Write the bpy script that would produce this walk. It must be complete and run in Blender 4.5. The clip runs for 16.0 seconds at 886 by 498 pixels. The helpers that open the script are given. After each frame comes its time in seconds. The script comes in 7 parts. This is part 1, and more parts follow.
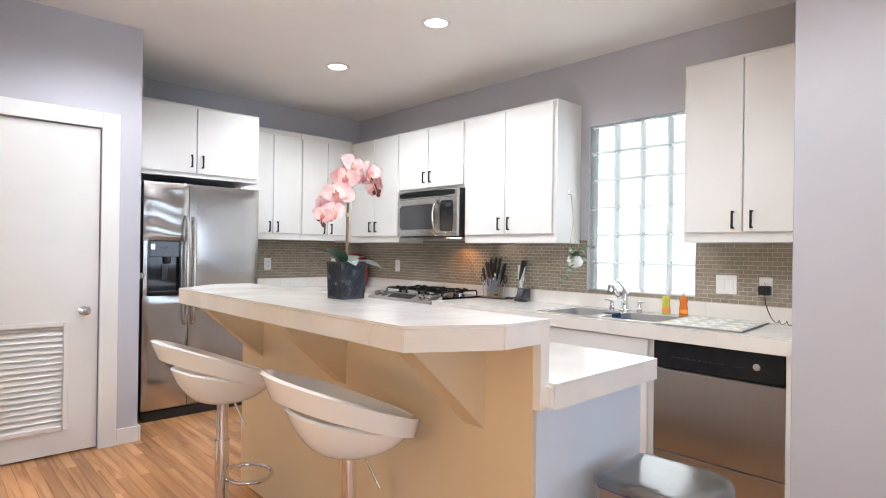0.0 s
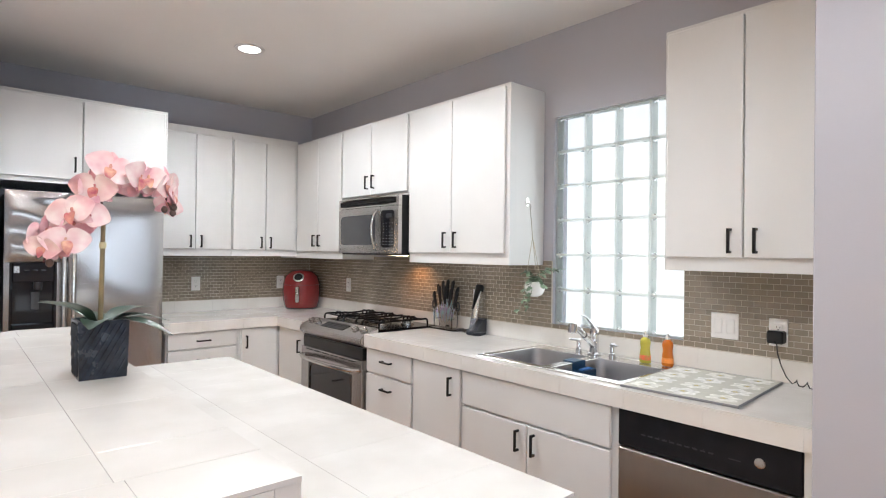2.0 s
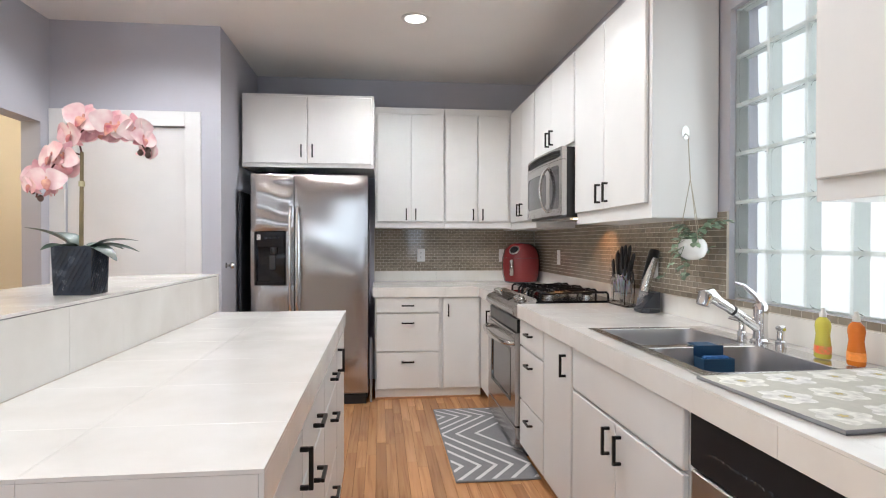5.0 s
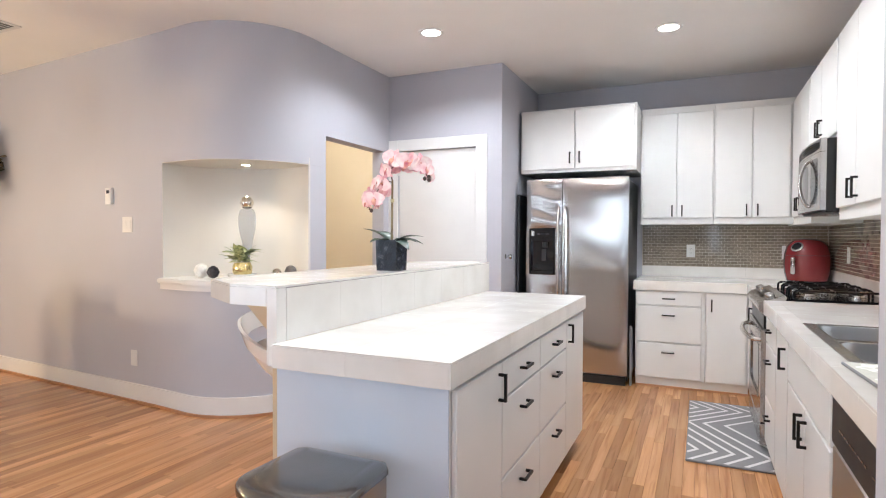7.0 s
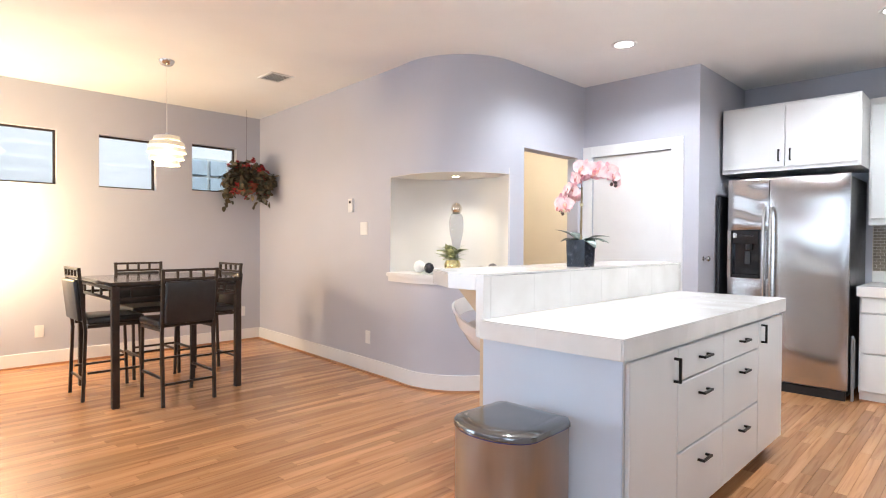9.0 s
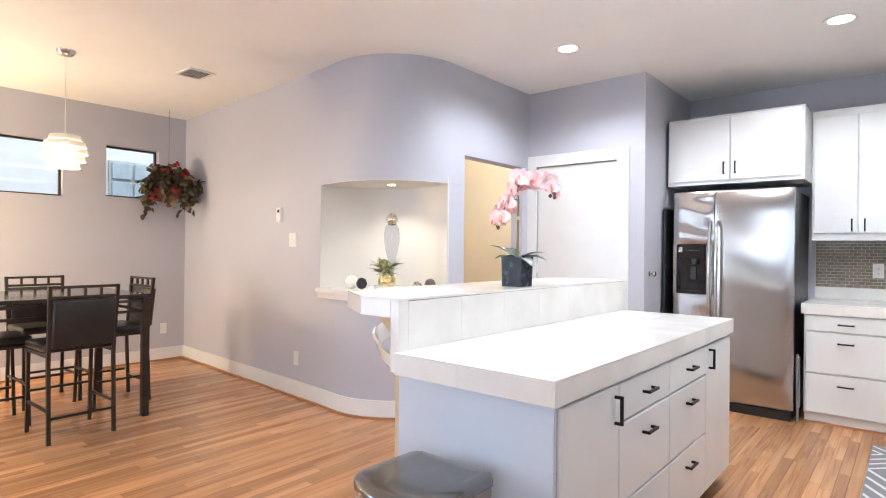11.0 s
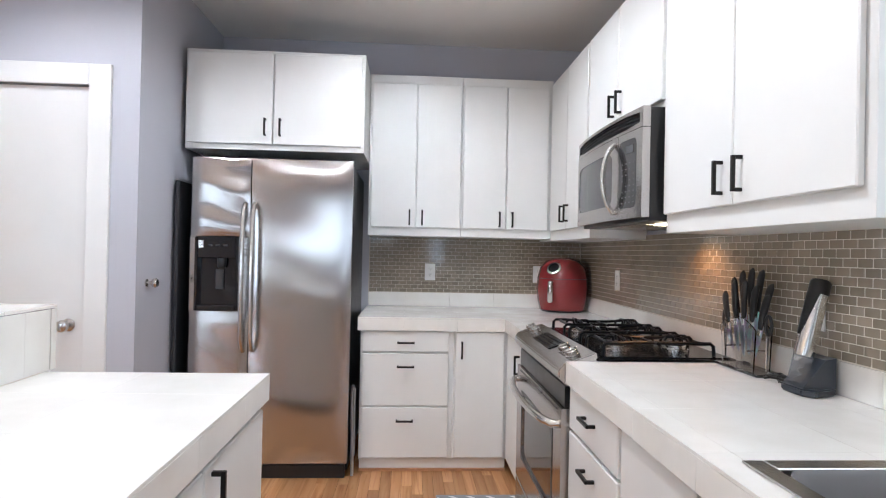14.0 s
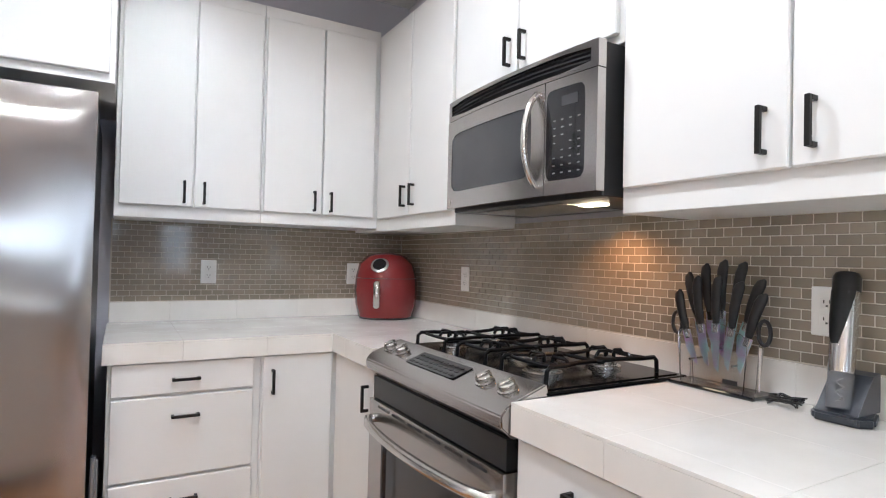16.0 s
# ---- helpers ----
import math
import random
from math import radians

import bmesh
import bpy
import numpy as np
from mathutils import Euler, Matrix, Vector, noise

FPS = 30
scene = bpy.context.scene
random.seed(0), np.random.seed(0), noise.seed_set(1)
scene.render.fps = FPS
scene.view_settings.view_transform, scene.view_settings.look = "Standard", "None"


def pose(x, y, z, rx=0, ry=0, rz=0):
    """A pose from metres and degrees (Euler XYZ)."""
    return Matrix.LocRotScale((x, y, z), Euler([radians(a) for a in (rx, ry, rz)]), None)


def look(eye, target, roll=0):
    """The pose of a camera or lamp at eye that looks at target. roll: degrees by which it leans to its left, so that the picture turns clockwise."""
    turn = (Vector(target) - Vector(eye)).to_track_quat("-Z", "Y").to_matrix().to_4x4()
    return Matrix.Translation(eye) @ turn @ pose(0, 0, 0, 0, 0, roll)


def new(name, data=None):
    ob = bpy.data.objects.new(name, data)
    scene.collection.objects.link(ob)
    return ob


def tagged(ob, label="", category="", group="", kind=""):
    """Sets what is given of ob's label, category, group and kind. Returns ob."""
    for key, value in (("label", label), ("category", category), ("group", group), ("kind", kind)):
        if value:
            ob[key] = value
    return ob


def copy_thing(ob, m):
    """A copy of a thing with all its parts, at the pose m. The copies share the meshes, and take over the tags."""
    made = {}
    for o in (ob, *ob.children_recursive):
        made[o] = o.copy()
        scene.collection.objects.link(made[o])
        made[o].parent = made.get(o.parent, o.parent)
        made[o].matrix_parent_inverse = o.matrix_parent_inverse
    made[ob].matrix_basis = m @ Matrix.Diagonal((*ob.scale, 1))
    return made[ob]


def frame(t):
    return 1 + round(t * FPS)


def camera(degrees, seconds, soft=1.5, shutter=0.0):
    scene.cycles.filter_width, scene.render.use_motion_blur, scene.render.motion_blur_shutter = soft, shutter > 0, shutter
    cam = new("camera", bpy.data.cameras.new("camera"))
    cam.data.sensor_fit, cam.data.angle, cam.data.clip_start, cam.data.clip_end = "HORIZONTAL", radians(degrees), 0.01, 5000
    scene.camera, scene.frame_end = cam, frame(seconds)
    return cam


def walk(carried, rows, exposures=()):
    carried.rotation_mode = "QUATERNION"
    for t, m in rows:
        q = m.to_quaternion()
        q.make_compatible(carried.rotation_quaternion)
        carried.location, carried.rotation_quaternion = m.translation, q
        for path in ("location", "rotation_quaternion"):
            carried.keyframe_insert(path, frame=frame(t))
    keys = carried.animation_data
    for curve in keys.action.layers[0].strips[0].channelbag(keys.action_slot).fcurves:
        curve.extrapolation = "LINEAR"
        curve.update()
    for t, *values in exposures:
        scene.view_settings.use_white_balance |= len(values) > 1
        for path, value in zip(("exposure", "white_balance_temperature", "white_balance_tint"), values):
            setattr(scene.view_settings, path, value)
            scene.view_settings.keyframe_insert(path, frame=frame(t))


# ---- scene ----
cam = camera(76.4, 16.0, soft=1.1)
PATH = [
    (0, (0.440, 0.280, 1.274), (1.810, 1.737, 1.28), 0.8),
    (0.5, (0.7, 0.347, 1.281), (2.066, 1.808, 1.283), 0.9),
    (1, (0.956, 0.428, 1.342), (2.314, 1.896, 1.338), 0.9),
    (1.5, (1.216, 0.503, 1.405), (2.565, 1.98, 1.404), 0.6),
    (2, (1.411, 0.515, 1.403), (2.725, 2.022, 1.418), 0.7),
    (2.5, (1.628, 0.525, 1.342), (2.868, 2.094, 1.37), 0.7),
    (3, (1.839, 0.616, 1.305), (3.031, 2.223, 1.297), 0.6),
    (3.2, (1.926, 0.645, 1.290), (3.09, 2.272, 1.284), 0.6),
    (5.3, (2.672, 0.285, 1.235), (2.744, 2.284, 1.205), 0.1),
    (5.5, (2.71, 0.23, 1.237), (2.701, 2.23, 1.202), 0.2),
    (6, (2.815, 0.085, 1.243), (2.543, 2.066, 1.207), 0.2),
    (6.5, (2.923, -0.075, 1.25), (2.386, 1.851, 1.211), 0.2),
    (7, (3.047, -0.172, 1.239), (2.216, 1.646, 1.197), 0.2),
    (7.5, (3.135, -0.275, 1.222), (2.087, 1.428, 1.184), 0.2),
    (8, (3.195, -0.4, 1.206), (1.968, 1.179, 1.174), 0.2),
    (8.5, (3.269, -0.49, 1.200), (1.913, 0.979, 1.169), 0.2),
    (8.7, (3.302, -0.51, 1.205), (1.9, 0.915, 1.174), 0.3),
    (10.8, (3.225, -0.225, 1.256), (1.872, 1.249, 1.256), 0.6),
    (11, (3.19, -0.16, 1.255), (1.905, 1.372, 1.257), 0.6),
    (11.5, (3.085, 0.042, 1.250), (2.03, 1.741, 1.255), 0.7),
    (12, (3.011, 0.265, 1.244), (2.241, 2.111, 1.245), 0.8),
    (12.5, (2.955, 0.553, 1.228), (2.434, 2.484, 1.239), 0.9),
    (13, (2.914, 0.856, 1.232), (2.598, 2.831, 1.236), 0.9),
    (13.5, (2.87, 1.2, 1.248), (2.732, 3.195, 1.260), 1.0),
    (14, (2.828, 1.574, 1.254), (2.944, 3.571, 1.268), 1.2),
    (14.5, (2.785, 1.92, 1.239), (3.097, 3.895, 1.259), 1.2),
    (15, (2.715, 2.19, 1.226), (3.369, 4.081, 1.257), 1.4),
    (15.5, (2.632, 2.347, 1.221), (3.509, 4.144, 1.252), 1.4),
    (16, (2.587, 2.469, 1.211), (3.58, 4.205, 1.246), 1.3),
]
walk(cam, [(t, look(eye, target, roll)) for t, eye, target, roll in PATH], [(0, -0.15, 6150, 9), (3, -0.49, 6250, 9), (5.5, -0.36, 6250, 9), (8.5, 0.07, 5950, 9), (11, 0.10, 5900, 9), (12.5, -0.20, 5850, 9), (14.5, -0.28, 5950, 9), (16, -0.26, 6000, 9)])

# ---- plan, in metres ----
CEIL = 2.70
EAST, NORTH, WEST, SOUTH = 4.04, 5.49, -3.2, -3.2
STUB_W, STUB_N, STUB_S = 3.335, 1.052, 0.55

# ---- world, sun, lamps ----
world = bpy.data.worlds.new("sky")
scene.world = world
world.use_nodes = True
wn = world.node_tree.nodes
sky = wn.new("ShaderNodeTexSky")
sky.sky_type, sky.sun_disc, sky.sun_elevation, sky.sun_rotation = "NISHITA", False, radians(46), radians(74)
world.node_tree.links.new(sky.outputs[0], wn["Background"].inputs[0])
wn["Background"].inputs[1].default_value = 0.13


def lamp(name, kind, m, power, colour, **values):
    data = bpy.data.lights.new(name, kind)
    data.energy, data.color = power, colour
    if "size" in values:
        data.size = values["size"]
    if "size_y" in values:
        data.shape, data.size_y = "RECTANGLE", values["size_y"]
    if "radius" in values:
        data.shadow_soft_size = values["radius"]
    if "spread" in values:
        data.spread = radians(values["spread"])
    if "angle" in values:
        data.angle = radians(values["angle"])
    if "cone" in values:
        data.spot_size, data.spot_blend = radians(values["cone"]), values.get("blend", 0.7)
    ob = new(name, data)
    ob.matrix_basis = m
    return ob


NEUTRAL, WARM, COOL = (0.98, 0.985, 1.0), (1.0, 0.70, 0.36), (0.93, 0.98, 1.0)
# the last can is added out of view, to fill the stub wall and cabinet
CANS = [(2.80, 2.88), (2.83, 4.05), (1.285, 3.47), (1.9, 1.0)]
lamp("sun", "SUN", look((28, 8, 30), (0, 0, 0)), 3.6, (1.0, 0.95, 0.88), angle=10)
# the added fourth can throws wider and stronger than the others
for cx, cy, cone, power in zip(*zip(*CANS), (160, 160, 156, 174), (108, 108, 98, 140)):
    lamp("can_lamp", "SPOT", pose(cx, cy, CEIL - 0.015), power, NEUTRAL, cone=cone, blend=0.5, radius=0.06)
lamp("niche_lamp", "SPOT", pose(0.02, 2.98, 1.752), 16.0, (1.0, 0.87, 0.68), cone=112, radius=0.02)
lamp("pendant_lamp", "POINT", pose(-1.64, 1.23, 1.83), 26, (1.0, 0.76, 0.46), radius=0.03)
lamp("floor_lamp_bulb", "POINT", pose(-2.8, 0.0, 1.35), 150, WARM, radius=0.12)
lamp("hall_lamp", "POINT", pose(-0.35, 4.3, 2.3), 38, (1.0, 0.84, 0.64), radius=0.1)
lamp("hood_lamp", "SPOT", pose(3.90, 3.76, 1.372), 5.5, (1.0, 0.44, 0.16), cone=140, radius=0.02)
lamp("glass_block_daylight", "AREA", look((4.0, 2.165, 1.6), (0, 2.165, 1.3)), 4, COOL, size=0.74, size_y=1.15)
# cool fill on west-facing surfaces, from a patio opening added out of view
lamp("patio_daylight", "AREA", look((-2.35, SOUTH + 0.12, 1.2), (2.2, 0.9, 1.5)), 74, (0.74, 0.86, 1.0), size=1.5, size_y=2.0)
# fill on the island's end, through a window added out of view
lamp("east_window_daylight", "AREA", look((EAST - 0.1, -2.15, 1.5), (1.6, 1.2, 1.1)), 30, (0.72, 0.85, 1.0), size=1.7, size_y=1.2)
lamp("garden_window_daylight", "AREA", look((1.4, SOUTH + 0.12, 1.75), (1.4, 2, 1.3)), 16, (0.75, 0.87, 1.0), size=2.2, size_y=0.5)


# ---- materials ----
def mat(name, col, rough=0.5, metal=0.0, var=0.06, scale=5.0, bump=0.05, bscale=90.0, stretch=(1, 1, 1), rand="", amount=0.12, col2=None, rvar=0.06, glow=0.0, clear=0.0, ior=1.45, coat=0.0, detail=6.0, room=False):
    """A plain surface: two scales of colour variation, uneven gloss and fine relief."""
    m = bpy.data.materials.new(name)
    m.use_nodes = True
    nt = m.node_tree
    n, link = nt.nodes, nt.links.new
    b = n["Principled BSDF"]
    tc, mp = n.new("ShaderNodeTexCoord"), n.new("ShaderNodeMapping")
    mp.inputs["Scale"].default_value = stretch
    link(n.new("ShaderNodeNewGeometry").outputs["Position"] if room else tc.outputs["Object"], mp.inputs[0])
    big = n.new("ShaderNodeTexNoise")
    big.inputs["Scale"].default_value, big.inputs["Detail"].default_value = scale, detail
    link(mp.outputs[0], big.inputs["Vector"])
    fine = n.new("ShaderNodeTexNoise")
    fine.inputs["Scale"].default_value, fine.inputs["Detail"].default_value = bscale, 3
    link(mp.outputs[0], fine.inputs["Vector"])
    mix = n.new("ShaderNodeMix")
    mix.data_type = "RGBA"
    a = [c * (1 - var) for c in col]
    z = [min(1, c * (1 + var)) for c in (col2 or col)]
    mix.inputs["A"].default_value, mix.inputs["B"].default_value = (*a, 1), (*z, 1)
    ramp = n.new("ShaderNodeMapRange")
    ramp.inputs["From Min"].default_value, ramp.inputs["From Max"].default_value = 0.3, 0.7
    link(big.outputs["Fac"], ramp.inputs[0])
    link(ramp.outputs[0], mix.inputs["Factor"])
    out = mix.outputs["Result"]
    if rand:
        src = n.new("ShaderNodeObjectInfo").outputs["Random"] if rand == "object" else n.new("ShaderNodeNewGeometry").outputs["Random Per Island"]
        rr = n.new("ShaderNodeMapRange")
        rr.inputs["To Min"].default_value, rr.inputs["To Max"].default_value = 1 - amount, 1 + amount
        link(src, rr.inputs[0])
        mul = n.new("ShaderNodeMix")
        mul.data_type, mul.blend_type = "RGBA", "MULTIPLY"
        mul.inputs["Factor"].default_value = 1.0
        link(out, mul.inputs["A"])
        link(rr.outputs[0], mul.inputs["B"])
        out = mul.outputs["Result"]
    link(out, b.inputs["Base Color"])
    rr = n.new("ShaderNodeMapRange")
    rr.inputs["To Min"].default_value, rr.inputs["To Max"].default_value = max(0.02, rough - rvar), min(1, rough + rvar)
    link(big.outputs["Fac"], rr.inputs[0])
    link(rr.outputs[0], b.inputs["Roughness"])
    b.inputs["Metallic"].default_value = metal
    b.inputs["IOR"].default_value = ior
    b.inputs["Coat Weight"].default_value = coat
    b.inputs["Coat Roughness"].default_value = 0.08
    if bump:
        bp = n.new("ShaderNodeBump")
        bp.inputs["Strength"].default_value, bp.inputs["Distance"].default_value = bump, 0.002
        link(fine.outputs["Fac"], bp.inputs["Height"])
        link(bp.outputs[0], b.inputs["Normal"])
    if clear:
        b.inputs["Transmission Weight"].default_value = clear
    if glow:
        b.inputs["Emission Color"].default_value = (*col, 1)
        b.inputs["Emission Strength"].default_value = glow
    return m


def brushed(m, amount):
    """Steel with an upright grain: its reflections run wide."""
    n, link = m.node_tree.nodes, m.node_tree.links.new
    tan = n.new("ShaderNodeTangent")
    tan.direction_type, tan.axis = "RADIAL", "Z"
    b = n["Principled BSDF"]
    b.inputs["Anisotropic"].default_value = amount
    link(tan.outputs[0], b.inputs["Tangent"])
    return m


def oak(name, rand):
    """Oak strips: each board its own tone, long dark grain streaks and fine pores."""
    m = mat(name, (0.40, 0.185, 0.075), 0.24, var=0.05, scale=1.6, bump=0.02, bscale=60, stretch=(9, 0.5, 1), rand=rand, amount=0.26, col2=(0.52, 0.27, 0.12), rvar=0.04)
    n, link = m.node_tree.nodes, m.node_tree.links.new
    b = n["Principled BSDF"]
    old = b.inputs["Base Color"].links[0].from_socket
    tc, mp, grain, ramp, mix = n.new("ShaderNodeTexCoord"), n.new("ShaderNodeMapping"), n.new("ShaderNodeTexNoise"), n.new("ShaderNodeMapRange"), n.new("ShaderNodeMix")
    mp.inputs["Scale"].default_value = (38, 1.7, 1)
    grain.inputs["Scale"].default_value, grain.inputs["Detail"].default_value, grain.inputs["Distortion"].default_value = 1.0, 5, 0.6
    src = n.new("ShaderNodeObjectInfo").outputs["Random"] if rand == "object" else n.new("ShaderNodeNewGeometry").outputs["Random Per Island"]
    add = n.new("ShaderNodeVectorMath")
    link(tc.outputs["Object"], mp.inputs[0])
    link(mp.outputs[0], add.inputs[0])
    scl = n.new("ShaderNodeMath")
    scl.operation = "MULTIPLY"
    scl.inputs[1].default_value = 90.0
    link(src, scl.inputs[0])
    link(scl.outputs[0], add.inputs[1])
    link(add.outputs[0], grain.inputs["Vector"])
    ramp.inputs["From Min"].default_value, ramp.inputs["From Max"].default_value = 0.50, 0.78
    ramp.inputs["To Max"].default_value = 0.75
    link(grain.outputs["Fac"], ramp.inputs[0])
    mix.data_type = "RGBA"
    mix.inputs["B"].default_value = (0.20, 0.075, 0.028, 1)
    link(ramp.outputs[0], mix.inputs["Factor"])
    link(old, mix.inputs["A"])
    link(mix.outputs["Result"], b.inputs["Base Color"])
    return m


PAINT = mat("grey_wall_paint", (0.475, 0.475, 0.522), 0.6, var=0.025, scale=1.5, bump=0.12, bscale=180)
CEILING = mat("ceiling_paint", (0.86, 0.85, 0.83), 0.8, var=0.02, scale=2, bump=0.15, bscale=120)
CREAM = mat("hall_paint", (0.80, 0.74, 0.62), 0.7, var=0.03, scale=2, bump=0.1, bscale=150)
WHITE = mat("white_trim_paint", (0.74, 0.73, 0.715), 0.35, var=0.025, scale=4, bump=0.06, bscale=70)
CAB = mat("white_cabinet_paint", (0.715, 0.71, 0.695), 0.34, var=0.03, scale=3, bump=0.08, bscale=45)
PONY = mat("tan_knee_wall_paint", (0.66, 0.52, 0.345), 0.55, var=0.03, scale=3, bump=0.08, bscale=90)
PALE = mat("pale_blue_panel_paint", (0.66, 0.735, 0.84), 0.5, var=0.03, scale=3, bump=0.08, bscale=90)
BLACK = mat("black_metal", (0.018, 0.016, 0.015), 0.38, 0.6, var=0.2, scale=30)
STEEL = brushed(mat("brushed_steel", (0.50, 0.48, 0.465), 0.19, 1.0, var=0.02, scale=4, bump=0.0, bscale=60, stretch=(12, 12, 1), rvar=0.02), 0.85)
STEELV = brushed(mat("brushed_steel_upright", (0.43, 0.405, 0.38), 0.33, 1.0, var=0.02, scale=4, bump=0.0, bscale=60, stretch=(12, 12, 1), rvar=0.025), 0.8)
CHROME = mat("chrome", (0.78, 0.78, 0.79), 0.07, 1.0, var=0.02, bump=0.0, rvar=0.03)
SATIN = mat("satin_steel", (0.66, 0.65, 0.63), 0.22, 1.0, var=0.03, bump=0.02)
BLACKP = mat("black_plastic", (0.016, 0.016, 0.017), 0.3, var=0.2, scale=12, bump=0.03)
BLACKG = mat("black_glass", (0.008, 0.008, 0.010), 0.06, var=0.2, bump=0.0, rvar=0.02, coat=0.3)
SMOKE = mat("smoked_glass", (0.045, 0.046, 0.050), 0.08, var=0.1, bump=0.0, rvar=0.02)
ENAMEL = mat("black_enamel", (0.005, 0.005, 0.006), 0.14, ior=1.25, var=0.2, scale=20, bump=0.02)
IRON = mat("cast_iron", (0.006, 0.006, 0.007), 0.3, 0.0, ior=1.25, var=0.3, scale=30, bump=0.25, bscale=160)
STONE = mat("polished_cream_tile", (0.705, 0.675, 0.63), 0.16, var=0.02, scale=5.0, bump=0.01, bscale=30, col2=(0.765, 0.742, 0.705), rand="object", amount=0.018, rvar=0.04, detail=9, room=True)
GROUT = mat("pale_grout", (0.76, 0.74, 0.70), 0.7, var=0.08, scale=14, bump=0.2)
MOSAIC = mat("taupe_glass_tile", (0.265, 0.225, 0.175), 0.09, var=0.07, scale=9, bump=0.03, bscale=40, rand="object", amount=0.13, coat=0.4)
MOSAICJ = mat("taupe_glass_tile_joined", (0.265, 0.225, 0.175), 0.09, var=0.07, scale=9, bump=0.03, bscale=40, rand="island", amount=0.13, coat=0.4)
TGROUT = mat("tile_grout", (0.58, 0.53, 0.45), 0.8, var=0.08, scale=20, bump=0.25)
OAK = oak("oak_plank", "object")
OAKJ = oak("oak_plank_joined", "island")
SHOE = mat("oak_shoe_mould", (0.40, 0.19, 0.09), 0.4, var=0.12, scale=14)
GLASS = mat("window_glass", (0.96, 0.99, 0.98), 0.02, var=0.0, bump=0.0, clear=1.0, rvar=0.01)
BLOCK = mat("ribbed_block_glass", (0.975, 1.0, 0.985), 0.10, var=0.01, bump=0.22, bscale=9, stretch=(1, 6, 0.15), clear=1.0, rvar=0.05, ior=1.1)
MORTAR = mat("white_block_mortar", (0.90, 0.94, 0.92), 0.5, var=0.03, scale=20, clear=0.6, ior=1.1)
ACRYLIC = mat("clear_acrylic", (0.95, 0.97, 0.98), 0.03, var=0.0, bump=0.0, clear=1.0, rvar=0.02, ior=1.3)
LEATHER = mat("black_leatherette", (0.020, 0.017, 0.016), 0.34, var=0.2, scale=18, bump=0.3, bscale=120)
BRONZE = mat("dark_bronze_steel", (0.045, 0.032, 0.026), 0.36, 0.5, var=0.2, scale=12)
PLASTIC = mat("white_plastic", (0.74, 0.73, 0.71), 0.3, var=0.02, bump=0.02)
GLOSSW = mat("glossy_white_plastic", (0.80, 0.79, 0.77), 0.10, var=0.02, bump=0.0, coat=0.5)
RED = mat("dark_red_plastic", (0.19, 0.022, 0.024), 0.24, var=0.08, scale=10, bump=0.02, coat=0.3)
GLOW = mat("lit_bulb", (1.0, 0.96, 0.90), 0.4, var=0, bump=0, glow=14.0)
GLOWW = mat("warm_lit_bulb", (1.0, 0.80, 0.52), 0.4, var=0, bump=0, glow=12.0)


# ---- building helpers ----
WORLD_AT = {}


def box(bm, x0, x1, y0, y1, z0, z1, bevel=0.0, segments=1):
    """A box between two corners, with rounded edges."""
    made = bmesh.ops.create_cube(bm, size=1.0, matrix=Matrix.LocRotScale(((x0 + x1) / 2, (y0 + y1) / 2, (z0 + z1) / 2), None, (abs(x1 - x0), abs(y1 - y0), abs(z1 - z0))))
    if bevel:
        edges = {e for v in made["verts"] for e in v.link_edges}
        bmesh.ops.bevel(bm, geom=list(edges), offset=bevel, segments=segments, affect="EDGES", profile=0.5)
    return bm


def tube(bm, points, radius, sides=10, closed=False, flat=1.0):
    """A round bar swept along points."""
    pts = [Vector(p) for p in points]
    count, rings = len(pts), []
    side = None
    for i, p in enumerate(pts):
        a = pts[(i - 1) % count] if closed or i else p
        b = pts[(i + 1) % count] if closed or i < count - 1 else p
        d = (b - a).normalized()
        if side is None:
            side = d.orthogonal().normalized()
        side = (side - d * side.dot(d)).normalized()
        up = d.cross(side)
        r = radius[i] if isinstance(radius, (list, tuple)) else radius
        rings.append([bm.verts.new(p + (side * math.cos(2 * math.pi * k / sides) + up * math.sin(2 * math.pi * k / sides) * flat) * r) for k in range(sides)])
    for i in range(count if closed else count - 1):
        r0, r1 = rings[i], rings[(i + 1) % count]
        for k in range(sides):
            bm.faces.new((r0[k], r0[(k + 1) % sides], r1[(k + 1) % sides], r1[k]))
    if not closed:
        bm.faces.new(rings[0][::-1])
        bm.faces.new(rings[-1])
    return bm


def lathe(bm, profile, at=(0, 0, 0), sides=28, sx=1.0, sy=1.0):
    """A turned shape: profile of (radius, height) from bottom to top, closed at both ends."""
    rings = []
    for r, z in profile:
        rings.append([bm.verts.new((at[0] + sx * r * math.cos(2 * math.pi * k / sides), at[1] + sy * r * math.sin(2 * math.pi * k / sides), at[2] + z)) for k in range(sides)])
    for r0, r1 in zip(rings, rings[1:]):
        for k in range(sides):
            bm.faces.new((r0[k], r0[(k + 1) % sides], r1[(k + 1) % sides], r1[k]))
    bm.faces.new(rings[0][::-1])
    bm.faces.new(rings[-1])
    return bm


def prism(bm, outline, z0, z1):
    """An upright solid over a flat outline, given anticlockwise."""
    low = [bm.verts.new((x, y, z0)) for x, y in outline]
    top = [bm.verts.new((x, y, z1)) for x, y in outline]
    for i in range(len(outline)):
        j = (i + 1) % len(outline)
        bm.faces.new((low[i], low[j], top[j], top[i]))
    bm.faces.new(low[::-1])
    bm.faces.new(top)
    return bm


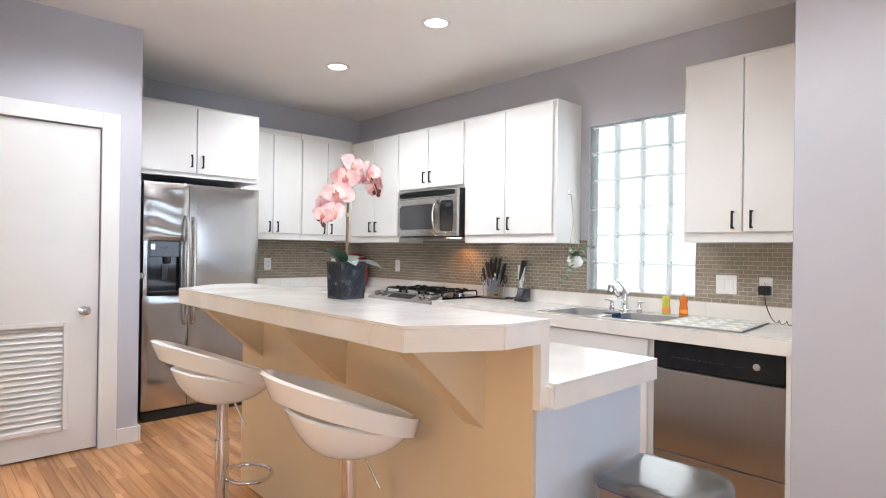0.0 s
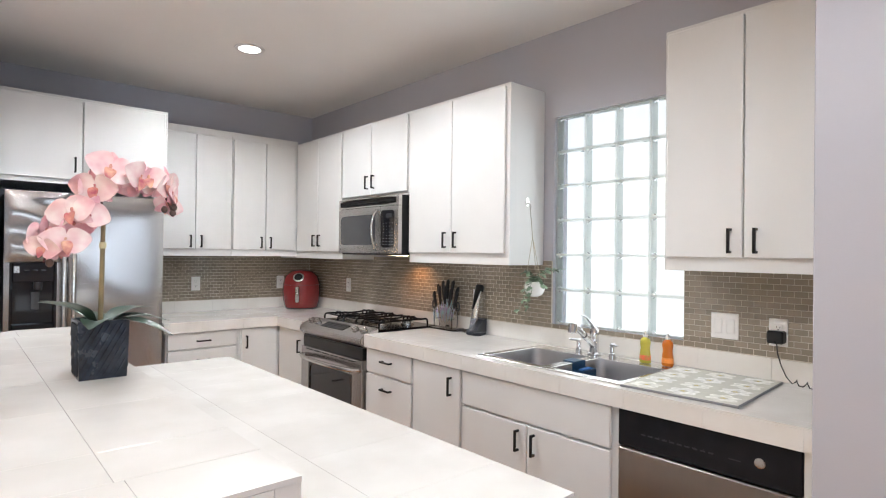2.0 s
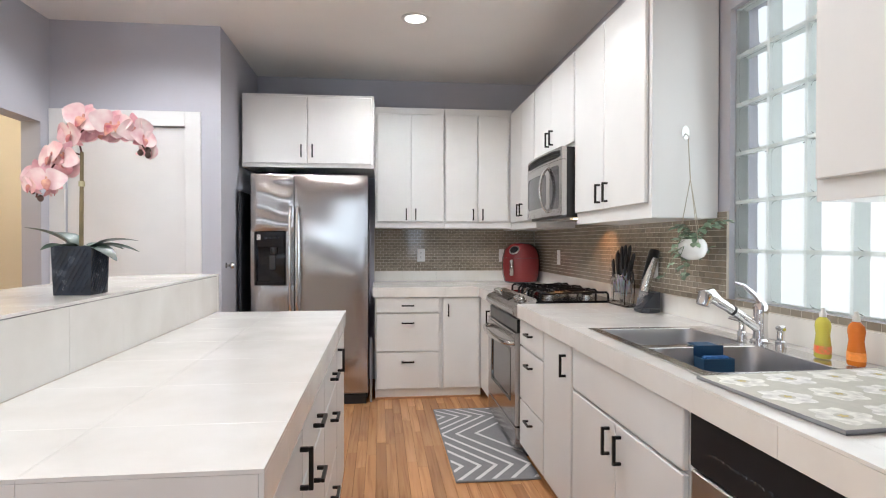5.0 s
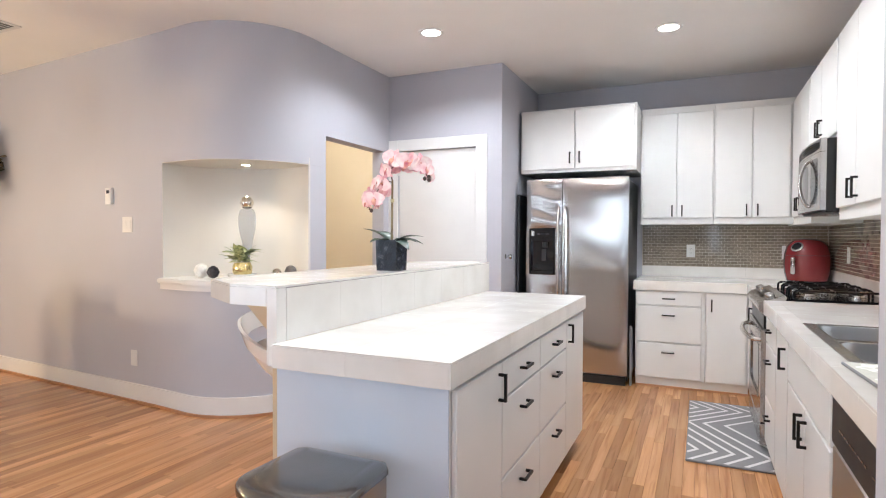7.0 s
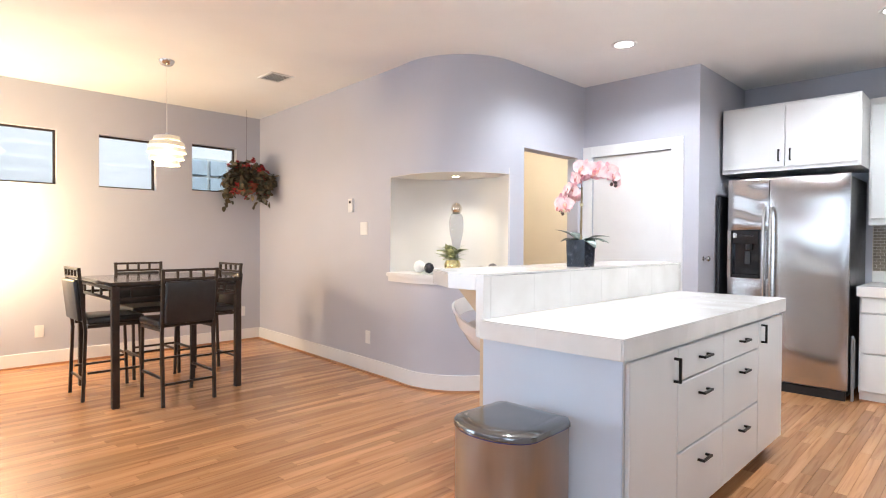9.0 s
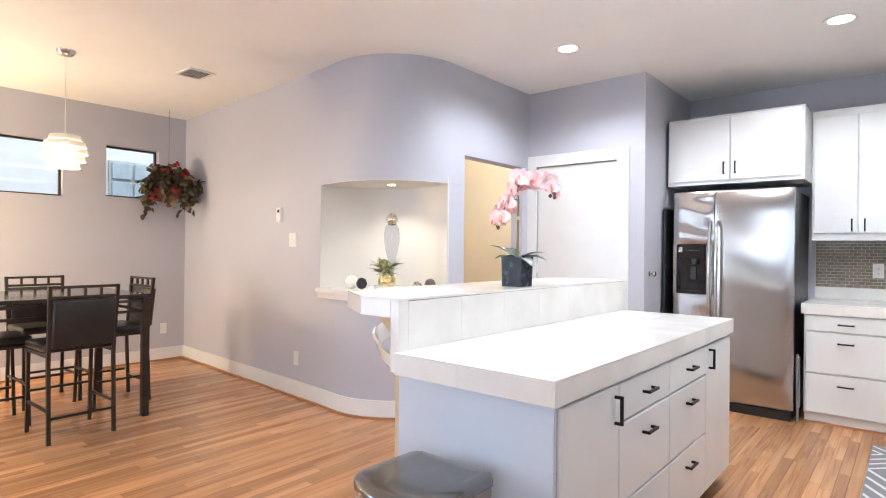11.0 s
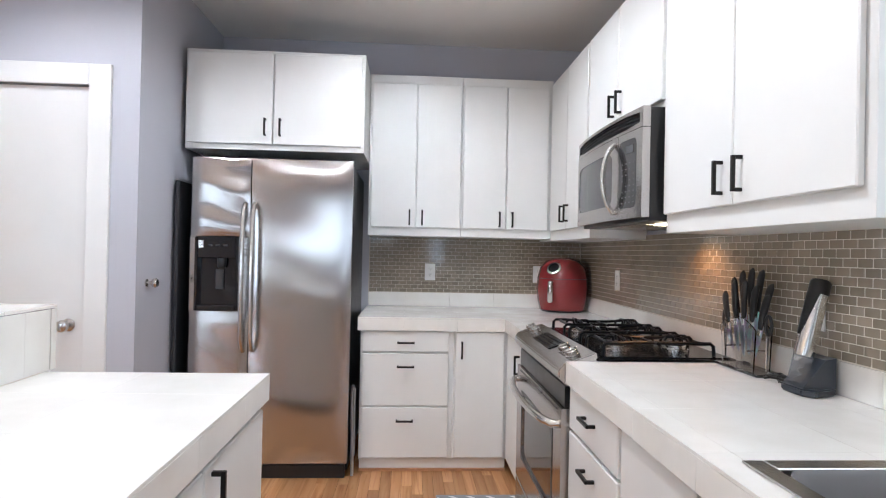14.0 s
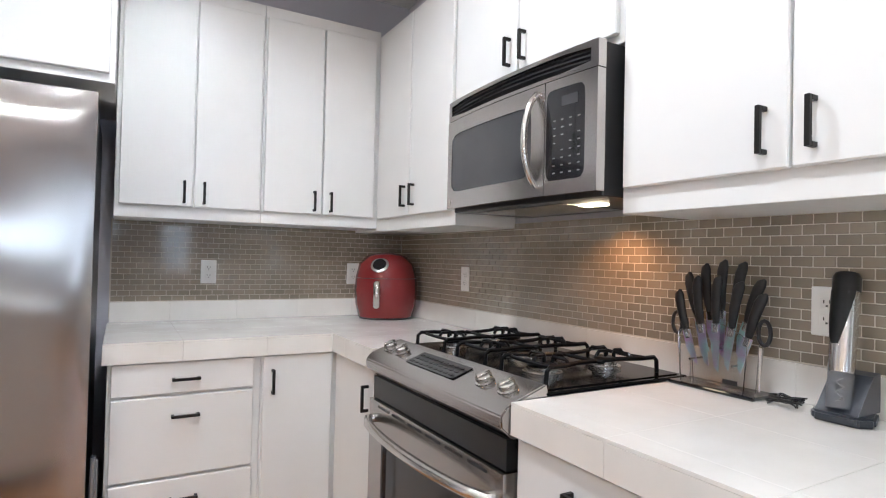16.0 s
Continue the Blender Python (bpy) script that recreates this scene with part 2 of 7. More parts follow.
def slab(bm, outline, depth_axis, d0, d1):
    """A solid made of a flat outline in the plane across an axis ('x' or 'y'), from d0 to d1; outline of (along, height)."""
    place = (lambda u, v, d: (d, u, v)) if depth_axis == "x" else (lambda u, v, d: (u, d, v))
    a = [bm.verts.new(place(u, v, d0)) for u, v in outline]
    b = [bm.verts.new(place(u, v, d1)) for u, v in outline]
    for i in range(len(outline)):
        j = (i + 1) % len(outline)
        bm.faces.new((a[i], a[j], b[j], b[i]))
    bm.faces.new(a[::-1])
    bm.faces.new(b)
    bmesh.ops.recalc_face_normals(bm, faces=bm.faces)
    return bm


def frame_ring(bm, x0, x1, outer, inner, n=64):
    """A flat frame across x with a round-cornered opening; outer and inner are (y0, y1, z0, z1)."""
    cy, cz = (inner[0] + inner[1]) / 2, (inner[2] + inner[3]) / 2
    a, b = (inner[1] - inner[0]) / 2, (inner[3] - inner[2]) / 2
    corners = [math.atan2(z - cz, y - cy) % (2 * math.pi) for y in outer[:2] for z in outer[2:]]
    rows = []
    for th in sorted([2 * math.pi * (k + 0.5) / n for k in range(n)] + corners):
        c, s = math.cos(th), math.sin(th)
        ri = (abs(c / a) ** 10 + abs(s / b) ** 10) ** -0.1
        ry = ((outer[1] if c > 0 else outer[0]) - cy) / c if abs(c) > 1e-6 else 1e9
        rz = ((outer[3] if s > 0 else outer[2]) - cz) / s if abs(s) > 1e-6 else 1e9
        ro = min(ry, rz)
        rows.append([bm.verts.new((x, cy + r * c, cz + r * s)) for x, r in ((x0, ro), (x0, ri), (x1, ri), (x1, ro))])
    for p, q in zip(rows, rows[1:] + rows[:1]):
        for k in range(4):
            bm.faces.new((p[k], q[k], q[(k + 1) % 4], p[(k + 1) % 4]))
    return bm


def bowed(bm, mid, half, depth, cuts=9):
    """Bows a shape out towards -x along y."""
    long = [e for e in bm.edges if abs(e.verts[0].co.y - e.verts[1].co.y) > 0.09]
    if long:
        bmesh.ops.subdivide_edges(bm, edges=long, cuts=cuts, use_grid_fill=True)
    for v in bm.verts:
        v.co.x -= depth * (1 - ((v.co.y - mid) / half) ** 2)
    return bm


def shape(fn, *args, **kw):
    return fn(bmesh.new(), *args, **kw)


def bx(*args, **kw):
    return box(bmesh.new(), *args, **kw)


def mesh_of(name, bm, material, smooth=None):
    bmesh.ops.recalc_face_normals(bm, faces=bm.faces)
    me = bpy.data.meshes.new(name)
    bm.to_mesh(me)
    bm.free()
    me.materials.append(material)
    if smooth:
        me.polygons.foreach_set("use_smooth", [True] * len(me.polygons))
        me.set_sharp_from_angle(angle=radians(smooth))
    return me


def thing(name, at, label, category, group="", kind=""):
    """An Empty at a thing's base; its parts are built in the room's own coordinates."""
    ob = tagged(new(name), label, category, group, kind)
    ob.location = at
    ob.empty_display_size = 0.05
    WORLD_AT[ob.name] = Vector(at)
    return ob


def part(name, bm, material, parent=None, label="", smooth=None):
    ob = new(name, mesh_of(name, bm, material, smooth))
    if parent is not None:
        ob.parent = parent
        ob.matrix_parent_inverse = Matrix.Translation(-WORLD_AT.get(parent.name, Vector()))
    if label:
        ob["label"] = label
    return ob


def setting(name, bm, material, label, category, smooth=None):
    return tagged(part(name, bm, material, None, "", smooth), label, category, "", "structure")


# ---- large structure ----
def plain_walls():
    t = 0.14
    # east wall, with the glass-block opening and that of the added window
    bm = bmesh.new()
    y0, y1, z0, z1 = 1.776, 2.556, 1.003, 2.198
    box(bm, EAST, EAST + t, SOUTH, -3.0, 0, CEIL)
    box(bm, EAST, EAST + t, -3.0, -1.3, 0, 0.9)
    box(bm, EAST, EAST + t, -3.0, -1.3, 2.1, CEIL)
    box(bm, EAST, EAST + t, -1.3, y0, 0, CEIL)
    box(bm, EAST, EAST + t, y0, y1, 0, z0)
    box(bm, EAST, EAST + t, y0, y1, z1, CEIL)
    box(bm, EAST, EAST + t, y1, NORTH + t, 0, CEIL)
    setting("wall_east", bm, PAINT, "grey painted wall behind the sink and the range", "wall")
    bm = bx(1.41, EAST, NORTH, NORTH + t, 0, CEIL)
    setting("wall_north", bm, PAINT, "grey painted wall behind the refrigerator", "wall")
    setting("wall_stub", bx(STUB_W, EAST, STUB_S, STUB_N, 0, CEIL, bevel=0.004), PAINT, "grey painted end wall beside the dishwasher", "wall")
    # pantry: front wall with a door opening, and side wall
    bm = bmesh.new()
    box(bm, 0.44, 0.535, 4.34, 4.46, 0, 2.02)
    box(bm, 1.295, 1.524, 4.34, 4.46, 0, 2.02)
    box(bm, 0.44, 1.524, 4.34, 4.46, 2.02, CEIL)
    box(bm, 1.41, 1.524, 4.46, NORTH, 0, CEIL)
    box(bm, 0.31, 1.41, NORTH, NORTH + t, 0, CEIL)
    setting("wall_pantry", bm, PAINT, "blue-grey painted pantry walls round a white door", "wall")
    # west wall with three high windows
    bm = bmesh.new()
    x0, x1 = WEST - t, WEST
    edges = [SOUTH]
    for a, b, lo, hi in WINDOWS:
        box(bm, x0, x1, edges[-1], a, 0, CEIL)
        box(bm, x0, x1, a, b, 0, lo)
        box(bm, x0, x1, a, b, hi, CEIL)
        edges.append(b)
    box(bm, x0, x1, edges[-1], 3.1, 0, CEIL)
    setting("wall_west", bm, PAINT, "grey painted dining room wall with small high windows", "wall")
    # south wall, out of view, with two window openings
    bm = bmesh.new()
    edge = WEST
    for a, b, lo, hi in ((-3.1, -1.6, 0.2, 2.2), (0.3, 2.5, 1.45, 2.05)):
        box(bm, edge, a, SOUTH - t, SOUTH, 0, CEIL)
        box(bm, a, b, SOUTH - t, SOUTH, 0, lo)
        box(bm, a, b, SOUTH - t, SOUTH, hi, CEIL)
        edge = b
    box(bm, edge, EAST, SOUTH - t, SOUTH, 0, CEIL)
    setting("wall_south", bm, PAINT, "grey painted wall out of view, with two window openings", "wall")
    setting("ceiling", bx(WEST - t, EAST + t, SOUTH - t, NORTH + t, CEIL, CEIL + 0.1), CEILING, "flat off-white painted ceiling", "ceiling")


WINDOWS = [(0.22, 0.763, 1.74, 2.275), (1.122, 1.667, 1.74, 2.275), (2.047, 2.575, 1.77, 2.30)]
ARC_C, ARC_R = (-0.15, 3.22), 0.58


def wall_line():
    """The curved wall's face, from the dining corner round to the pantry: points of (x, y)."""
    pts = [(WEST, 2.87), (-2.2, 2.798), (-1.2, 2.726), (-0.47, 2.672)]
    for k in range(0, 25):
        a = radians(-90 - 4 + k * 94 / 24)
        pts.append((ARC_C[0] + ARC_R * math.cos(a), ARC_C[1] + ARC_R * math.sin(a)))
    pts += [(0.432, 3.387), (0.436, 4.243), (0.44, 4.34)]
    return pts


def offset(pts, d):
    """The same line moved to its left by d."""
    out = []
    for i, p in enumerate(pts):
        a, b = Vector(pts[max(i - 1, 0)]), Vector(pts[min(i + 1, len(pts) - 1)])
        n = (b - a).normalized()
        out.append((p[0] - n.y * d, p[1] + n.x * d))
    return out


def ribbon(bm, pts, d0, d1, z0, z1):
    """A solid strip between two offsets of a line."""
    a, b = offset(pts, d0), offset(pts, d1)
    prism(bm, a + b[::-1], z0, z1)


def curved_wall():
    pts = wall_line()
    n0, n1 = 3, len(pts) - 3
    nt = 1.768
    t = 0.12
    bm = bmesh.new()
    back = offset(pts[: n0 + 1], t)
    back[-1] = (back[-1][0] - 0.16, back[-1][1])
    prism(bm, pts[: n0 + 1] + back[::-1], 0, CEIL)
    ribbon(bm, pts[n0 : n1], 0, t, 0, 0.90)
    ribbon(bm, pts[n0 : n1], 0, t, nt, CEIL)
    back = offset(pts[n1 - 2 : n1 + 1], t)
    back[0] = (back[0][0], back[0][1] + 0.17)
    back[1] = (back[1][0], back[1][1] + 0.12)
    prism(bm, pts[n1 - 2 : n1 + 1] + back[::-1], 0.906, nt - 0.001)
    ribbon(bm, pts[n1 - 1 : n1 + 1], 0, t, 0, 0.905)
    ribbon(bm, pts[n1 - 1 : n1 + 1], 0, t, nt, CEIL)
    ribbon(bm, pts[n1 : n1 + 2], 0, t, 2.01, CEIL)
    ribbon(bm, pts[n1 + 1 :], 0, t, 0, CEIL)
    setting("wall_curved", bm, PAINT, "grey painted wall curving round a lit display niche", "wall", smooth=30)
    # the niche's bowed back, top and floor
    a, b = Vector(pts[n0]), Vector(pts[n1 - 2])
    mid, ax = (a + b) / 2, (b - a)
    out = Vector((-ax.y, ax.x)).normalized()
    back = []
    for k in range(17):
        s = -1 + 2 * k / 16
        p = mid + ax * 0.5 * s + out * (0.004 + 0.318 * (1 - s * s) ** 0.75)
        back.append((p.x, p.y))
    bm = bmesh.new()
    line = back
    ribbon(bm, line, 0, 0.012, 0.90, nt)
    front = [tuple(p) for p in offset(pts[n0 : n1 - 1], 0.002)]
    prism(bm, front + [tuple(p) for p in offset(line, 0.008)][::-1], nt - 0.004, nt + 0.05)
    setting("niche_lining", bm, NICHE, "pale painted lining of the curved display niche", "wall", smooth=30)
    bm = bmesh.new()
    sill = offset(pts[n0 : n1 - 1], -0.045)
    prism(bm, sill + [tuple(p) for p in offset(line, 0.006)][::-1], 0.905, 0.94)
    bmesh.ops.bevel(bm, geom=[e for e in bm.edges if abs(e.verts[0].co.z - e.verts[1].co.z) < 1e-4], offset=0.006, segments=2, affect="EDGES")
    apron = bmesh.new()
    ribbon(apron, pts[n0 : n1], -0.022, -0.001, 0.862, 0.904)
    s = tagged(part("niche_sill", bm, WHITE, None, "", 30), "white painted curved sill of the niche", "sill", "", "structure")
    part("apron", apron, WHITE, s, "", 30)
    # baseboards and oak shoe moulding
    bm, sh = bmesh.new(), bmesh.new()
    ribbon(bm, pts[: n1 + 1], -0.016, -0.001, 0, 0.135)
    ribbon(sh, pts[: n1 + 1], -0.030, -0.0165, 0, 0.016)
    b1 = setting("baseboard", bm, WHITE, "white baseboard along the curved wall", "baseboard", smooth=30)
    part("shoe_mould", sh, SHOE, b1, "oak shoe moulding", 30)
    bm, sh = bx(WEST, WEST + 0.015, SOUTH, 2.85, 0, 0.135, bevel=0.003), bx(WEST + 0.0155, WEST + 0.03, SOUTH, 2.84, 0, 0.016)
    b2 = setting("baseboard", bm, WHITE, "white baseboard along the dining room wall", "baseboard")
    part("shoe_mould", sh, SHOE, b2, "oak shoe moulding")
    bm = bmesh.new()
    box(bm, 1.397, 1.524, 4.324, 4.339, 0, 0.10, bevel=0.003)
    box(bm, 1.525, 1.54, 4.324, 4.70, 0, 0.10, bevel=0.003)
    setting("baseboard", bm, WHITE, "white baseboard on the pantry corner", "baseboard")


NICHE = mat("pale_niche_paint", (0.70, 0.67, 0.62), 0.6, var=0.03, scale=2, bump=0.1, bscale=150)
plain_walls()
curved_wall()


def hall():
    bm = bmesh.new()
    box(bm, -2.4, -2.3, 3.35, 5.6, 0, CEIL)
    box(bm, -2.3, 0.31, 5.49, 5.6, 0, CEIL)
    box(bm, -2.3, 0.20, 3.44, 3.50, 0, CEIL)
    setting("wall_hall", bm, CREAM, "cream painted hallway walls under warm light", "wall")


hall()


def pantry_door():
    d = tagged(new("door_1"), "white flush pantry door, closed, with a louvred lower vent", "door", "", "structure")
    d.location = (0.915, 4.36, 0)
    WORLD_AT[d.name] = Vector(d.location)
    bm = bmesh.new()
    x0, x1, zl, zh = 0.70, 1.125, 0.165, 0.80
    y0, y1 = 4.352, 4.388
    box(bm, 0.540, x0, y0, y1, 0.012, 2.01)
    box(bm, x1, 1.291, y0, y1, 0.012, 2.01)
    box(bm, x0, x1, y0, y1, 0.012, zl)
    box(bm, x0, x1, y0, y1, zh, 2.01)
    leaf = part("leaf", bm, WHITE, d)
    fr = bmesh.new()
    for a in ((x0 - 0.012, x0 + 0.016, zl - 0.012, zh + 0.012), (x1 - 0.016, x1 + 0.012, zl - 0.012, zh + 0.012)):
        box(fr, a[0], a[1], y0 - 0.012, y0 - 0.0005, a[2], a[3], bevel=0.003)
    for a in ((zl - 0.012, zl + 0.016), (zh - 0.016, zh + 0.012)):
        box(fr, x0 + 0.017, x1 - 0.017, y0 - 0.012, y0 - 0.0005, a[0], a[1], bevel=0.003)
    vent = part("vent_frame", fr, WHITE, d, "white moulded vent frame")
    slat = bmesh.new()
    box(slat, x0 + 0.012, x1 - 0.012, -0.024, 0.024, -0.003, 0.003, bevel=0.0015)
    bmesh.ops.rotate(slat, verts=slat.verts, matrix=Matrix.Rotation(radians(56), 3, "X"))
    me = mesh_of("slat", slat, WHITE)
    for k in range(18):
        ob = new("slat", me)
        ob.parent = vent
        ob.location = (0, 4.370, zl + 0.03 + k * 0.0345)
    k = bmesh.new()
    lathe(k, [(0.030, 0), (0.030, 0.006), (0.012, 0.012), (0.012, 0.030), (0.024, 0.038), (0.029, 0.050), (0.026, 0.062), (0.012, 0.067)], sides=24)
    bmesh.ops.rotate(k, verts=k.verts, matrix=Matrix.Rotation(radians(90), 3, "X"))
    bmesh.ops.translate(k, verts=k.verts, vec=(1.215, y0 - 0.0005, 0.875))
    part("door_knob", k, SATIN, d, "brushed steel round knob", 40)
    lock = bx(1.2915, 1.297, 4.345, 4.351, 0.84, 0.91)
    part("strike_plate", lock, SATIN, d)
    h = bmesh.new()
    for z in (0.25, 1.05, 1.8):
        tube(h, [(0.537, 4.346, z), (0.537, 4.346, z + 0.09)], 0.006, 8)
    part("hinge", h, WHITE, d)
    for nm, bm in (("jamb", bx(0.4405, 0.535, 4.322, 4.3395, 0, 2.115, bevel=0.002)), ("jamb", bx(1.295, 1.397, 4.322, 4.3395, 0, 2.115, bevel=0.002)), ("head", bx(0.5355, 1.2945, 4.322, 4.3395, 2.015, 2.115, bevel=0.002))):
        tr = setting("trim", bm, WHITE, "white flat casing of the pantry door", "trim")


pantry_door()


def high_windows():
    for i, (a, b, lo, hi) in enumerate(WINDOWS):
        w = tagged(new("window_%d" % (i + 1)), "small high fixed window with a dark bronze frame", "window", "", "structure")
        w.location = (WEST - 0.08, (a + b) / 2, lo)
        WORLD_AT[w.name] = Vector(w.location)
        f = bmesh.new()
        t, x0, x1 = 0.018, WEST - 0.105, WEST - 0.07
        box(f, x0, x1, a, a + t, lo, hi)
        box(f, x0, x1, b - t, b, lo, hi)
        box(f, x0, x1, a + t, b - t, lo, lo + t)
        box(f, x0, x1, a + t, b - t, hi - t, hi)
        part("window_frame", f, BRONZE, w, "dark bronze metal frame")
        g = part("pane", bx(WEST - 0.09, WEST - 0.086, a + t, b - t, lo + t, hi - t), GLASS, w)
        g.visible_shadow = False
    # the neighbour's house outside
    h = tagged(new("neighbour_house"), "white clapboard side of the house next door", "house")
    h.location = (-5.2, 1.5, 0)
    WORLD_AT[h.name] = Vector(h.location)
    part("wall", bx(-5.4, -5.2, -4, 7, 0, 6.0), SIDING, h)
    board = bmesh.new()
    box(board, 0, 0.022, -5.5, 5.5, 0, 0.175)
    bmesh.ops.rotate(board, verts=board.verts, matrix=Matrix.Rotation(radians(5), 3, "Y"))
    me = mesh_of("board", board, SIDING)
    for k in range(34):
        ob = new("board", me)
        ob.parent = h
        ob.matrix_parent_inverse = Matrix.Translation(-WORLD_AT[h.name])
        ob.location = (-5.198, 1.5, 0.17 * k)
    win = part("window", bx(-5.17, -5.13, 2.75, 3.62, 1.35, 2.42), MORTAR, h, "glass-block window next door")
    me = mesh_of("glass_block", bx(-5.129, -5.10, -0.125, 0.125, -0.115, 0.115, bevel=0.012), NBLOCK)
    for i in range(3):
        for j in range(4):
            ob = new("glass_block", me)
            ob.parent = win
            ob.location = (0, 2.90 + 0.285 * i, 1.49 + 0.262 * j)


SIDING = mat("white_clapboard", (0.80, 0.81, 0.82), 0.6, var=0.04, scale=3, bump=0.1)
NBLOCK = mat("neighbour_block_glass", (0.42, 0.50, 0.56), 0.08, var=0.15, scale=8, bump=0.1, bscale=20)
high_windows()


def glass_block_window():
    w = tagged(new("window_4"), "tall glass-block window, four blocks wide and six high", "window", "", "structure")
    w.location = (4.10, 2.166, 1.003)
    WORLD_AT[w.name] = Vector(w.location)
    y0, y1, z0, z1 = 1.776, 2.556, 1.003, 2.198
    pw, ph = (y1 - y0) / 4, (z1 - z0) / 6
    m = bmesh.new()
    for k in range(5):
        box(m, 4.064, 4.135, max(y0, y0 + k * pw - 0.0075), min(y1, y0 + k * pw + 0.0075), z0, z1, bevel=0.002)
    for k in range(7):
        for j in range(4):
            box(m, 4.0645, 4.133, y0 + j * pw + 0.0078, y0 + (j + 1) * pw - 0.0078, max(z0, z0 + k * ph - 0.0075), min(z1, z0 + k * ph + 0.0075))
    part("mortar", m, MORTAR, w, "thin white mortar joints")
    me = mesh_of("glass_block", bx(-0.037, 0.037, -pw / 2 + 0.006, pw / 2 - 0.006, -ph / 2 + 0.006, ph / 2 - 0.006, bevel=0.018, segments=3), BLOCK, 40)
    for j in range(4):
        for k in range(6):
            ob = new("glass_block", me)
            ob.parent = w
            ob.matrix_parent_inverse = Matrix.Translation(-WORLD_AT[w.name])
            ob.location = (4.105, y0 + (j + 0.5) * pw, z0 + (k + 0.5) * ph)
            ob.visible_shadow = False
    back = part("backdrop", bx(4.7, 4.72, -3.0, 9.0, -1.0, 5.0), OUTSIDE)
    tagged(back, "bright overcast sky outside the glass blocks", "backdrop", "", "structure")


OUTSIDE = mat("overcast_sky", (0.985, 1.0, 0.985), 0.9, var=0.03, scale=0.6, bump=0, glow=0.84)
glass_block_window()
setting("ground", bx(-120, 120, -120, 120, -0.32, -0.30), mat("ground_grass", (0.10, 0.13, 0.06), 0.9, var=0.3, scale=2, bump=0.4), "lawn outside the house", "ground")


def unseen_windows():
    # the patio opening is added, unseen, to carry the cool fill
    for number, x0, x1, z0, z1, label in (("window_5", -3.1, -1.6, 0.2, 2.2, "unseen tall glazed opening, added to bring cool light"), ("window_6", 0.3, 2.5, 1.45, 2.05, "wide garden window in the far wall")):
        w = tagged(new(number), label, "window", "", "structure")
        w.location = ((x0 + x1) / 2, SOUTH - 0.07, z0)
        WORLD_AT[w.name] = Vector(w.location)
        f = bmesh.new()
        y0, y1 = SOUTH - 0.09, SOUTH - 0.05
        m = (x0 + x1) / 2
        for x in (x0, m - 0.03, x1 - 0.06):
            box(f, x, x + 0.06, y0, y1, z0, z1)
        for z in (z0, z1 - 0.06):
            box(f, x0 + 0.06, m - 0.03, y0, y1, z, z + 0.06)
            box(f, m + 0.03, x1 - 0.06, y0, y1, z, z + 0.06)
        part("window_frame", f, WHITE, w)
        for a, b in ((x0 + 0.06, m - 0.03), (m + 0.03, x1 - 0.06)):
            g = part("pane", bx(a, b, SOUTH - 0.072, SOUTH - 0.068, z0 + 0.06, z1 - 0.06), GLASS, w)
            g.visible_shadow = False
    # unseen window, made up to go with the east fill lamp
    w = tagged(new("window_7"), "unseen wide window, added to light the island end", "window", "", "structure")
    w.location = (EAST + 0.07, -2.15, 0.9)
    WORLD_AT[w.name] = Vector(w.location)
    f = bx(EAST + 0.05, EAST + 0.09, -3.0, -2.94, 0.9, 2.1)
    box(f, EAST + 0.05, EAST + 0.09, -1.36, -1.3, 0.9, 2.1)
    box(f, EAST + 0.05, EAST + 0.09, -2.94, -1.36, 0.9, 0.96)
    box(f, EAST + 0.05, EAST + 0.09, -2.94, -1.36, 2.04, 2.1)
    part("window_frame", f, WHITE, w)
    part("pane", bx(EAST + 0.068, EAST + 0.072, -2.94, -1.36, 0.96, 2.04), GLASS, w).visible_shadow = False


unseen_windows()


# ---- kitchen cabinets ----
def pull(parent, face, plane, u, v, upright, length=0.098, stand=0.030):
    """A black square-section bow handle on a front. face: the way it looks."""
    bm = bmesh.new()
    t, h = 0.0052, length / 2
    if upright:
        pieces = [(-t, t, -h, h, stand - 2 * t, stand), (-t, t, -h, -h + 2 * t, 0, stand - 2 * t), (-t, t, h - 2 * t, h, 0, stand - 2 * t)]
    else:
        pieces = [(-h, h, -t, t, stand - 2 * t, stand), (-h, -h + 2 * t, -t, t, 0, stand - 2 * t), (h - 2 * t, h, -t, t, 0, stand - 2 * t)]
    for u0, u1, v0, v1, w0, w1 in pieces:
        facing(bm, face, plane, u + u0, u + u1, v + v0, v + v1, w0 + 0.0006, w1 + 0.0006, 0.0012)
    return part("handle", bm, BLACK, parent, "black square bar handle")


def facing(bm, face, plane, u0, u1, v0, v1, w0, w1, bevel=0.0):
    """A box on a front: u along it, v up, w out of it."""
    if face == "-x":
        return box(bm, plane - w1, plane - w0, u0, u1, v0, v1, bevel)
    if face == "+x":
        return box(bm, plane + w0, plane + w1, u0, u1, v0, v1, bevel)
    return box(bm, u0, u1, plane - w1, plane - w0, v0, v1, bevel)


def front(unit, kind, face, plane, u0, u1, v0, v1, pulls=()):
    ob = part(kind, facing(bmesh.new(), face, plane, u0, u1, v0, v1, 0.0015, 0.020, 0.0035), CAB, unit)
    for u, v, upright in pulls:
        pull(ob, face, plane + {"-x": -0.020, "+x": 0.020, "-y": -0.020}[face], u, v, upright)
    return ob


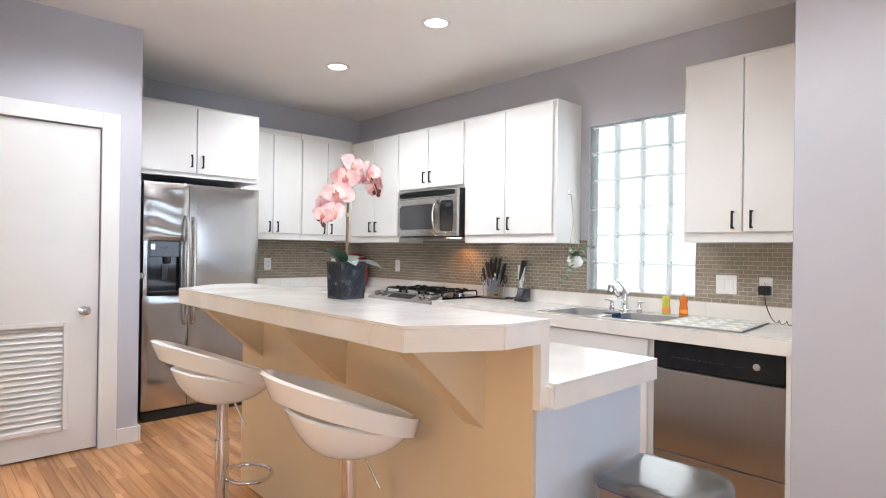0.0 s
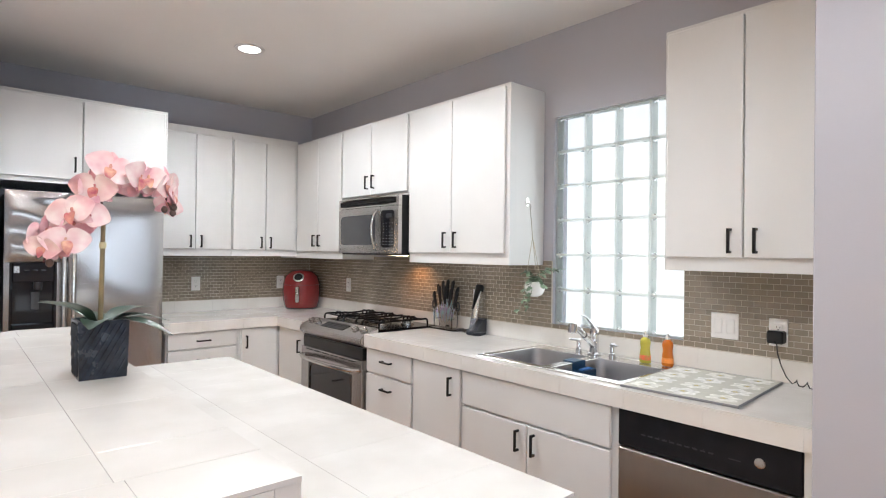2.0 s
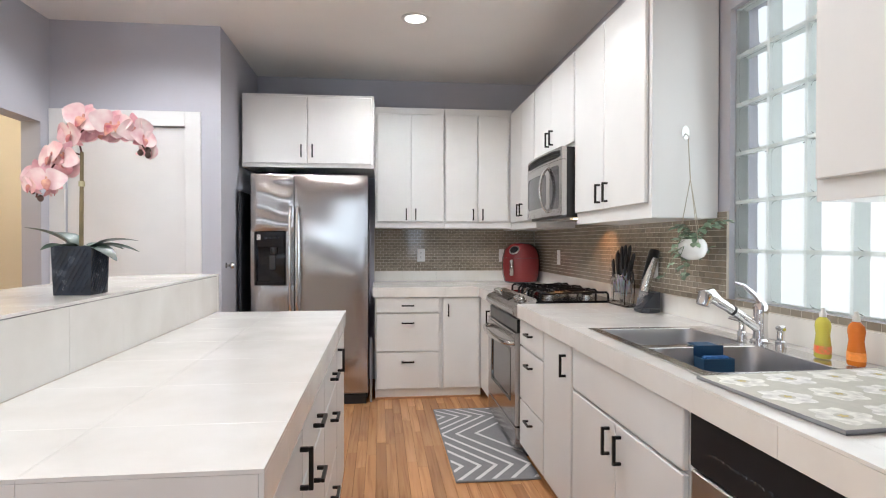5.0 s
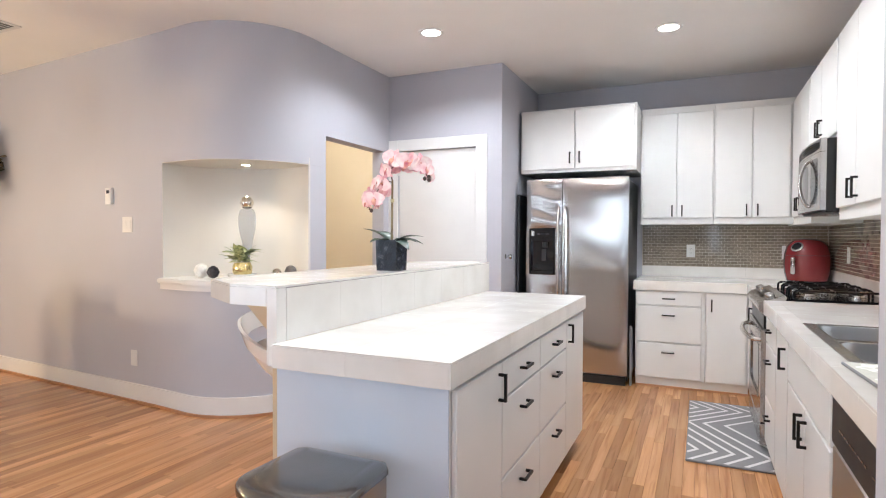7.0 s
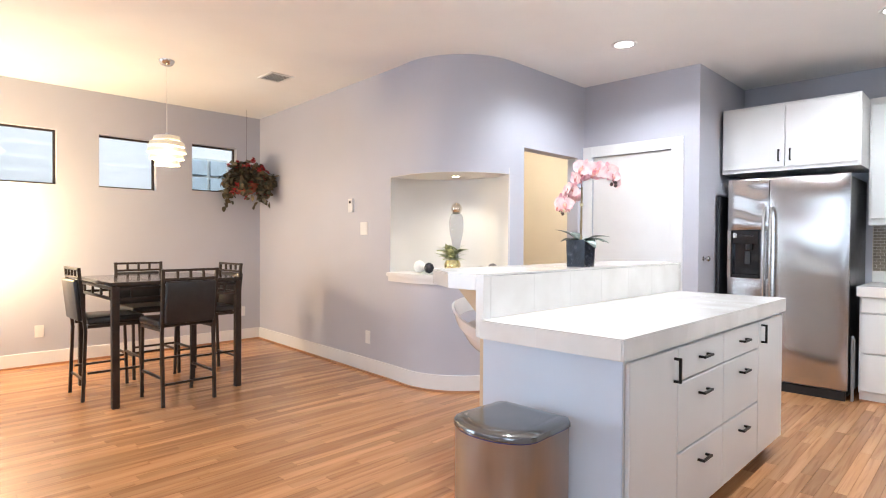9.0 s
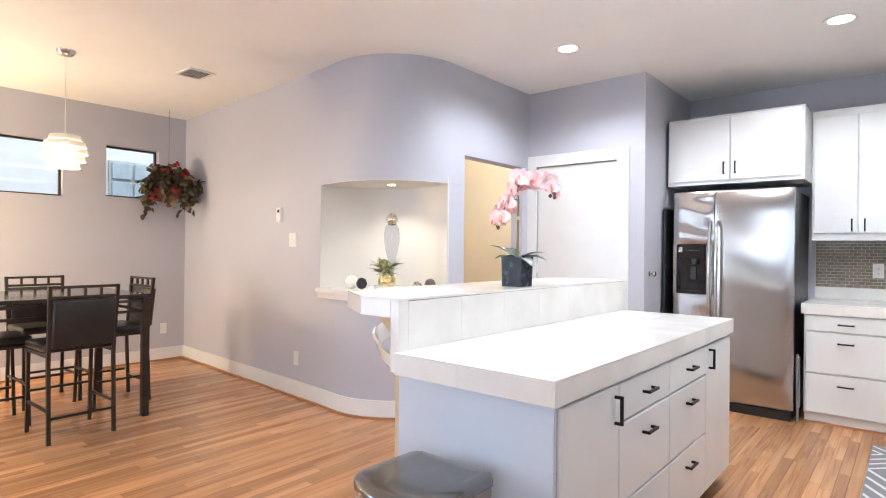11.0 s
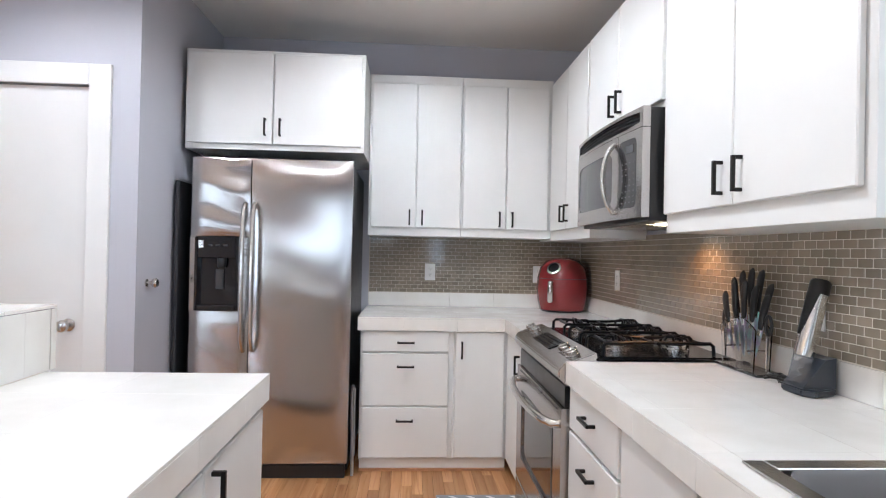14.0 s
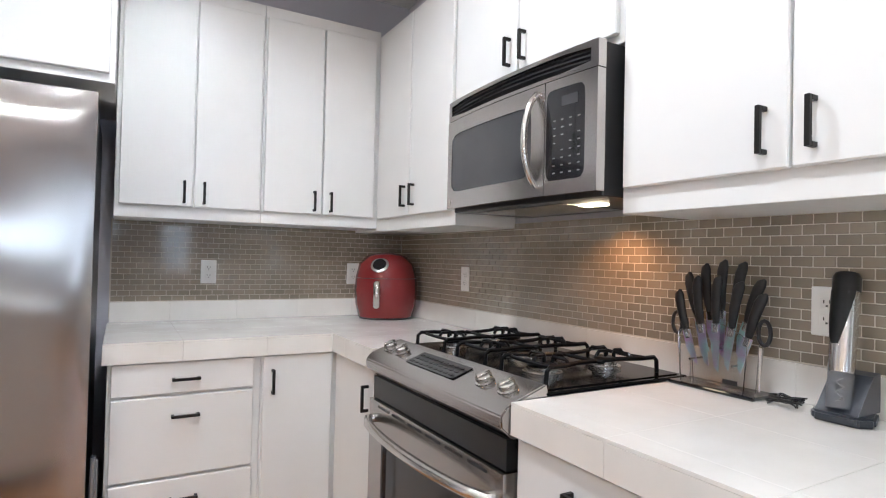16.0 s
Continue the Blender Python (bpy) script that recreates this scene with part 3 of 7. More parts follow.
def unit(name, body, label, fronts, face, plane, group=""):
    """A cabinet: body box (x0, x1, y0, y1, z0, z1) and its doors and drawer fronts."""
    x0, x1, y0, y1, z0, z1 = body
    ob = thing(name, ((x0 + x1) / 2, (y0 + y1) / 2, z0), label, "cabinet", group)
    part("body", bx(*body, bevel=0.0015), CAB, ob)
    for f in fronts:
        front(ob, f[0], face, plane, *f[1:5], f[5] if len(f) > 5 else ())
    return ob


UPPERS, BASES = "white wall cabinets", "white base cabinets"
EU, EB, NU, NB = 3.735, 3.415, 5.17, 4.815   # planes of the face frames
unit("wall_cabinet", (EU, 4.032, STUB_N + 0.002, 1.722, 1.342, 2.372), "white two-door wall cabinet hung beside the glass-block window",
     [("door", 1.062, 1.391, 1.398, 2.352, [(1.345, 1.465, True)]), ("door", 1.397, 1.705, 1.398, 2.352, [(1.44, 1.465, True)])], "-x", EU, UPPERS)
unit("wall_cabinet", (EU, 4.032, 2.622, 3.524, 1.340, 2.360), "white two-door wall cabinet hung beside the microwave",
     [("door", 2.648, 3.083, 1.405, 2.342, [(3.04, 1.485, True)]), ("door", 3.089, 3.510, 1.405, 2.342, [(3.135, 1.485, True)])], "-x", EU, UPPERS)
unit("wall_cabinet", (EU, 4.032, 3.526, 4.380, 1.800, 2.360), "white short two-door wall cabinet above the microwave",
     [("door", 3.54, 3.967, 1.822, 2.342, [(3.93, 1.915, True)]), ("door", 3.973, 4.368, 1.822, 2.342, [(4.012, 1.915, True)])], "-x", EU, UPPERS)
unit("wall_cabinet", (EU, 4.032, 4.382, 5.480, 1.345, 2.360), "white two-door wall cabinet filling the corner",
     [("door", 4.395, 4.762, 1.405, 2.342, [(4.715, 1.495, True)]), ("door", 4.768, 5.125, 1.405, 2.342, [(4.805, 1.495, True)])], "-x", EU, UPPERS)
unit("wall_cabinet", (2.556, 3.146, NU, 5.482, 1.358, 2.382), "white two-door wall cabinet beside the refrigerator",
     [("door", 2.572, 2.853, 1.412, 2.325, [(2.818, 1.475, True)]), ("door", 2.859, 3.138, 1.412, 2.325, [(2.898, 1.475, True)])], "-y", NU, UPPERS)
unit("wall_cabinet", (3.148, 3.733, NU, 5.482, 1.358, 2.382), "white two-door wall cabinet in the corner run",
     [("door", 3.156, 3.431, 1.412, 2.325, [(3.392, 1.475, True)]), ("door", 3.437, 3.706, 1.412, 2.325, [(3.474, 1.475, True)])], "-y", NU, UPPERS)
unit("wall_cabinet", (1.550, 2.552, 4.815, 5.482, 1.815, 2.378), "white deep two-door cabinet above the refrigerator",
     [("door", 1.560, 2.037, 1.845, 2.358, [(1.998, 1.94, True)]), ("door", 2.043, 2.535, 1.845, 2.358, [(2.082, 1.94, True)])], "-y", 4.815, UPPERS)

D1, D2, D3 = (0.655, 0.802), (0.352, 0.645), (0.085, 0.342)


def drawers(u0, u1, *heights):
    return [("drawer", u0, u1, lo, hi, [((u0 + u1) / 2, hi - (0.062 if hi - lo < 0.2 else 0.072), False)]) for lo, hi in heights]


unit("base_cabinet", (EB, 4.032, 3.046, 3.522, 0.07, 0.812), "white base cabinet with three drawers beside the range", drawers(3.058, 3.515, D1, D2, D3), "-x", EB, BASES)
unit("base_cabinet", (EB, 4.032, 2.638, 3.044, 0.07, 0.812), "white narrow one-door base cabinet", [("door", 2.648, 3.036, 0.085, 0.802, [(2.712, 0.705, True)])], "-x", EB, BASES)
# the sink base is open at the top for the bowls
sb = thing("sink_cabinet", (3.72, 2.18, 0.07), "white sink base cabinet with two doors under a false front", "cabinet", BASES)
bm = bx(EB, EB + 0.018, 1.735, 2.636, 0.07, 0.812)
box(bm, EB + 0.019, 4.032, 1.735, 1.752, 0.07, 0.812)
box(bm, EB + 0.019, 4.032, 2.619, 2.636, 0.07, 0.812)
box(bm, EB + 0.019, 4.032, 1.753, 2.618, 0.07, 0.09)
part("body", bm, CAB, sb)
front(sb, "false_front", "-x", EB, 1.765, 2.626, 0.632, 0.802)
front(sb, "door", "-x", EB, 2.199, 2.626, 0.085, 0.622, [(2.245, 0.545, True)])
front(sb, "door", "-x", EB, 1.765, 2.193, 0.085, 0.622, [(2.150, 0.545, True)])
unit("base_cabinet", (EB, 4.032, 4.352, 4.812, 0.07, 0.812), "white one-door base cabinet between the range and the corner", [("door", 4.365, 4.775, 0.085, 0.802, [(4.41, 0.69, True)])], "-x", EB, BASES)
unit("base_cabinet", (2.556, 3.090, NB, 5.482, 0.07, 0.812), "white base cabinet with three drawers beside the refrigerator",
     drawers(2.568, 3.062, (0.685, 0.802), (0.378, 0.675), (0.082, 0.368)), "-y", NB, BASES)
unit("base_cabinet", (3.092, 3.413, NB, 5.482, 0.07, 0.812), "white one-door base cabinet in the corner", [("door", 3.098, 3.385, 0.082, 0.802, [(3.135, 0.70, True)])], "-y", NB, BASES)
for b, lab in (((EB + 0.05, EB + 0.065, STUB_N + 0.01, 3.52, 0.0, 0.068), "white toe board under the sink run"), ((2.56, 3.40, NB + 0.012, NB + 0.027, 0.0, 0.068), "white toe board under the corner run"), ((EB + 0.05, EB + 0.065, 4.36, 4.80, 0.0, 0.068), "white toe board beside the range")):
    tb = setting("toe_board", bx(*b), WHITE, lab, "trim")
for b in ((EB + 0.035, EB + 0.0495, STUB_N + 0.01, 3.52, 0, 0.014), (2.56, 3.40, NB - 0.003, NB + 0.0115, 0, 0.014)):
    setting("shoe_mould", bx(*b), SHOE, "thin oak strip along the toe board", "trim")
setting("filler_strip", bx(EB - 0.018, EB, STUB_N + 0.003, 1.088, 0.07, 0.812), CAB, "white filler strip beside the dishwasher", "trim")

# ---- counters: core with tiles laid on it ----
def counter(name, label, core, at):
    ob = thing(name, at, label, "counter")
    bm = bmesh.new()
    for b in core:
        box(bm, *b)
    part("core", bm, GROUT, ob, "pale grout bed")
    return ob


CT = 0.883
east_counter = counter("worktop", "cream polished tile worktop with tiled edge", [(3.39, 3.452, 1.054, 3.524, 0.815, 0.875), (3.452, 4.025, 1.054, 1.742, 0.815, 0.875), (3.452, 4.025, 2.558, 3.524, 0.815, 0.875), (3.932, 4.025, 1.742, 2.558, 0.815, 0.875)], (3.7, 2.2, 0.815))
corner_counter = counter("worktop", "cream polished tile corner worktop beside the range", [(3.39, 4.025, 4.352, 4.79, 0.815, 0.875), (2.548, 4.025, 4.79, 5.475, 0.815, 0.875)], (3.3, 5.1, 0.815))

# ---- island ----
def island():
    isl = thing("kitchen_island", (2.1, 2.25, 0.0), "white kitchen island with drawers and a raised tiled bar", "island")
    # the toe recess's shade is put into the base's black colour
    part("base", bx(1.80, 2.34, 1.33, 3.18, 0.0, 0.085), BLACKP, isl, "toe recess, its shade put into black")
    part("body", bx(1.7765, 2.400, 1.296, 3.215, 0.086, 0.820, bevel=0.002), CAB, isl)
    part("end_panel", bx(1.7755, 2.398, 1.288, 1.2955, 0.004, 0.822, bevel=0.001), PALE, isl, "pale blue painted end panel")
    part("pony_wall", bx(1.755, 1.7745, 1.2895, 3.265, 0.0, 1.012, bevel=0.002), PONY, isl, "painted knee wall under the bar")
    f = [("door", 1.300, 1.702, 0.095, 0.800, [(1.665, 0.722, True)]), ("door", 2.748, 3.205, 0.095, 0.800, [(2.79, 0.735, True)])]
    f += drawers(1.708, 2.218, (0.668, 0.800), (0.385, 0.660), (0.095, 0.377)) + drawers(2.224, 2.742, (0.668, 0.800), (0.385, 0.660), (0.095, 0.377))
    for q in f:
        front(isl, q[0], "+x", 2.400, *q[1:5], q[5])
    for y in (1.52, 2.30, 3.06):
        bm = bmesh.new()
        slab(bm, [(1.7545, 1.011), (1.7545, 0.715), (1.43, 1.011)], "y", y - 0.045, y + 0.045)
        part("corbel", bm, PONY, isl, "triangular painted bracket")
    return isl


isl = island()
island_counter = counter("island_worktop", "cream polished tile worktop of the island", [(1.78, 2.42, 1.247, 3.24, 0.824, 0.884)], (2.1, 2.25, 0.815))
bar_counter = thing("bar_counter", (1.6, 2.25, 1.0135), "cream polished tile bar top with cut corners", "counter")
inner = [(1.772, 1.264), (1.772, 3.288), (1.605, 3.288), (1.366, 3.07), (1.366, 1.409), (1.60, 1.270)]
part("core", shape(prism, inner, 1.0135, 1.070), GROUT, bar_counter)


# ---- appliances ----
KEYGREY = mat("grey_key_print", (0.16, 0.16, 0.16), 0.5, var=0.1, bump=0)
def pillow(bm, x0, x1, z0, z1, y, depth, bulge, nu=14, nv=10):
    """A slightly swollen upright panel facing -y: front sheet bowed out, with sides."""
    grid = []
    for i in range(nu + 1):
        col = []
        for j in range(nv + 1):
            s, t = i / nu * 2 - 1, j / nv * 2 - 1
            edge = (1 - abs(s) ** 8) * (1 - abs(t) ** 10)
            col.append(bm.verts.new((x0 + (x1 - x0) * i / nu, y - bulge * (1 - s * s) * edge - 0.008 * edge - 0.0030 * math.sin(6.5 * t + 0.9 * math.sin(2.2 * s)) * edge, z0 + (z1 - z0) * j / nv)))
        grid.append(col)
    for i in range(nu):
        for j in range(nv):
            bm.faces.new((grid[i][j], grid[i + 1][j], grid[i + 1][j + 1], grid[i][j + 1]))
    rim = [grid[i][0] for i in range(nu + 1)] + [grid[nu][j] for j in range(1, nv + 1)] + [grid[i][nv] for i in range(nu - 1, -1, -1)] + [grid[0][j] for j in range(nv - 1, 0, -1)]
    back = [bm.verts.new((v.co.x, y + depth, v.co.z)) for v in rim]
    for i in range(len(rim)):
        j = (i + 1) % len(rim)
        bm.faces.new((rim[j], rim[i], back[i], back[j]))
    bm.faces.new(back)
    return bm


def refrigerator():
    f = thing("refrigerator", (2.06, 5.1, 0), "stainless steel side-by-side refrigerator with a black water dispenser", "refrigerator")
    part("body", bx(1.64, 2.50, 4.742, 5.47, 0.03, 1.735, bevel=0.006), BLACKP, f, "black cabinet sides")
    part("grille", bx(1.65, 2.49, 4.712, 4.741, 0.0, 0.075, bevel=0.004), BLACKP, f, "black base grille")
    dx0, dx1, dz0, dz1 = 1.667, 1.899, 0.915, 1.315
    left = bmesh.new()
    y, d = 4.70, 0.036
    pillow(left, 1.640, 1.953, dz1, 1.748, y, d, 0.0015, 14, 24)
    pillow(left, 1.640, 1.953, 0.085, dz0, y, d, 0.0015, 14, 24)
    box(left, 1.640, dx0, y - 0.011, y + d, dz0, dz1)
    box(left, dx1, 1.953, y - 0.011, y + d, dz0, dz1)
    lo = part("door", left, STEEL, f, "narrow freezer door", 35)
    ro = part("door", pillow(bmesh.new(), 1.959, 2.505, 0.085, 1.748, y, d, 0.003, 28, 36), STEEL, f, "wide refrigerator door", 35)
    for door, x in ((lo, 1.931), (ro, 1.982)):
        h = bmesh.new()
        pts = [(x, y - 0.012, 0.70), (x, y - 0.045, 0.725), (x, y - 0.062, 0.78), (x, y - 0.066, 1.09), (x, y - 0.062, 1.42), (x, y - 0.045, 1.475), (x, y - 0.012, 1.50)]
        tube(h, pts, 0.0125, 14)
        part("handle", h, SATIN, door, "long bowed steel handle", 60)
    disp = bmesh.new()
    box(disp, dx0, dx1, y + 0.02, y + 0.034, dz0, dz1)
    for b in ((dx0, dx0 + 0.014, dz0, dz1), (dx1 - 0.014, dx1, dz0, dz1)):
        box(disp, b[0], b[1], y - 0.018, y + 0.0195, b[2], b[3], bevel=0.003)
    box(disp, dx0 + 0.0145, dx1 - 0.0145, y - 0.018, y + 0.0195, 1.20, dz1, bevel=0.003)
    box(disp, dx0 + 0.0145, dx1 - 0.0145, y - 0.018, y + 0.0195, dz0, 0.945, bevel=0.003)
    dp = part("dispenser", disp, BLACKG, f, "glossy black ice and water dispenser")
    part("spout", shape(lathe, [(0.02, 0), (0.024, 0.02), (0.024, 0.05)], at=(1.806, y + 0.002, 1.15), sides=16), BLACKP, dp)
    part("lever", bx(1.771, 1.816, y + 0.008, y + 0.015, 1.03, 1.14, bevel=0.003), SMOKE, dp)
    part("badge", bx(1.687, 1.714, y - 0.0205, y - 0.0184, 1.255, 1.295), SATIN, dp, "pale label")
    for k in range(3):
        part("button", bx(1.738 + 0.04 * k, 1.763 + 0.04 * k, y - 0.0200, y - 0.0184, 1.265, 1.275), SMOKE, dp)
    for x in (1.70, 2.42):
        part("hinge_cover", bx(x - 0.05, x + 0.05, 4.745, 4.79, 1.736, 1.752, bevel=0.004), BLACKP, f)


refrigerator()


def cooker():
    y0, y1 = 3.532, 4.346
    r = thing("range", (3.7, (y0 + y1) / 2, 0), "stainless steel slide-in gas range with black cooktop", "range")
    part("body", bx(3.44, 4.00, y0 + 0.004, y1 - 0.004, 0.0, 0.872), BLACKP, r, "black enamelled sides")
    # sloping control panel
    bm = bmesh.new()
    slab_pts = [(3.392, 0.792), (3.358, 0.822), (3.356, 0.850), (3.375, 0.872), (3.492, 0.914), (3.50, 0.885), (3.44, 0.792)]
    a = [bm.verts.new((x, y0 - 0.004, z)) for x, z in slab_pts]
    b = [bm.verts.new((x, y1 + 0.004, z)) for x, z in slab_pts]
    for i in range(len(a)):
        j = (i + 1) % len(a)
        bm.faces.new((a[i], a[j], b[j], b[i]))
    bm.faces.new(a[::-1])
    bm.faces.new(b)
    bmesh.ops.bevel(bm, geom=[e for e in bm.edges], offset=0.004, segments=2, affect="EDGES")
    panel = part("control_panel", bm, STEEL, r, "sloping steel control panel", 35)

    def on_panel(u, lift):
        """A place on the slope: u 0 at its front edge, 1 at its back."""
        n = Vector((-0.338, 0, 0.941))
        return Vector((3.375 + 0.117 * u, 0, 0.872 + 0.042 * u)) + n * lift

    tilt = Matrix.Rotation(radians(-19.7), 4, "Y")
    disp = bmesh.new()
    box(disp, -0.036, 0.036, -0.145, 0.145, 0, 0.003)
    bmesh.ops.transform(disp, matrix=Matrix.Translation(on_panel(0.42, 0.0012) + Vector((0, 3.95, 0))) @ tilt, verts=disp.verts)
    dd = part("display", disp, BLACKG, panel, "dark touch panel")
    keys = bmesh.new()
    for i in range(9):
        for j in range(3):
            box(keys, -0.026 + 0.02 * j, -0.018 + 0.02 * j, -0.125 + 0.03 * i, -0.107 + 0.03 * i, 0, 0.0008)
    bmesh.ops.transform(keys, matrix=Matrix.Translation(on_panel(0.42, 0.0046) + Vector((0, 3.95, 0))) @ tilt, verts=keys.verts)
    tagged(part("keys", keys, SMOKE, dd, "grey printed keys"), kind="stuff")
    for y in (3.60, 3.70, 4.20, 4.29):
        k = bmesh.new()
        lathe(k, [(0.027, 0.0), (0.027, 0.003), (0.022, 0.005), (0.0235, 0.016), (0.020, 0.020)], sides=26)
        box(k, -0.021, 0.021, -0.008, 0.008, 0.0185, 0.026, bevel=0.003)
        bmesh.ops.transform(k, matrix=Matrix.Translation(on_panel(0.45, 0.001) + Vector((0, y, 0))) @ tilt, verts=k.verts)
        part("knob", k, SATIN, panel, "polished steel burner knob", 40)
    part("vent_gap", bx(3.385, 3.439, y0 + 0.01, y1 - 0.01, 0.715, 0.790), BLACKP, r, "black vent slot")
    # oven door with window and bowed handle
    dx = 3.372
    wy0, wy1, wz0, wz1 = 3.66, 4.22, 0.30, 0.60
    door = part("oven_door", frame_ring(bmesh.new(), dx, 3.439, (y0 + 0.004, y1 - 0.004, 0.175, 0.712), (wy0, wy1, wz0, wz1)), STEEL, r, "steel oven door")
    part("window", bx(dx + 0.006, dx + 0.012, wy0 - 0.006, wy1 + 0.006, wz0 - 0.006, wz1 + 0.006), BLACKG, door, "dark oven window")
    part("window_trim", frame_ring(bmesh.new(), dx - 0.002, dx - 0.0004, (wy0 - 0.010, wy1 + 0.010, wz0 - 0.010, wz1 + 0.010), (wy0, wy1, wz0, wz1)), BLACKP, door)
    slots = bmesh.new()
    for k in range(6):
        box(slots, dx - 0.0015, dx - 0.0003, 3.60 + 0.115 * k, 3.69 + 0.115 * k, 0.694, 0.702)
    tagged(part("vent_slots", slots, BLACKP, door), kind="stuff")
    h = bmesh.new()
    pts = []
    for k in range(15):
        s = -1 + 2 * k / 14
        pts.append((dx - 0.016 - 0.048 * (1 - s * s) ** 0.6 - 0.004, 3.94 + 0.365 * s, 0.648))
    tube(h, [(dx + 0.002, 3.575, 0.648), *pts, (dx + 0.002, 4.305, 0.648)], 0.015, 14)
    part("handle", h, SATIN, door, "bowed steel handle", 60)
    part("warming_drawer", bx(dx, 3.439, y0 + 0.004, y1 - 0.004, 0.045, 0.165, bevel=0.003), STEEL, r, "steel storage drawer")
    top = bmesh.new()
    box(top, 3.49, 4.012, y0 - 0.008, y1 + 0.008, 0.8845, 0.893, bevel=0.004)
    box(top, 3.51, 3.99, y0 + 0.012, y1 - 0.012, 0.8932, 0.896, bevel=0.001)
    part("cooktop", top, ENAMEL, r, "black enamel cooktop")
    for cx, cy, cr in ((3.62, 3.70, 0.045), (3.86, 3.70, 0.036), (3.74, 3.94, 0.05), (3.62, 4.18, 0.040), (3.86, 4.18, 0.045)):
        bu = part("burner", shape(lathe, [(cr + 0.012, 0), (cr + 0.012, 0.008), (cr, 0.010), (cr, 0.022), (cr - 0.006, 0.024)], at=(cx, cy, 0.8965), sides=24), SATIN, r, "aluminium burner ring", 40)
        part("cap", shape(lathe, [(cr - 0.004, 0), (cr - 0.002, 0.004), (cr - 0.008, 0.009)], at=(cx, cy, 0.9210), sides=24), IRON, bu, "", 40)
    for g0, g1 in ((3.555, 3.805), (3.835, 4.045), (4.075, 4.325)):
        bm = bmesh.new()
        z, rr, m = 0.928, 0.0062, (g0 + g1) / 2
        hw = (g1 - g0) / 2 - 0.012
        # two long rails on raised feet, joined by bent arms that reach over the burners
        zt = z + 0.012
        for sy in (-1, 1):
            y = m + sy * hw * 0.86
            tube(bm, [(3.535, y, 0.897), (3.537, y, zt - 0.010), (3.548, y, zt), (3.60, y, zt), (3.66, m + sy * hw * 0.62, zt - 0.002), (3.742, m + sy * hw * 0.55, zt - 0.004), (3.824, m + sy * hw * 0.62, zt - 0.002), (3.884, y, zt), (3.936, y, zt), (3.947, y, zt - 0.010), (3.949, y, 0.897)], 0.0068, 6)
        for x in (3.566, 3.742, 3.918):
            tube(bm, [(x, m - hw * 0.80, zt - 0.003), (x, m - hw * 0.3, zt - 0.005), (x, m + hw * 0.3, zt - 0.005), (x, m + hw * 0.80, zt - 0.003)], 0.0062, 6)
        for bx0 in (3.625, 3.860):
            for sx, sy in ((1, 0), (-1, 0), (0, 1), (0, -1)):
                far = (0.055, hw * 0.78)[sx == 0]
                tube(bm, [(bx0 + sx * far, m + sy * far, zt - 0.004), (bx0 + sx * far * 0.8, m + sy * far * 0.8, zt + 0.010), (bx0 + sx * 0.020, m + sy * 0.020, zt + 0.010), (bx0 + sx * 0.016, m + sy * 0.016, zt - 0.006)], 0.0058, 6)
        part("grate", bm, IRON, r, "black cast iron grate", 40)


cooker()


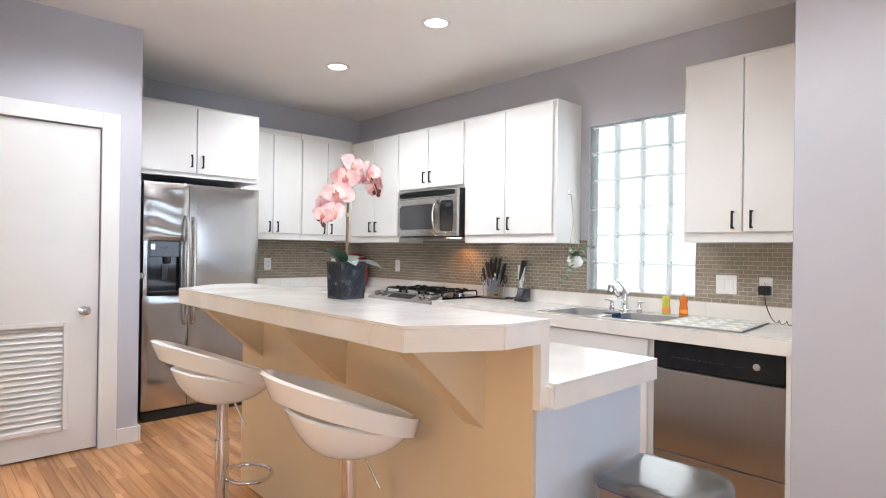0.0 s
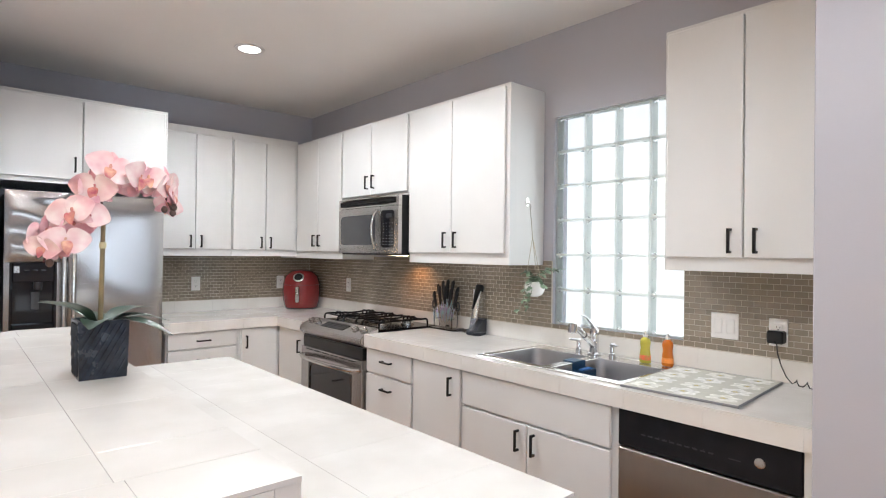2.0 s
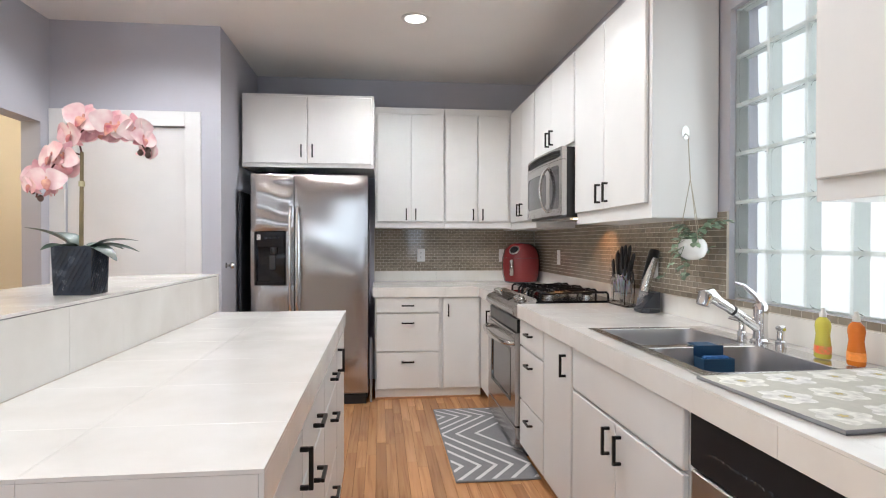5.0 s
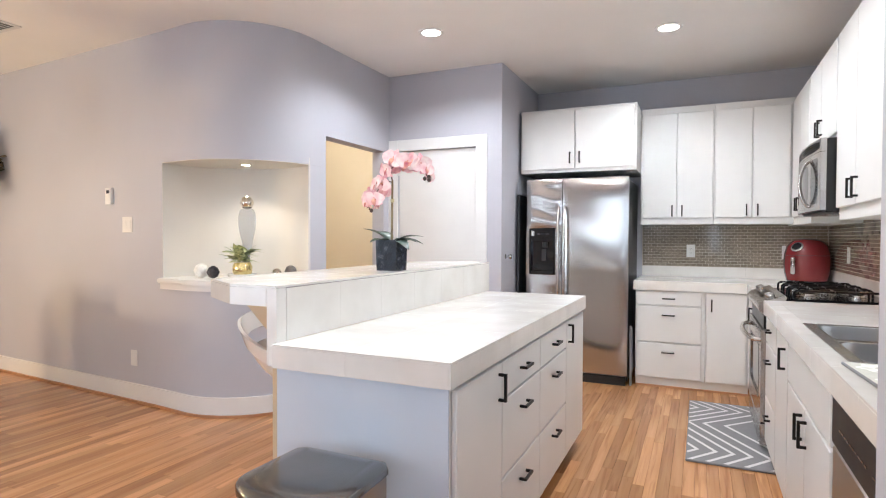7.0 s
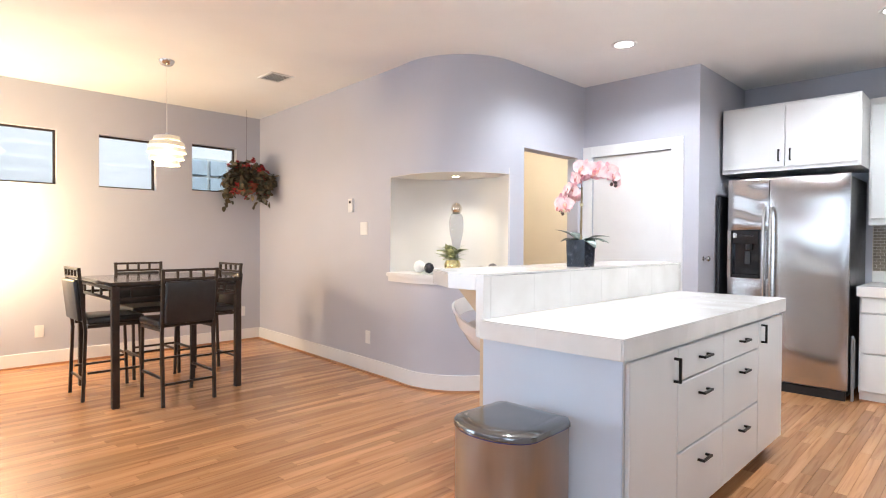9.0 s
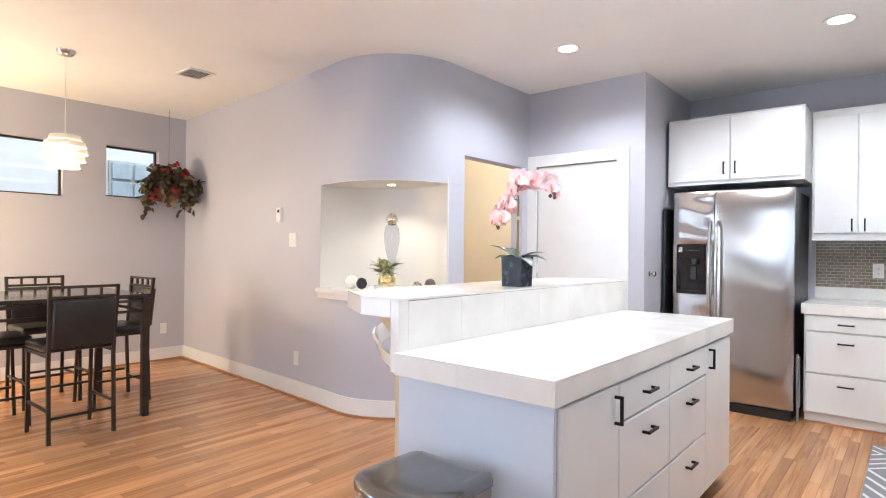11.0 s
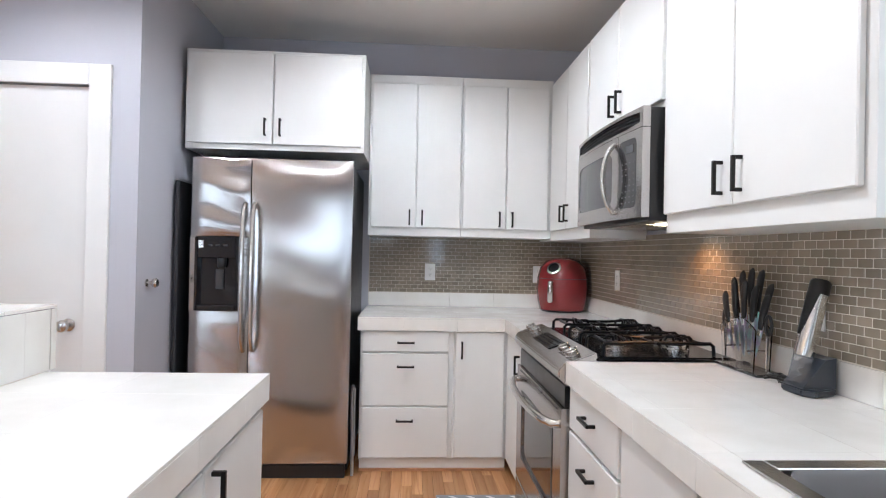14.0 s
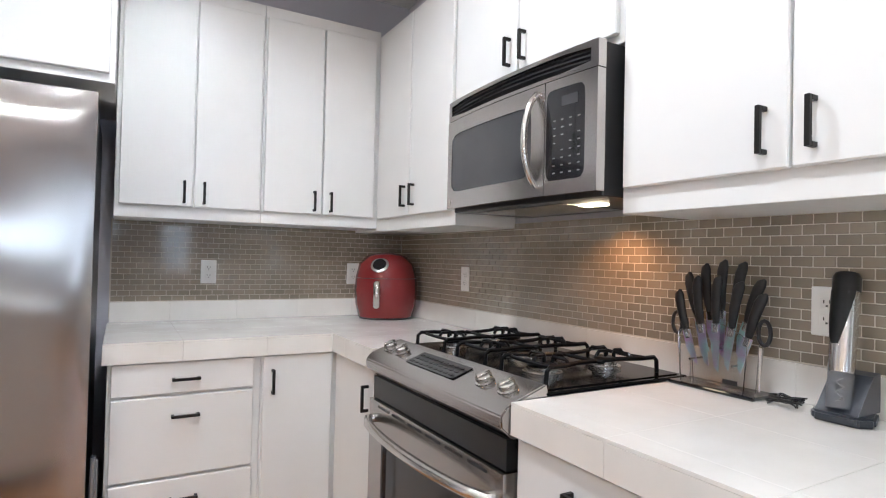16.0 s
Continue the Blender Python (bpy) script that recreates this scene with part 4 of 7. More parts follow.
def microwave():
    y0, y1, z0, z1, x = 3.532, 4.296, 1.385, 1.795, 3.645
    m = thing("microwave", (3.84, (y0 + y1) / 2, z0), "stainless steel over-the-range microwave, its work light lit", "microwave")
    part("body", bx(x + 0.03, 4.028, y0 + 0.004, y1 - 0.004, z0, z1 - 0.001, bevel=0.003), BLACKP, m, "black metal case")
    zt = 1.722
    ym, hw, bow = (y0 + y1) / 2, (y1 - y0) / 2, 0.022
    g = frame_ring(bmesh.new(), x + 0.002, x + 0.0295, (y0, y1, zt, z1), (y0 + 0.024, y1 - 0.024, zt + 0.011, z1 - 0.012))
    gr = part("vent_grille", bowed(g, ym, hw, bow), STEEL, m, "steel top vent frame")
    sl = mesh_of("slat", bowed(bx(-0.010, 0.010, -0.358, 0.358, -0.004, 0.004), 0, hw, bow), BLACKP)
    for k in range(4):
        ob = new("slat", sl)
        ob.parent = gr
        ob.location, ob.rotation_euler = (x + 0.018, ym, zt + 0.018 + 0.0125 * k), (0, radians(30), 0)
    # door, with a window, and a control column at the south end
    ys = 3.722
    wy0, wy1, wz0, wz1 = 3.778, 4.262, 1.455, 1.668
    d = part("door", bowed(frame_ring(bmesh.new(), x, x + 0.029, (ys, y1, z0 + 0.012, zt - 0.003), (wy0, wy1, wz0, wz1)), ym, hw, bow), STEEL, m, "steel door", 30)
    part("window", bowed(bx(x + 0.003, x + 0.010, wy0 - 0.008, wy1 + 0.008, wz0 - 0.008, wz1 + 0.008), ym, hw, bow), SMOKE, d, "smoked round-cornered window", 30)
    h = bmesh.new()
    xh = x - 0.0165
    pts = [(xh + 0.004, 3.752, 1.428)]
    for k in range(13):
        s = -1 + k / 6
        pts.append((xh - 0.008 - 0.042 * (1 - s * s) ** 0.75, 3.752, 1.56 + 0.132 * s))
    pts.append((xh + 0.004, 3.752, 1.692))
    tube(h, pts, 0.0125, 14, flat=0.75)
    part("handle", h, SATIN, d, "bowed steel handle", 60)
    c = part("control_column", bowed(frame_ring(bmesh.new(), x, x + 0.029, (y0, ys - 0.003, z0 + 0.012, zt - 0.003), (y0 + 0.040, ys - 0.008, 1.436, 1.692)), ym, hw, bow), STEEL, m, "steel control column", 30)
    pn = part("keypad", bowed(bx(x + 0.0005, x + 0.006, y0 + 0.034, ys - 0.005, 1.430, 1.698), ym, hw, bow), BLACKG, c, "glossy black keypad", 30)
    part("display", bowed(bx(x - 0.0008, x + 0.0002, y0 + 0.065, 3.655, 1.640, 1.668), ym, hw, bow), SMOKE, pn, "grey display")
    ks = bmesh.new()
    for i in range(4):
        for j in range(8):
            if (i + j) % 7 != 6:
                box(ks, x - 0.0006, x + 0.0002, y0 + 0.055 + 0.030 * i, y0 + 0.064 + 0.030 * i, 1.455 + 0.021 * j, 1.4585 + 0.021 * j)
    bowed(ks, ym, hw, bow)
    tagged(part("keys", ks, KEYGREY, pn, "pale printed keys"), kind="stuff")
    part("badge", shape(lathe, [(0.007, 0), (0.007, 0.002)], at=(0, 0, 0), sides=14), SATIN, m, "round badge").matrix_parent_inverse = Matrix.Translation(-WORLD_AT[m.name]) @ pose(x - 0.0036, 4.27, 1.425, 0, -90, 0)
    part("lamp_lens", bx(3.79, 3.835, 3.668, 3.748, z0 - 0.006, z0 - 0.0005), GLOWW, m, "lit work light")
    part("filter", bx(3.72, 3.98, 3.75, 4.20, z0 - 0.003, z0 - 0.0005), SATIN, m, "grease filter")


microwave()


def dishwasher():
    y0, y1 = 1.090, 1.728
    d = thing("dishwasher", (3.7, 1.4, 0.0), "stainless steel dishwasher with a black control strip", "dishwasher")
    part("tub", bx(3.44, 4.0, y0 + 0.01, y1 - 0.01, 0.0, 0.812), BLACKP, d, "dark tub")
    part("panel", bx(3.392, 3.439, y0, y1, 0.662, 0.812, bevel=0.005), mat("satin_black_strip", (0.012, 0.012, 0.014), 0.42, var=0.2, scale=12, bump=0.02, ior=1.25), d, "glossy black control strip")
    dr = bmesh.new()
    box(dr, 3.395, 3.439, y0, y1, 0.215, 0.655, bevel=0.004)
    part("door", dr, STEELV, d, "brushed steel door")
    part("kick_panel", bx(3.40, 3.439, y0, y1, 0.03, 0.208, bevel=0.003), STEELV, d, "brushed steel lower panel")
    kb = bmesh.new()
    for k in range(10):
        box(kb, 3.3905, 3.3917, 1.36 + 0.028 * k, 1.378 + 0.028 * k, 0.722, 0.728)
    box(kb, 3.3905, 3.3917, 1.27, 1.31, 0.722, 0.726)
    tagged(part("keys", kb, SMOKE, d, "faint printed keys"), kind="stuff")
    k = shape(lathe, [(0.017, 0), (0.017, 0.003), (0.013, 0.004)], sides=20)
    bmesh.ops.transform(k, matrix=pose(3.3915, 1.212, 0.735, 0, -90, 0), verts=k.verts)
    part("badge", k, SATIN, d, "round steel badge", 40)


dishwasher()


# ---- sink and what stands round it ----
SINKST = mat("satin_sink_steel", (0.40, 0.40, 0.41), 0.40, 1.0, var=0.05, scale=8, bump=0.02)


def sink():
    s = thing("sink", (3.69, 2.15, 0.70), "stainless steel double-bowl sink", "sink")
    x0, x1, y0, y1 = 3.435, 3.945, 1.728, 2.565
    z = CT + 0.0065
    bowls = [(3.475, 3.855, 2.175, 2.525, 0.72), (3.475, 3.855, 1.770, 2.125, 0.73)]
    rim = bmesh.new()
    z0 = CT + 0.0008
    box(rim, x0, 3.476, y0, y1, z0, z, bevel=0.0022)
    box(rim, 3.854, x1, y0, y1, z0, z, bevel=0.0022)
    box(rim, 3.4762, 3.8538, y0, 1.771, z0, z, bevel=0.0022)
    box(rim, 3.4762, 3.8538, 2.124, 2.176, z0, z, bevel=0.0022)
    box(rim, 3.4762, 3.8538, 2.524, y1, z0, z, bevel=0.0022)
    part("rim", rim, SATIN, s, "steel rim")
    for a0, a1, b0, b1, lo in bowls:
        bm = bmesh.new()
        prof = [(0.0, z - 0.002), (0.004, z - 0.02), (0.010, lo + 0.06), (0.022, lo + 0.02), (0.055, lo)]
        rings = []
        for inset, h in prof:
            ring, r = [], 0.055
            cx0, cx1, cy0, cy1 = a0 + inset, a1 - inset, b0 + inset, b1 - inset
            for (cx, cy, st) in ((cx1 - r, cy1 - r, 0), (cx0 + r, cy1 - r, 90), (cx0 + r, cy0 + r, 180), (cx1 - r, cy0 + r, 270)):
                for q in range(6):
                    an = radians(st + q * 18)
                    ring.append(bm.verts.new((cx + r * math.cos(an), cy + r * math.sin(an), h)))
            rings.append(ring)
        for r0, r1 in zip(rings, rings[1:]):
            for k in range(24):
                bm.faces.new((r0[k], r1[k], r1[(k + 1) % 24], r0[(k + 1) % 24]))
        bm.faces.new(rings[-1])
        bmesh.ops.recalc_face_normals(bm, faces=bm.faces)
        bmesh.ops.solidify(bm, geom=bm.faces[:], thickness=0.0015)
        b = part("bowl", bm, SINKST, s, "deep steel bowl", 40)
        part("drain", shape(lathe, [(0.04, 0), (0.04, 0.004), (0.03, 0.005)], at=((a0 + a1) / 2, (b0 + b1) / 2, lo + 0.002), sides=20), CHROME, b, "", 40)


sink()


def faucet():
    f = thing("faucet", (3.905, 2.175, 0.89), "chrome pull-out kitchen faucet with a lever handle", "faucet")
    zb = CT + 0.007
    fx, fy = 3.922, 2.195
    part("body", shape(lathe, [(0.034, 0), (0.034, 0.006), (0.025, 0.012), (0.022, 0.06), (0.024, 0.10), (0.023, 0.125), (0.014, 0.14)], at=(fx, fy, zb), sides=24), CHROME, f, "", 50)
    sp = bmesh.new()
    tube(sp, [(fx - 0.008, fy, zb + 0.045), (3.86, 2.188, zb + 0.082), (3.79, 2.178, zb + 0.122), (3.74, 2.170, zb + 0.150)], [0.017, 0.016, 0.0155, 0.017], 16)
    part("spout", sp, CHROME, f, "slanting chrome spout", 60)
    hd = bmesh.new()
    tube(hd, [(3.742, 2.1705, zb + 0.150), (3.715, 2.166, zb + 0.168), (3.698, 2.164, zb + 0.165), (3.686, 2.162, zb + 0.134)], [0.018, 0.025, 0.027, 0.021], 16)
    part("spray_head", hd, CHROME, f, "", 60)
    part("ring", shape(tube, [(3.812, 2.1812, zb + 0.110), (3.804, 2.180, zb + 0.1145)], 0.0172, 16), BLACKP, f)
    lv = bmesh.new()
    tube(lv, [(fx, fy, zb + 0.132), (fx - 0.018, fy + 0.008, zb + 0.162), (fx - 0.052, fy + 0.018, zb + 0.196), (fx - 0.082, fy + 0.024, zb + 0.206)], [0.017, 0.013, 0.009, 0.005], 12, flat=0.7)
    part("lever", lv, CHROME, f, "curved chrome lever", 60)


faucet()


def soap_pump(x, y, way):
    zb = CT + 0.007
    s = thing("soap_dispenser", (x, y, zb), "small chrome soap dispenser on the sink rim", "soap dispenser", "soap dispensers at the sink")
    part("collar", shape(lathe, [(0.017, 0), (0.017, 0.02), (0.012, 0.024), (0.012, 0.05), (0.010, 0.056)], at=(x, y, zb), sides=18), CHROME, s, "", 50)
    part("nozzle", shape(tube, [(x + 0.01, y, zb + 0.062), (x - 0.01, y, zb + 0.064), (x - 0.022, y + 0.045 * way, zb + 0.066)], [0.010, 0.008, 0.005], 10), CHROME, s, "", 50)


soap_pump(3.915, 2.285, 1)
soap_pump(3.915, 2.085, -1)


def dish_bottle(x, y, tint, label, cap):
    b = thing("dish_soap_bottle", (x, y, CT), label, "bottle", "dish soap bottles")
    z = CT + 0.0095
    body = shape(lathe, [(0.022, 0), (0.0245, 0.006), (0.023, 0.042), (0.0195, 0.07), (0.023, 0.095), (0.0205, 0.11), (0.010, 0.122)], at=(x, y, z), sides=22, sy=1.15, sx=0.75)
    part("body", body, tint, b, "", 50)
    part("cap", shape(lathe, [(0.010, 0), (0.010, 0.012), (0.006, 0.017), (0.005, 0.028)], at=(x, y, z + 0.1225), sides=16), cap, b, "", 50)
    part("label", shape(lathe, [(0.0250, 0), (0.0240, 0.024)], at=(x, y, z + 0.014), sides=22, sy=1.15, sx=0.75), LABELS[tint.name], b, "printed paper label", 50)


YELLOW = mat("yellow_soap", (0.78, 0.70, 0.12), 0.12, var=0.04, bump=0, clear=0.35)
ORANGE = mat("orange_soap", (0.80, 0.22, 0.03), 0.12, var=0.04, bump=0, clear=0.3)
LABELS = {"yellow_soap": mat("label_yellow_green", (0.72, 0.74, 0.15), 0.4, var=0.5, scale=70, col2=(0.65, 0.10, 0.05), bump=0), "orange_soap": mat("label_orange", (0.80, 0.28, 0.05), 0.4, var=0.2, scale=60, bump=0)}
dish_bottle(3.912, 1.905, YELLOW, "clear bottle of yellow dish soap beside the sink", PLASTIC)
dish_bottle(3.925, 1.80, ORANGE, "clear bottle of orange dish soap beside the sink", PLASTIC)


def sponge_holder():
    s = thing("sponge_holder", (3.68, 2.13, 0.80), "blue silicone sponge holder hung over the sink divider", "sponge holder")
    blue = mat("blue_silicone", (0.012, 0.055, 0.12), 0.45, var=0.1, bump=0.05)
    bm = bx(3.63, 3.735, 2.176 - 0.058, 2.176 - 0.055, 0.79, CT + 0.012, bevel=0.001)
    box(bm, 3.63, 3.735, 2.060, 2.1175, 0.785, 0.789, bevel=0.001)
    box(bm, 3.63, 3.735, 2.057, 2.0598, 0.785, 0.862, bevel=0.001)
    box(bm, 3.63, 3.6325, 2.060, 2.1175, 0.7895, 0.862)
    box(bm, 3.7325, 3.735, 2.060, 2.1175, 0.7895, 0.862)
    part("pocket", bm, blue, s)
    part("strap", bx(3.645, 3.72, 2.1185, 2.185, CT + 0.0082, CT + 0.012, bevel=0.001), blue, s)
    sp = thing("sponge", (3.68, 2.088, 0.79), "blue kitchen sponge standing in its holder", "sponge")
    part("foam", bx(3.640, 3.725, 2.066, 2.094, 0.79, 0.868, bevel=0.005), mat("blue_sponge", (0.02, 0.09, 0.26), 0.9, var=0.2, scale=60, bump=0.6, bscale=200), sp)


sponge_holder()


HEART = mat("print_ochre", (0.62, 0.52, 0.25), 0.9, bump=0.2, var=0.2, scale=50)


def drying_mat():
    m = thing("drying_mat", (3.70, 1.54, CT), "grey-beige dish drying mat printed with cream medallions", "mat")
    turn = Matrix.Translation((3.70, 1.535, CT)) @ pose(0, 0, 0, 0, 0, 4)
    bm = bx(-0.27, 0.27, -0.215, 0.215, 0.0008, 0.010, bevel=0.003)
    bmesh.ops.transform(bm, matrix=turn, verts=bm.verts)
    part("pad", bm, mat("drying_cloth", (0.62, 0.61, 0.54), 0.9, var=0.05, scale=40, bump=0.4, bscale=260), m)
    bm = bmesh.new()
    ring = [(-0.27, -0.215), (0.27, -0.215), (0.27, 0.215), (-0.27, 0.215)]
    tube(bm, [(x, y, 0.0052) for x, y in ring], 0.0047, 8, closed=True)
    bmesh.ops.transform(bm, matrix=turn, verts=bm.verts)
    part("binding", bm, mat("grey_binding", (0.24, 0.24, 0.25), 0.9, bump=0.2), m, "grey fabric binding")
    cols = [mat("print_yellow", (0.84, 0.83, 0.77), 0.9, bump=0.2, var=0.2, scale=50), mat("print_grey", (0.84, 0.83, 0.79), 0.9, bump=0.2, var=0.2, scale=50)]
    for i in range(4):
        for j in range(3):
            bm = bmesh.new()
            cx, cy = -0.20 + 0.133 * i, -0.143 + 0.143 * j
            loops = []
            for r, wave in ((0.017, 0.0), (0.028, 0.003), (0.054, 0.007)):
                loops.append([bm.verts.new((cx + (r + wave * math.cos(q * math.pi / 6)) * math.cos(q * math.pi / 36), cy + (r + wave * math.cos(q * math.pi / 6)) * math.sin(q * math.pi / 36), 0.0106)) for q in range(72)])
            for a, b in zip(loops, loops[1:]):
                for q in range(72):
                    bm.faces.new((a[q], b[q], b[(q + 1) % 72], a[(q + 1) % 72]))
            bmesh.ops.transform(bm, matrix=turn, verts=bm.verts)
            med = part("medallion", bm, cols[(i + j) % 2], m, "printed flower medallion")
            bm = bmesh.new()
            bm.faces.new([bm.verts.new((cx + (0.009 + 0.003 * math.cos(q * math.pi / 3)) * math.cos(q * math.pi / 15), cy + (0.009 + 0.003 * math.cos(q * math.pi / 3)) * math.sin(q * math.pi / 15), 0.0108)) for q in range(30)])
            bmesh.ops.transform(bm, matrix=turn, verts=bm.verts)
            part("heart", bm, HEART, med, "ochre flower centre")


drying_mat()


# ---- wall plates ----
def plate(face, at, kind, label):
    """An outlet or switch plate; at: its centre on the wall."""
    p = thing("wall_outlet" if "outlet" in kind else "light_switch", at, label, "outlet" if "outlet" in kind else "switch", "white wall plates")
    wide = {"outlet": 0.072, "switch": 0.072, "double_switch": 0.120}[kind]
    put = pose(*at, 0, 0, {"-x": -90, "-y": 0}[face])

    def add(name, bm, material, parent=p):
        bmesh.ops.transform(bm, matrix=put, verts=bm.verts)
        return part(name, bm, material, parent)

    pl = add("plate", bx(-wide / 2, wide / 2, -0.0055, -0.0004, -0.058, 0.058, bevel=0.002), PLASTIC)
    if kind == "outlet":
        for z in (-0.020, 0.020):
            s = add("socket", bx(-0.016, 0.016, -0.0078, -0.0057, z - 0.013, z + 0.013, bevel=0.0009), PLASTIC)
            for x in (-0.0065, 0.0065):
                add("slot", bx(x - 0.0011, x + 0.0011, -0.0086, -0.0079, z - 0.001, z + 0.007), BLACKP, s)
            add("slot", bx(-0.0022, 0.0022, -0.0086, -0.0079, z - 0.009, z - 0.005), BLACKP, s)
    else:
        for x in ([0] if kind == "switch" else [-0.026, 0.026]):
            add("rocker", bx(x - 0.0165, x + 0.0165, -0.0092, -0.0057, -0.033, 0.033, bevel=0.0015), PLASTIC)
    return p


PX = 4.0284
plate("-x", (PX, 1.586, 1.093), "double_switch", "white double rocker switch on the tiled wall")
plate("-x", (PX, 1.368, 1.088), "outlet", "white wall outlet with a charger plugged in")
plate("-x", (PX, 3.165, 1.108), "outlet", "white wall outlet behind the electric opener")
plate("-x", (PX, 4.762, 1.117), "outlet", "white wall outlet near the corner")
plate("-y", (2.968, 5.478, 1.121), "outlet", "white wall outlet on the tiled wall beside the refrigerator")
plate("-y", (3.725, 5.478, 1.117), "outlet", "white wall outlet behind the air fryer")


def charger():
    c = thing("charger", (4.0, 1.368, 1.06), "black plug-in charger with a coiled cord", "charger")
    part("plug", bx(3.975, 4.0195, 1.335, 1.398, 1.045, 1.098, bevel=0.006), BLACKP, c)
    pts = [(3.995, 1.365, 1.044), (3.993, 1.36, 1.0), (3.99, 1.345, 0.955), (3.985, 1.325, 0.915), (3.975, 1.30, 0.893)]
    for k in range(26):
        s = k / 25
        pts.append((3.965 - 0.05 * s + 0.020 * math.cos(k * 1.25), 1.29 - 0.20 * s, 0.889 + 0.012 * (1 + math.sin(k * 1.25))))
    part("cord", shape(tube, pts, 0.0024, 6), BLACKP, c, "", 60)


charger()


# ---- counter things near the range ----
def air_fryer():
    a = thing("air_fryer", (3.872, 5.29, CT), "dark red egg-shaped air fryer with a silver dial", "air fryer")
    c = (3.850, 5.295, CT + 0.001)
    part("body", shape(lathe, [(0.125, 0), (0.148, 0.01), (0.164, 0.075), (0.170, 0.15), (0.165, 0.225), (0.148, 0.29), (0.11, 0.333), (0.058, 0.35), (0.02, 0.352)], at=c, sides=40), RED, a, "", 50)
    part("base", shape(lathe, [(0.138, 0), (0.149, 0.009)], at=(c[0], c[1], CT + 0.0005), sides=40), BLACKP, a, "", 50)
    turn = pose(c[0], c[1], c[2], 0, 0, -38)

    def add(name, bm, material, label="", parent=a):
        bmesh.ops.transform(bm, matrix=turn, verts=bm.verts)
        return part(name, bm, material, parent, label, 50)

    ringm = shape(lathe, [(0.047, 0), (0.048, 0.008), (0.040, 0.013)], sides=30)
    bmesh.ops.transform(ringm, matrix=pose(0, -0.138, 0.282, 52, 0, 0), verts=ringm.verts)
    d = add("dial_ring", ringm, SATIN, "silver dial ring")
    face = shape(lathe, [(0.036, 0), (0.034, 0.004)], sides=30)
    bmesh.ops.transform(face, matrix=pose(0, -0.148, 0.290, 52, 0, 0), verts=face.verts)
    add("dial", face, BLACKG, "black dial face", d)
    h = bx(-0.016, 0.016, -0.210, -0.172, 0.065, 0.205, bevel=0.008)
    add("handle", h, SATIN, "silver basket handle")
    seam = shape(lathe, [(0.1675, 0.0), (0.1675, 0.003)], at=(0, 0, 0.215), sides=40)
    add("seam", seam, BLACKP)


air_fryer()


MATTBLACK = mat("matt_black_grip", (0.010, 0.010, 0.011), 0.5, var=0.2, scale=20, bump=0.1, bscale=200)


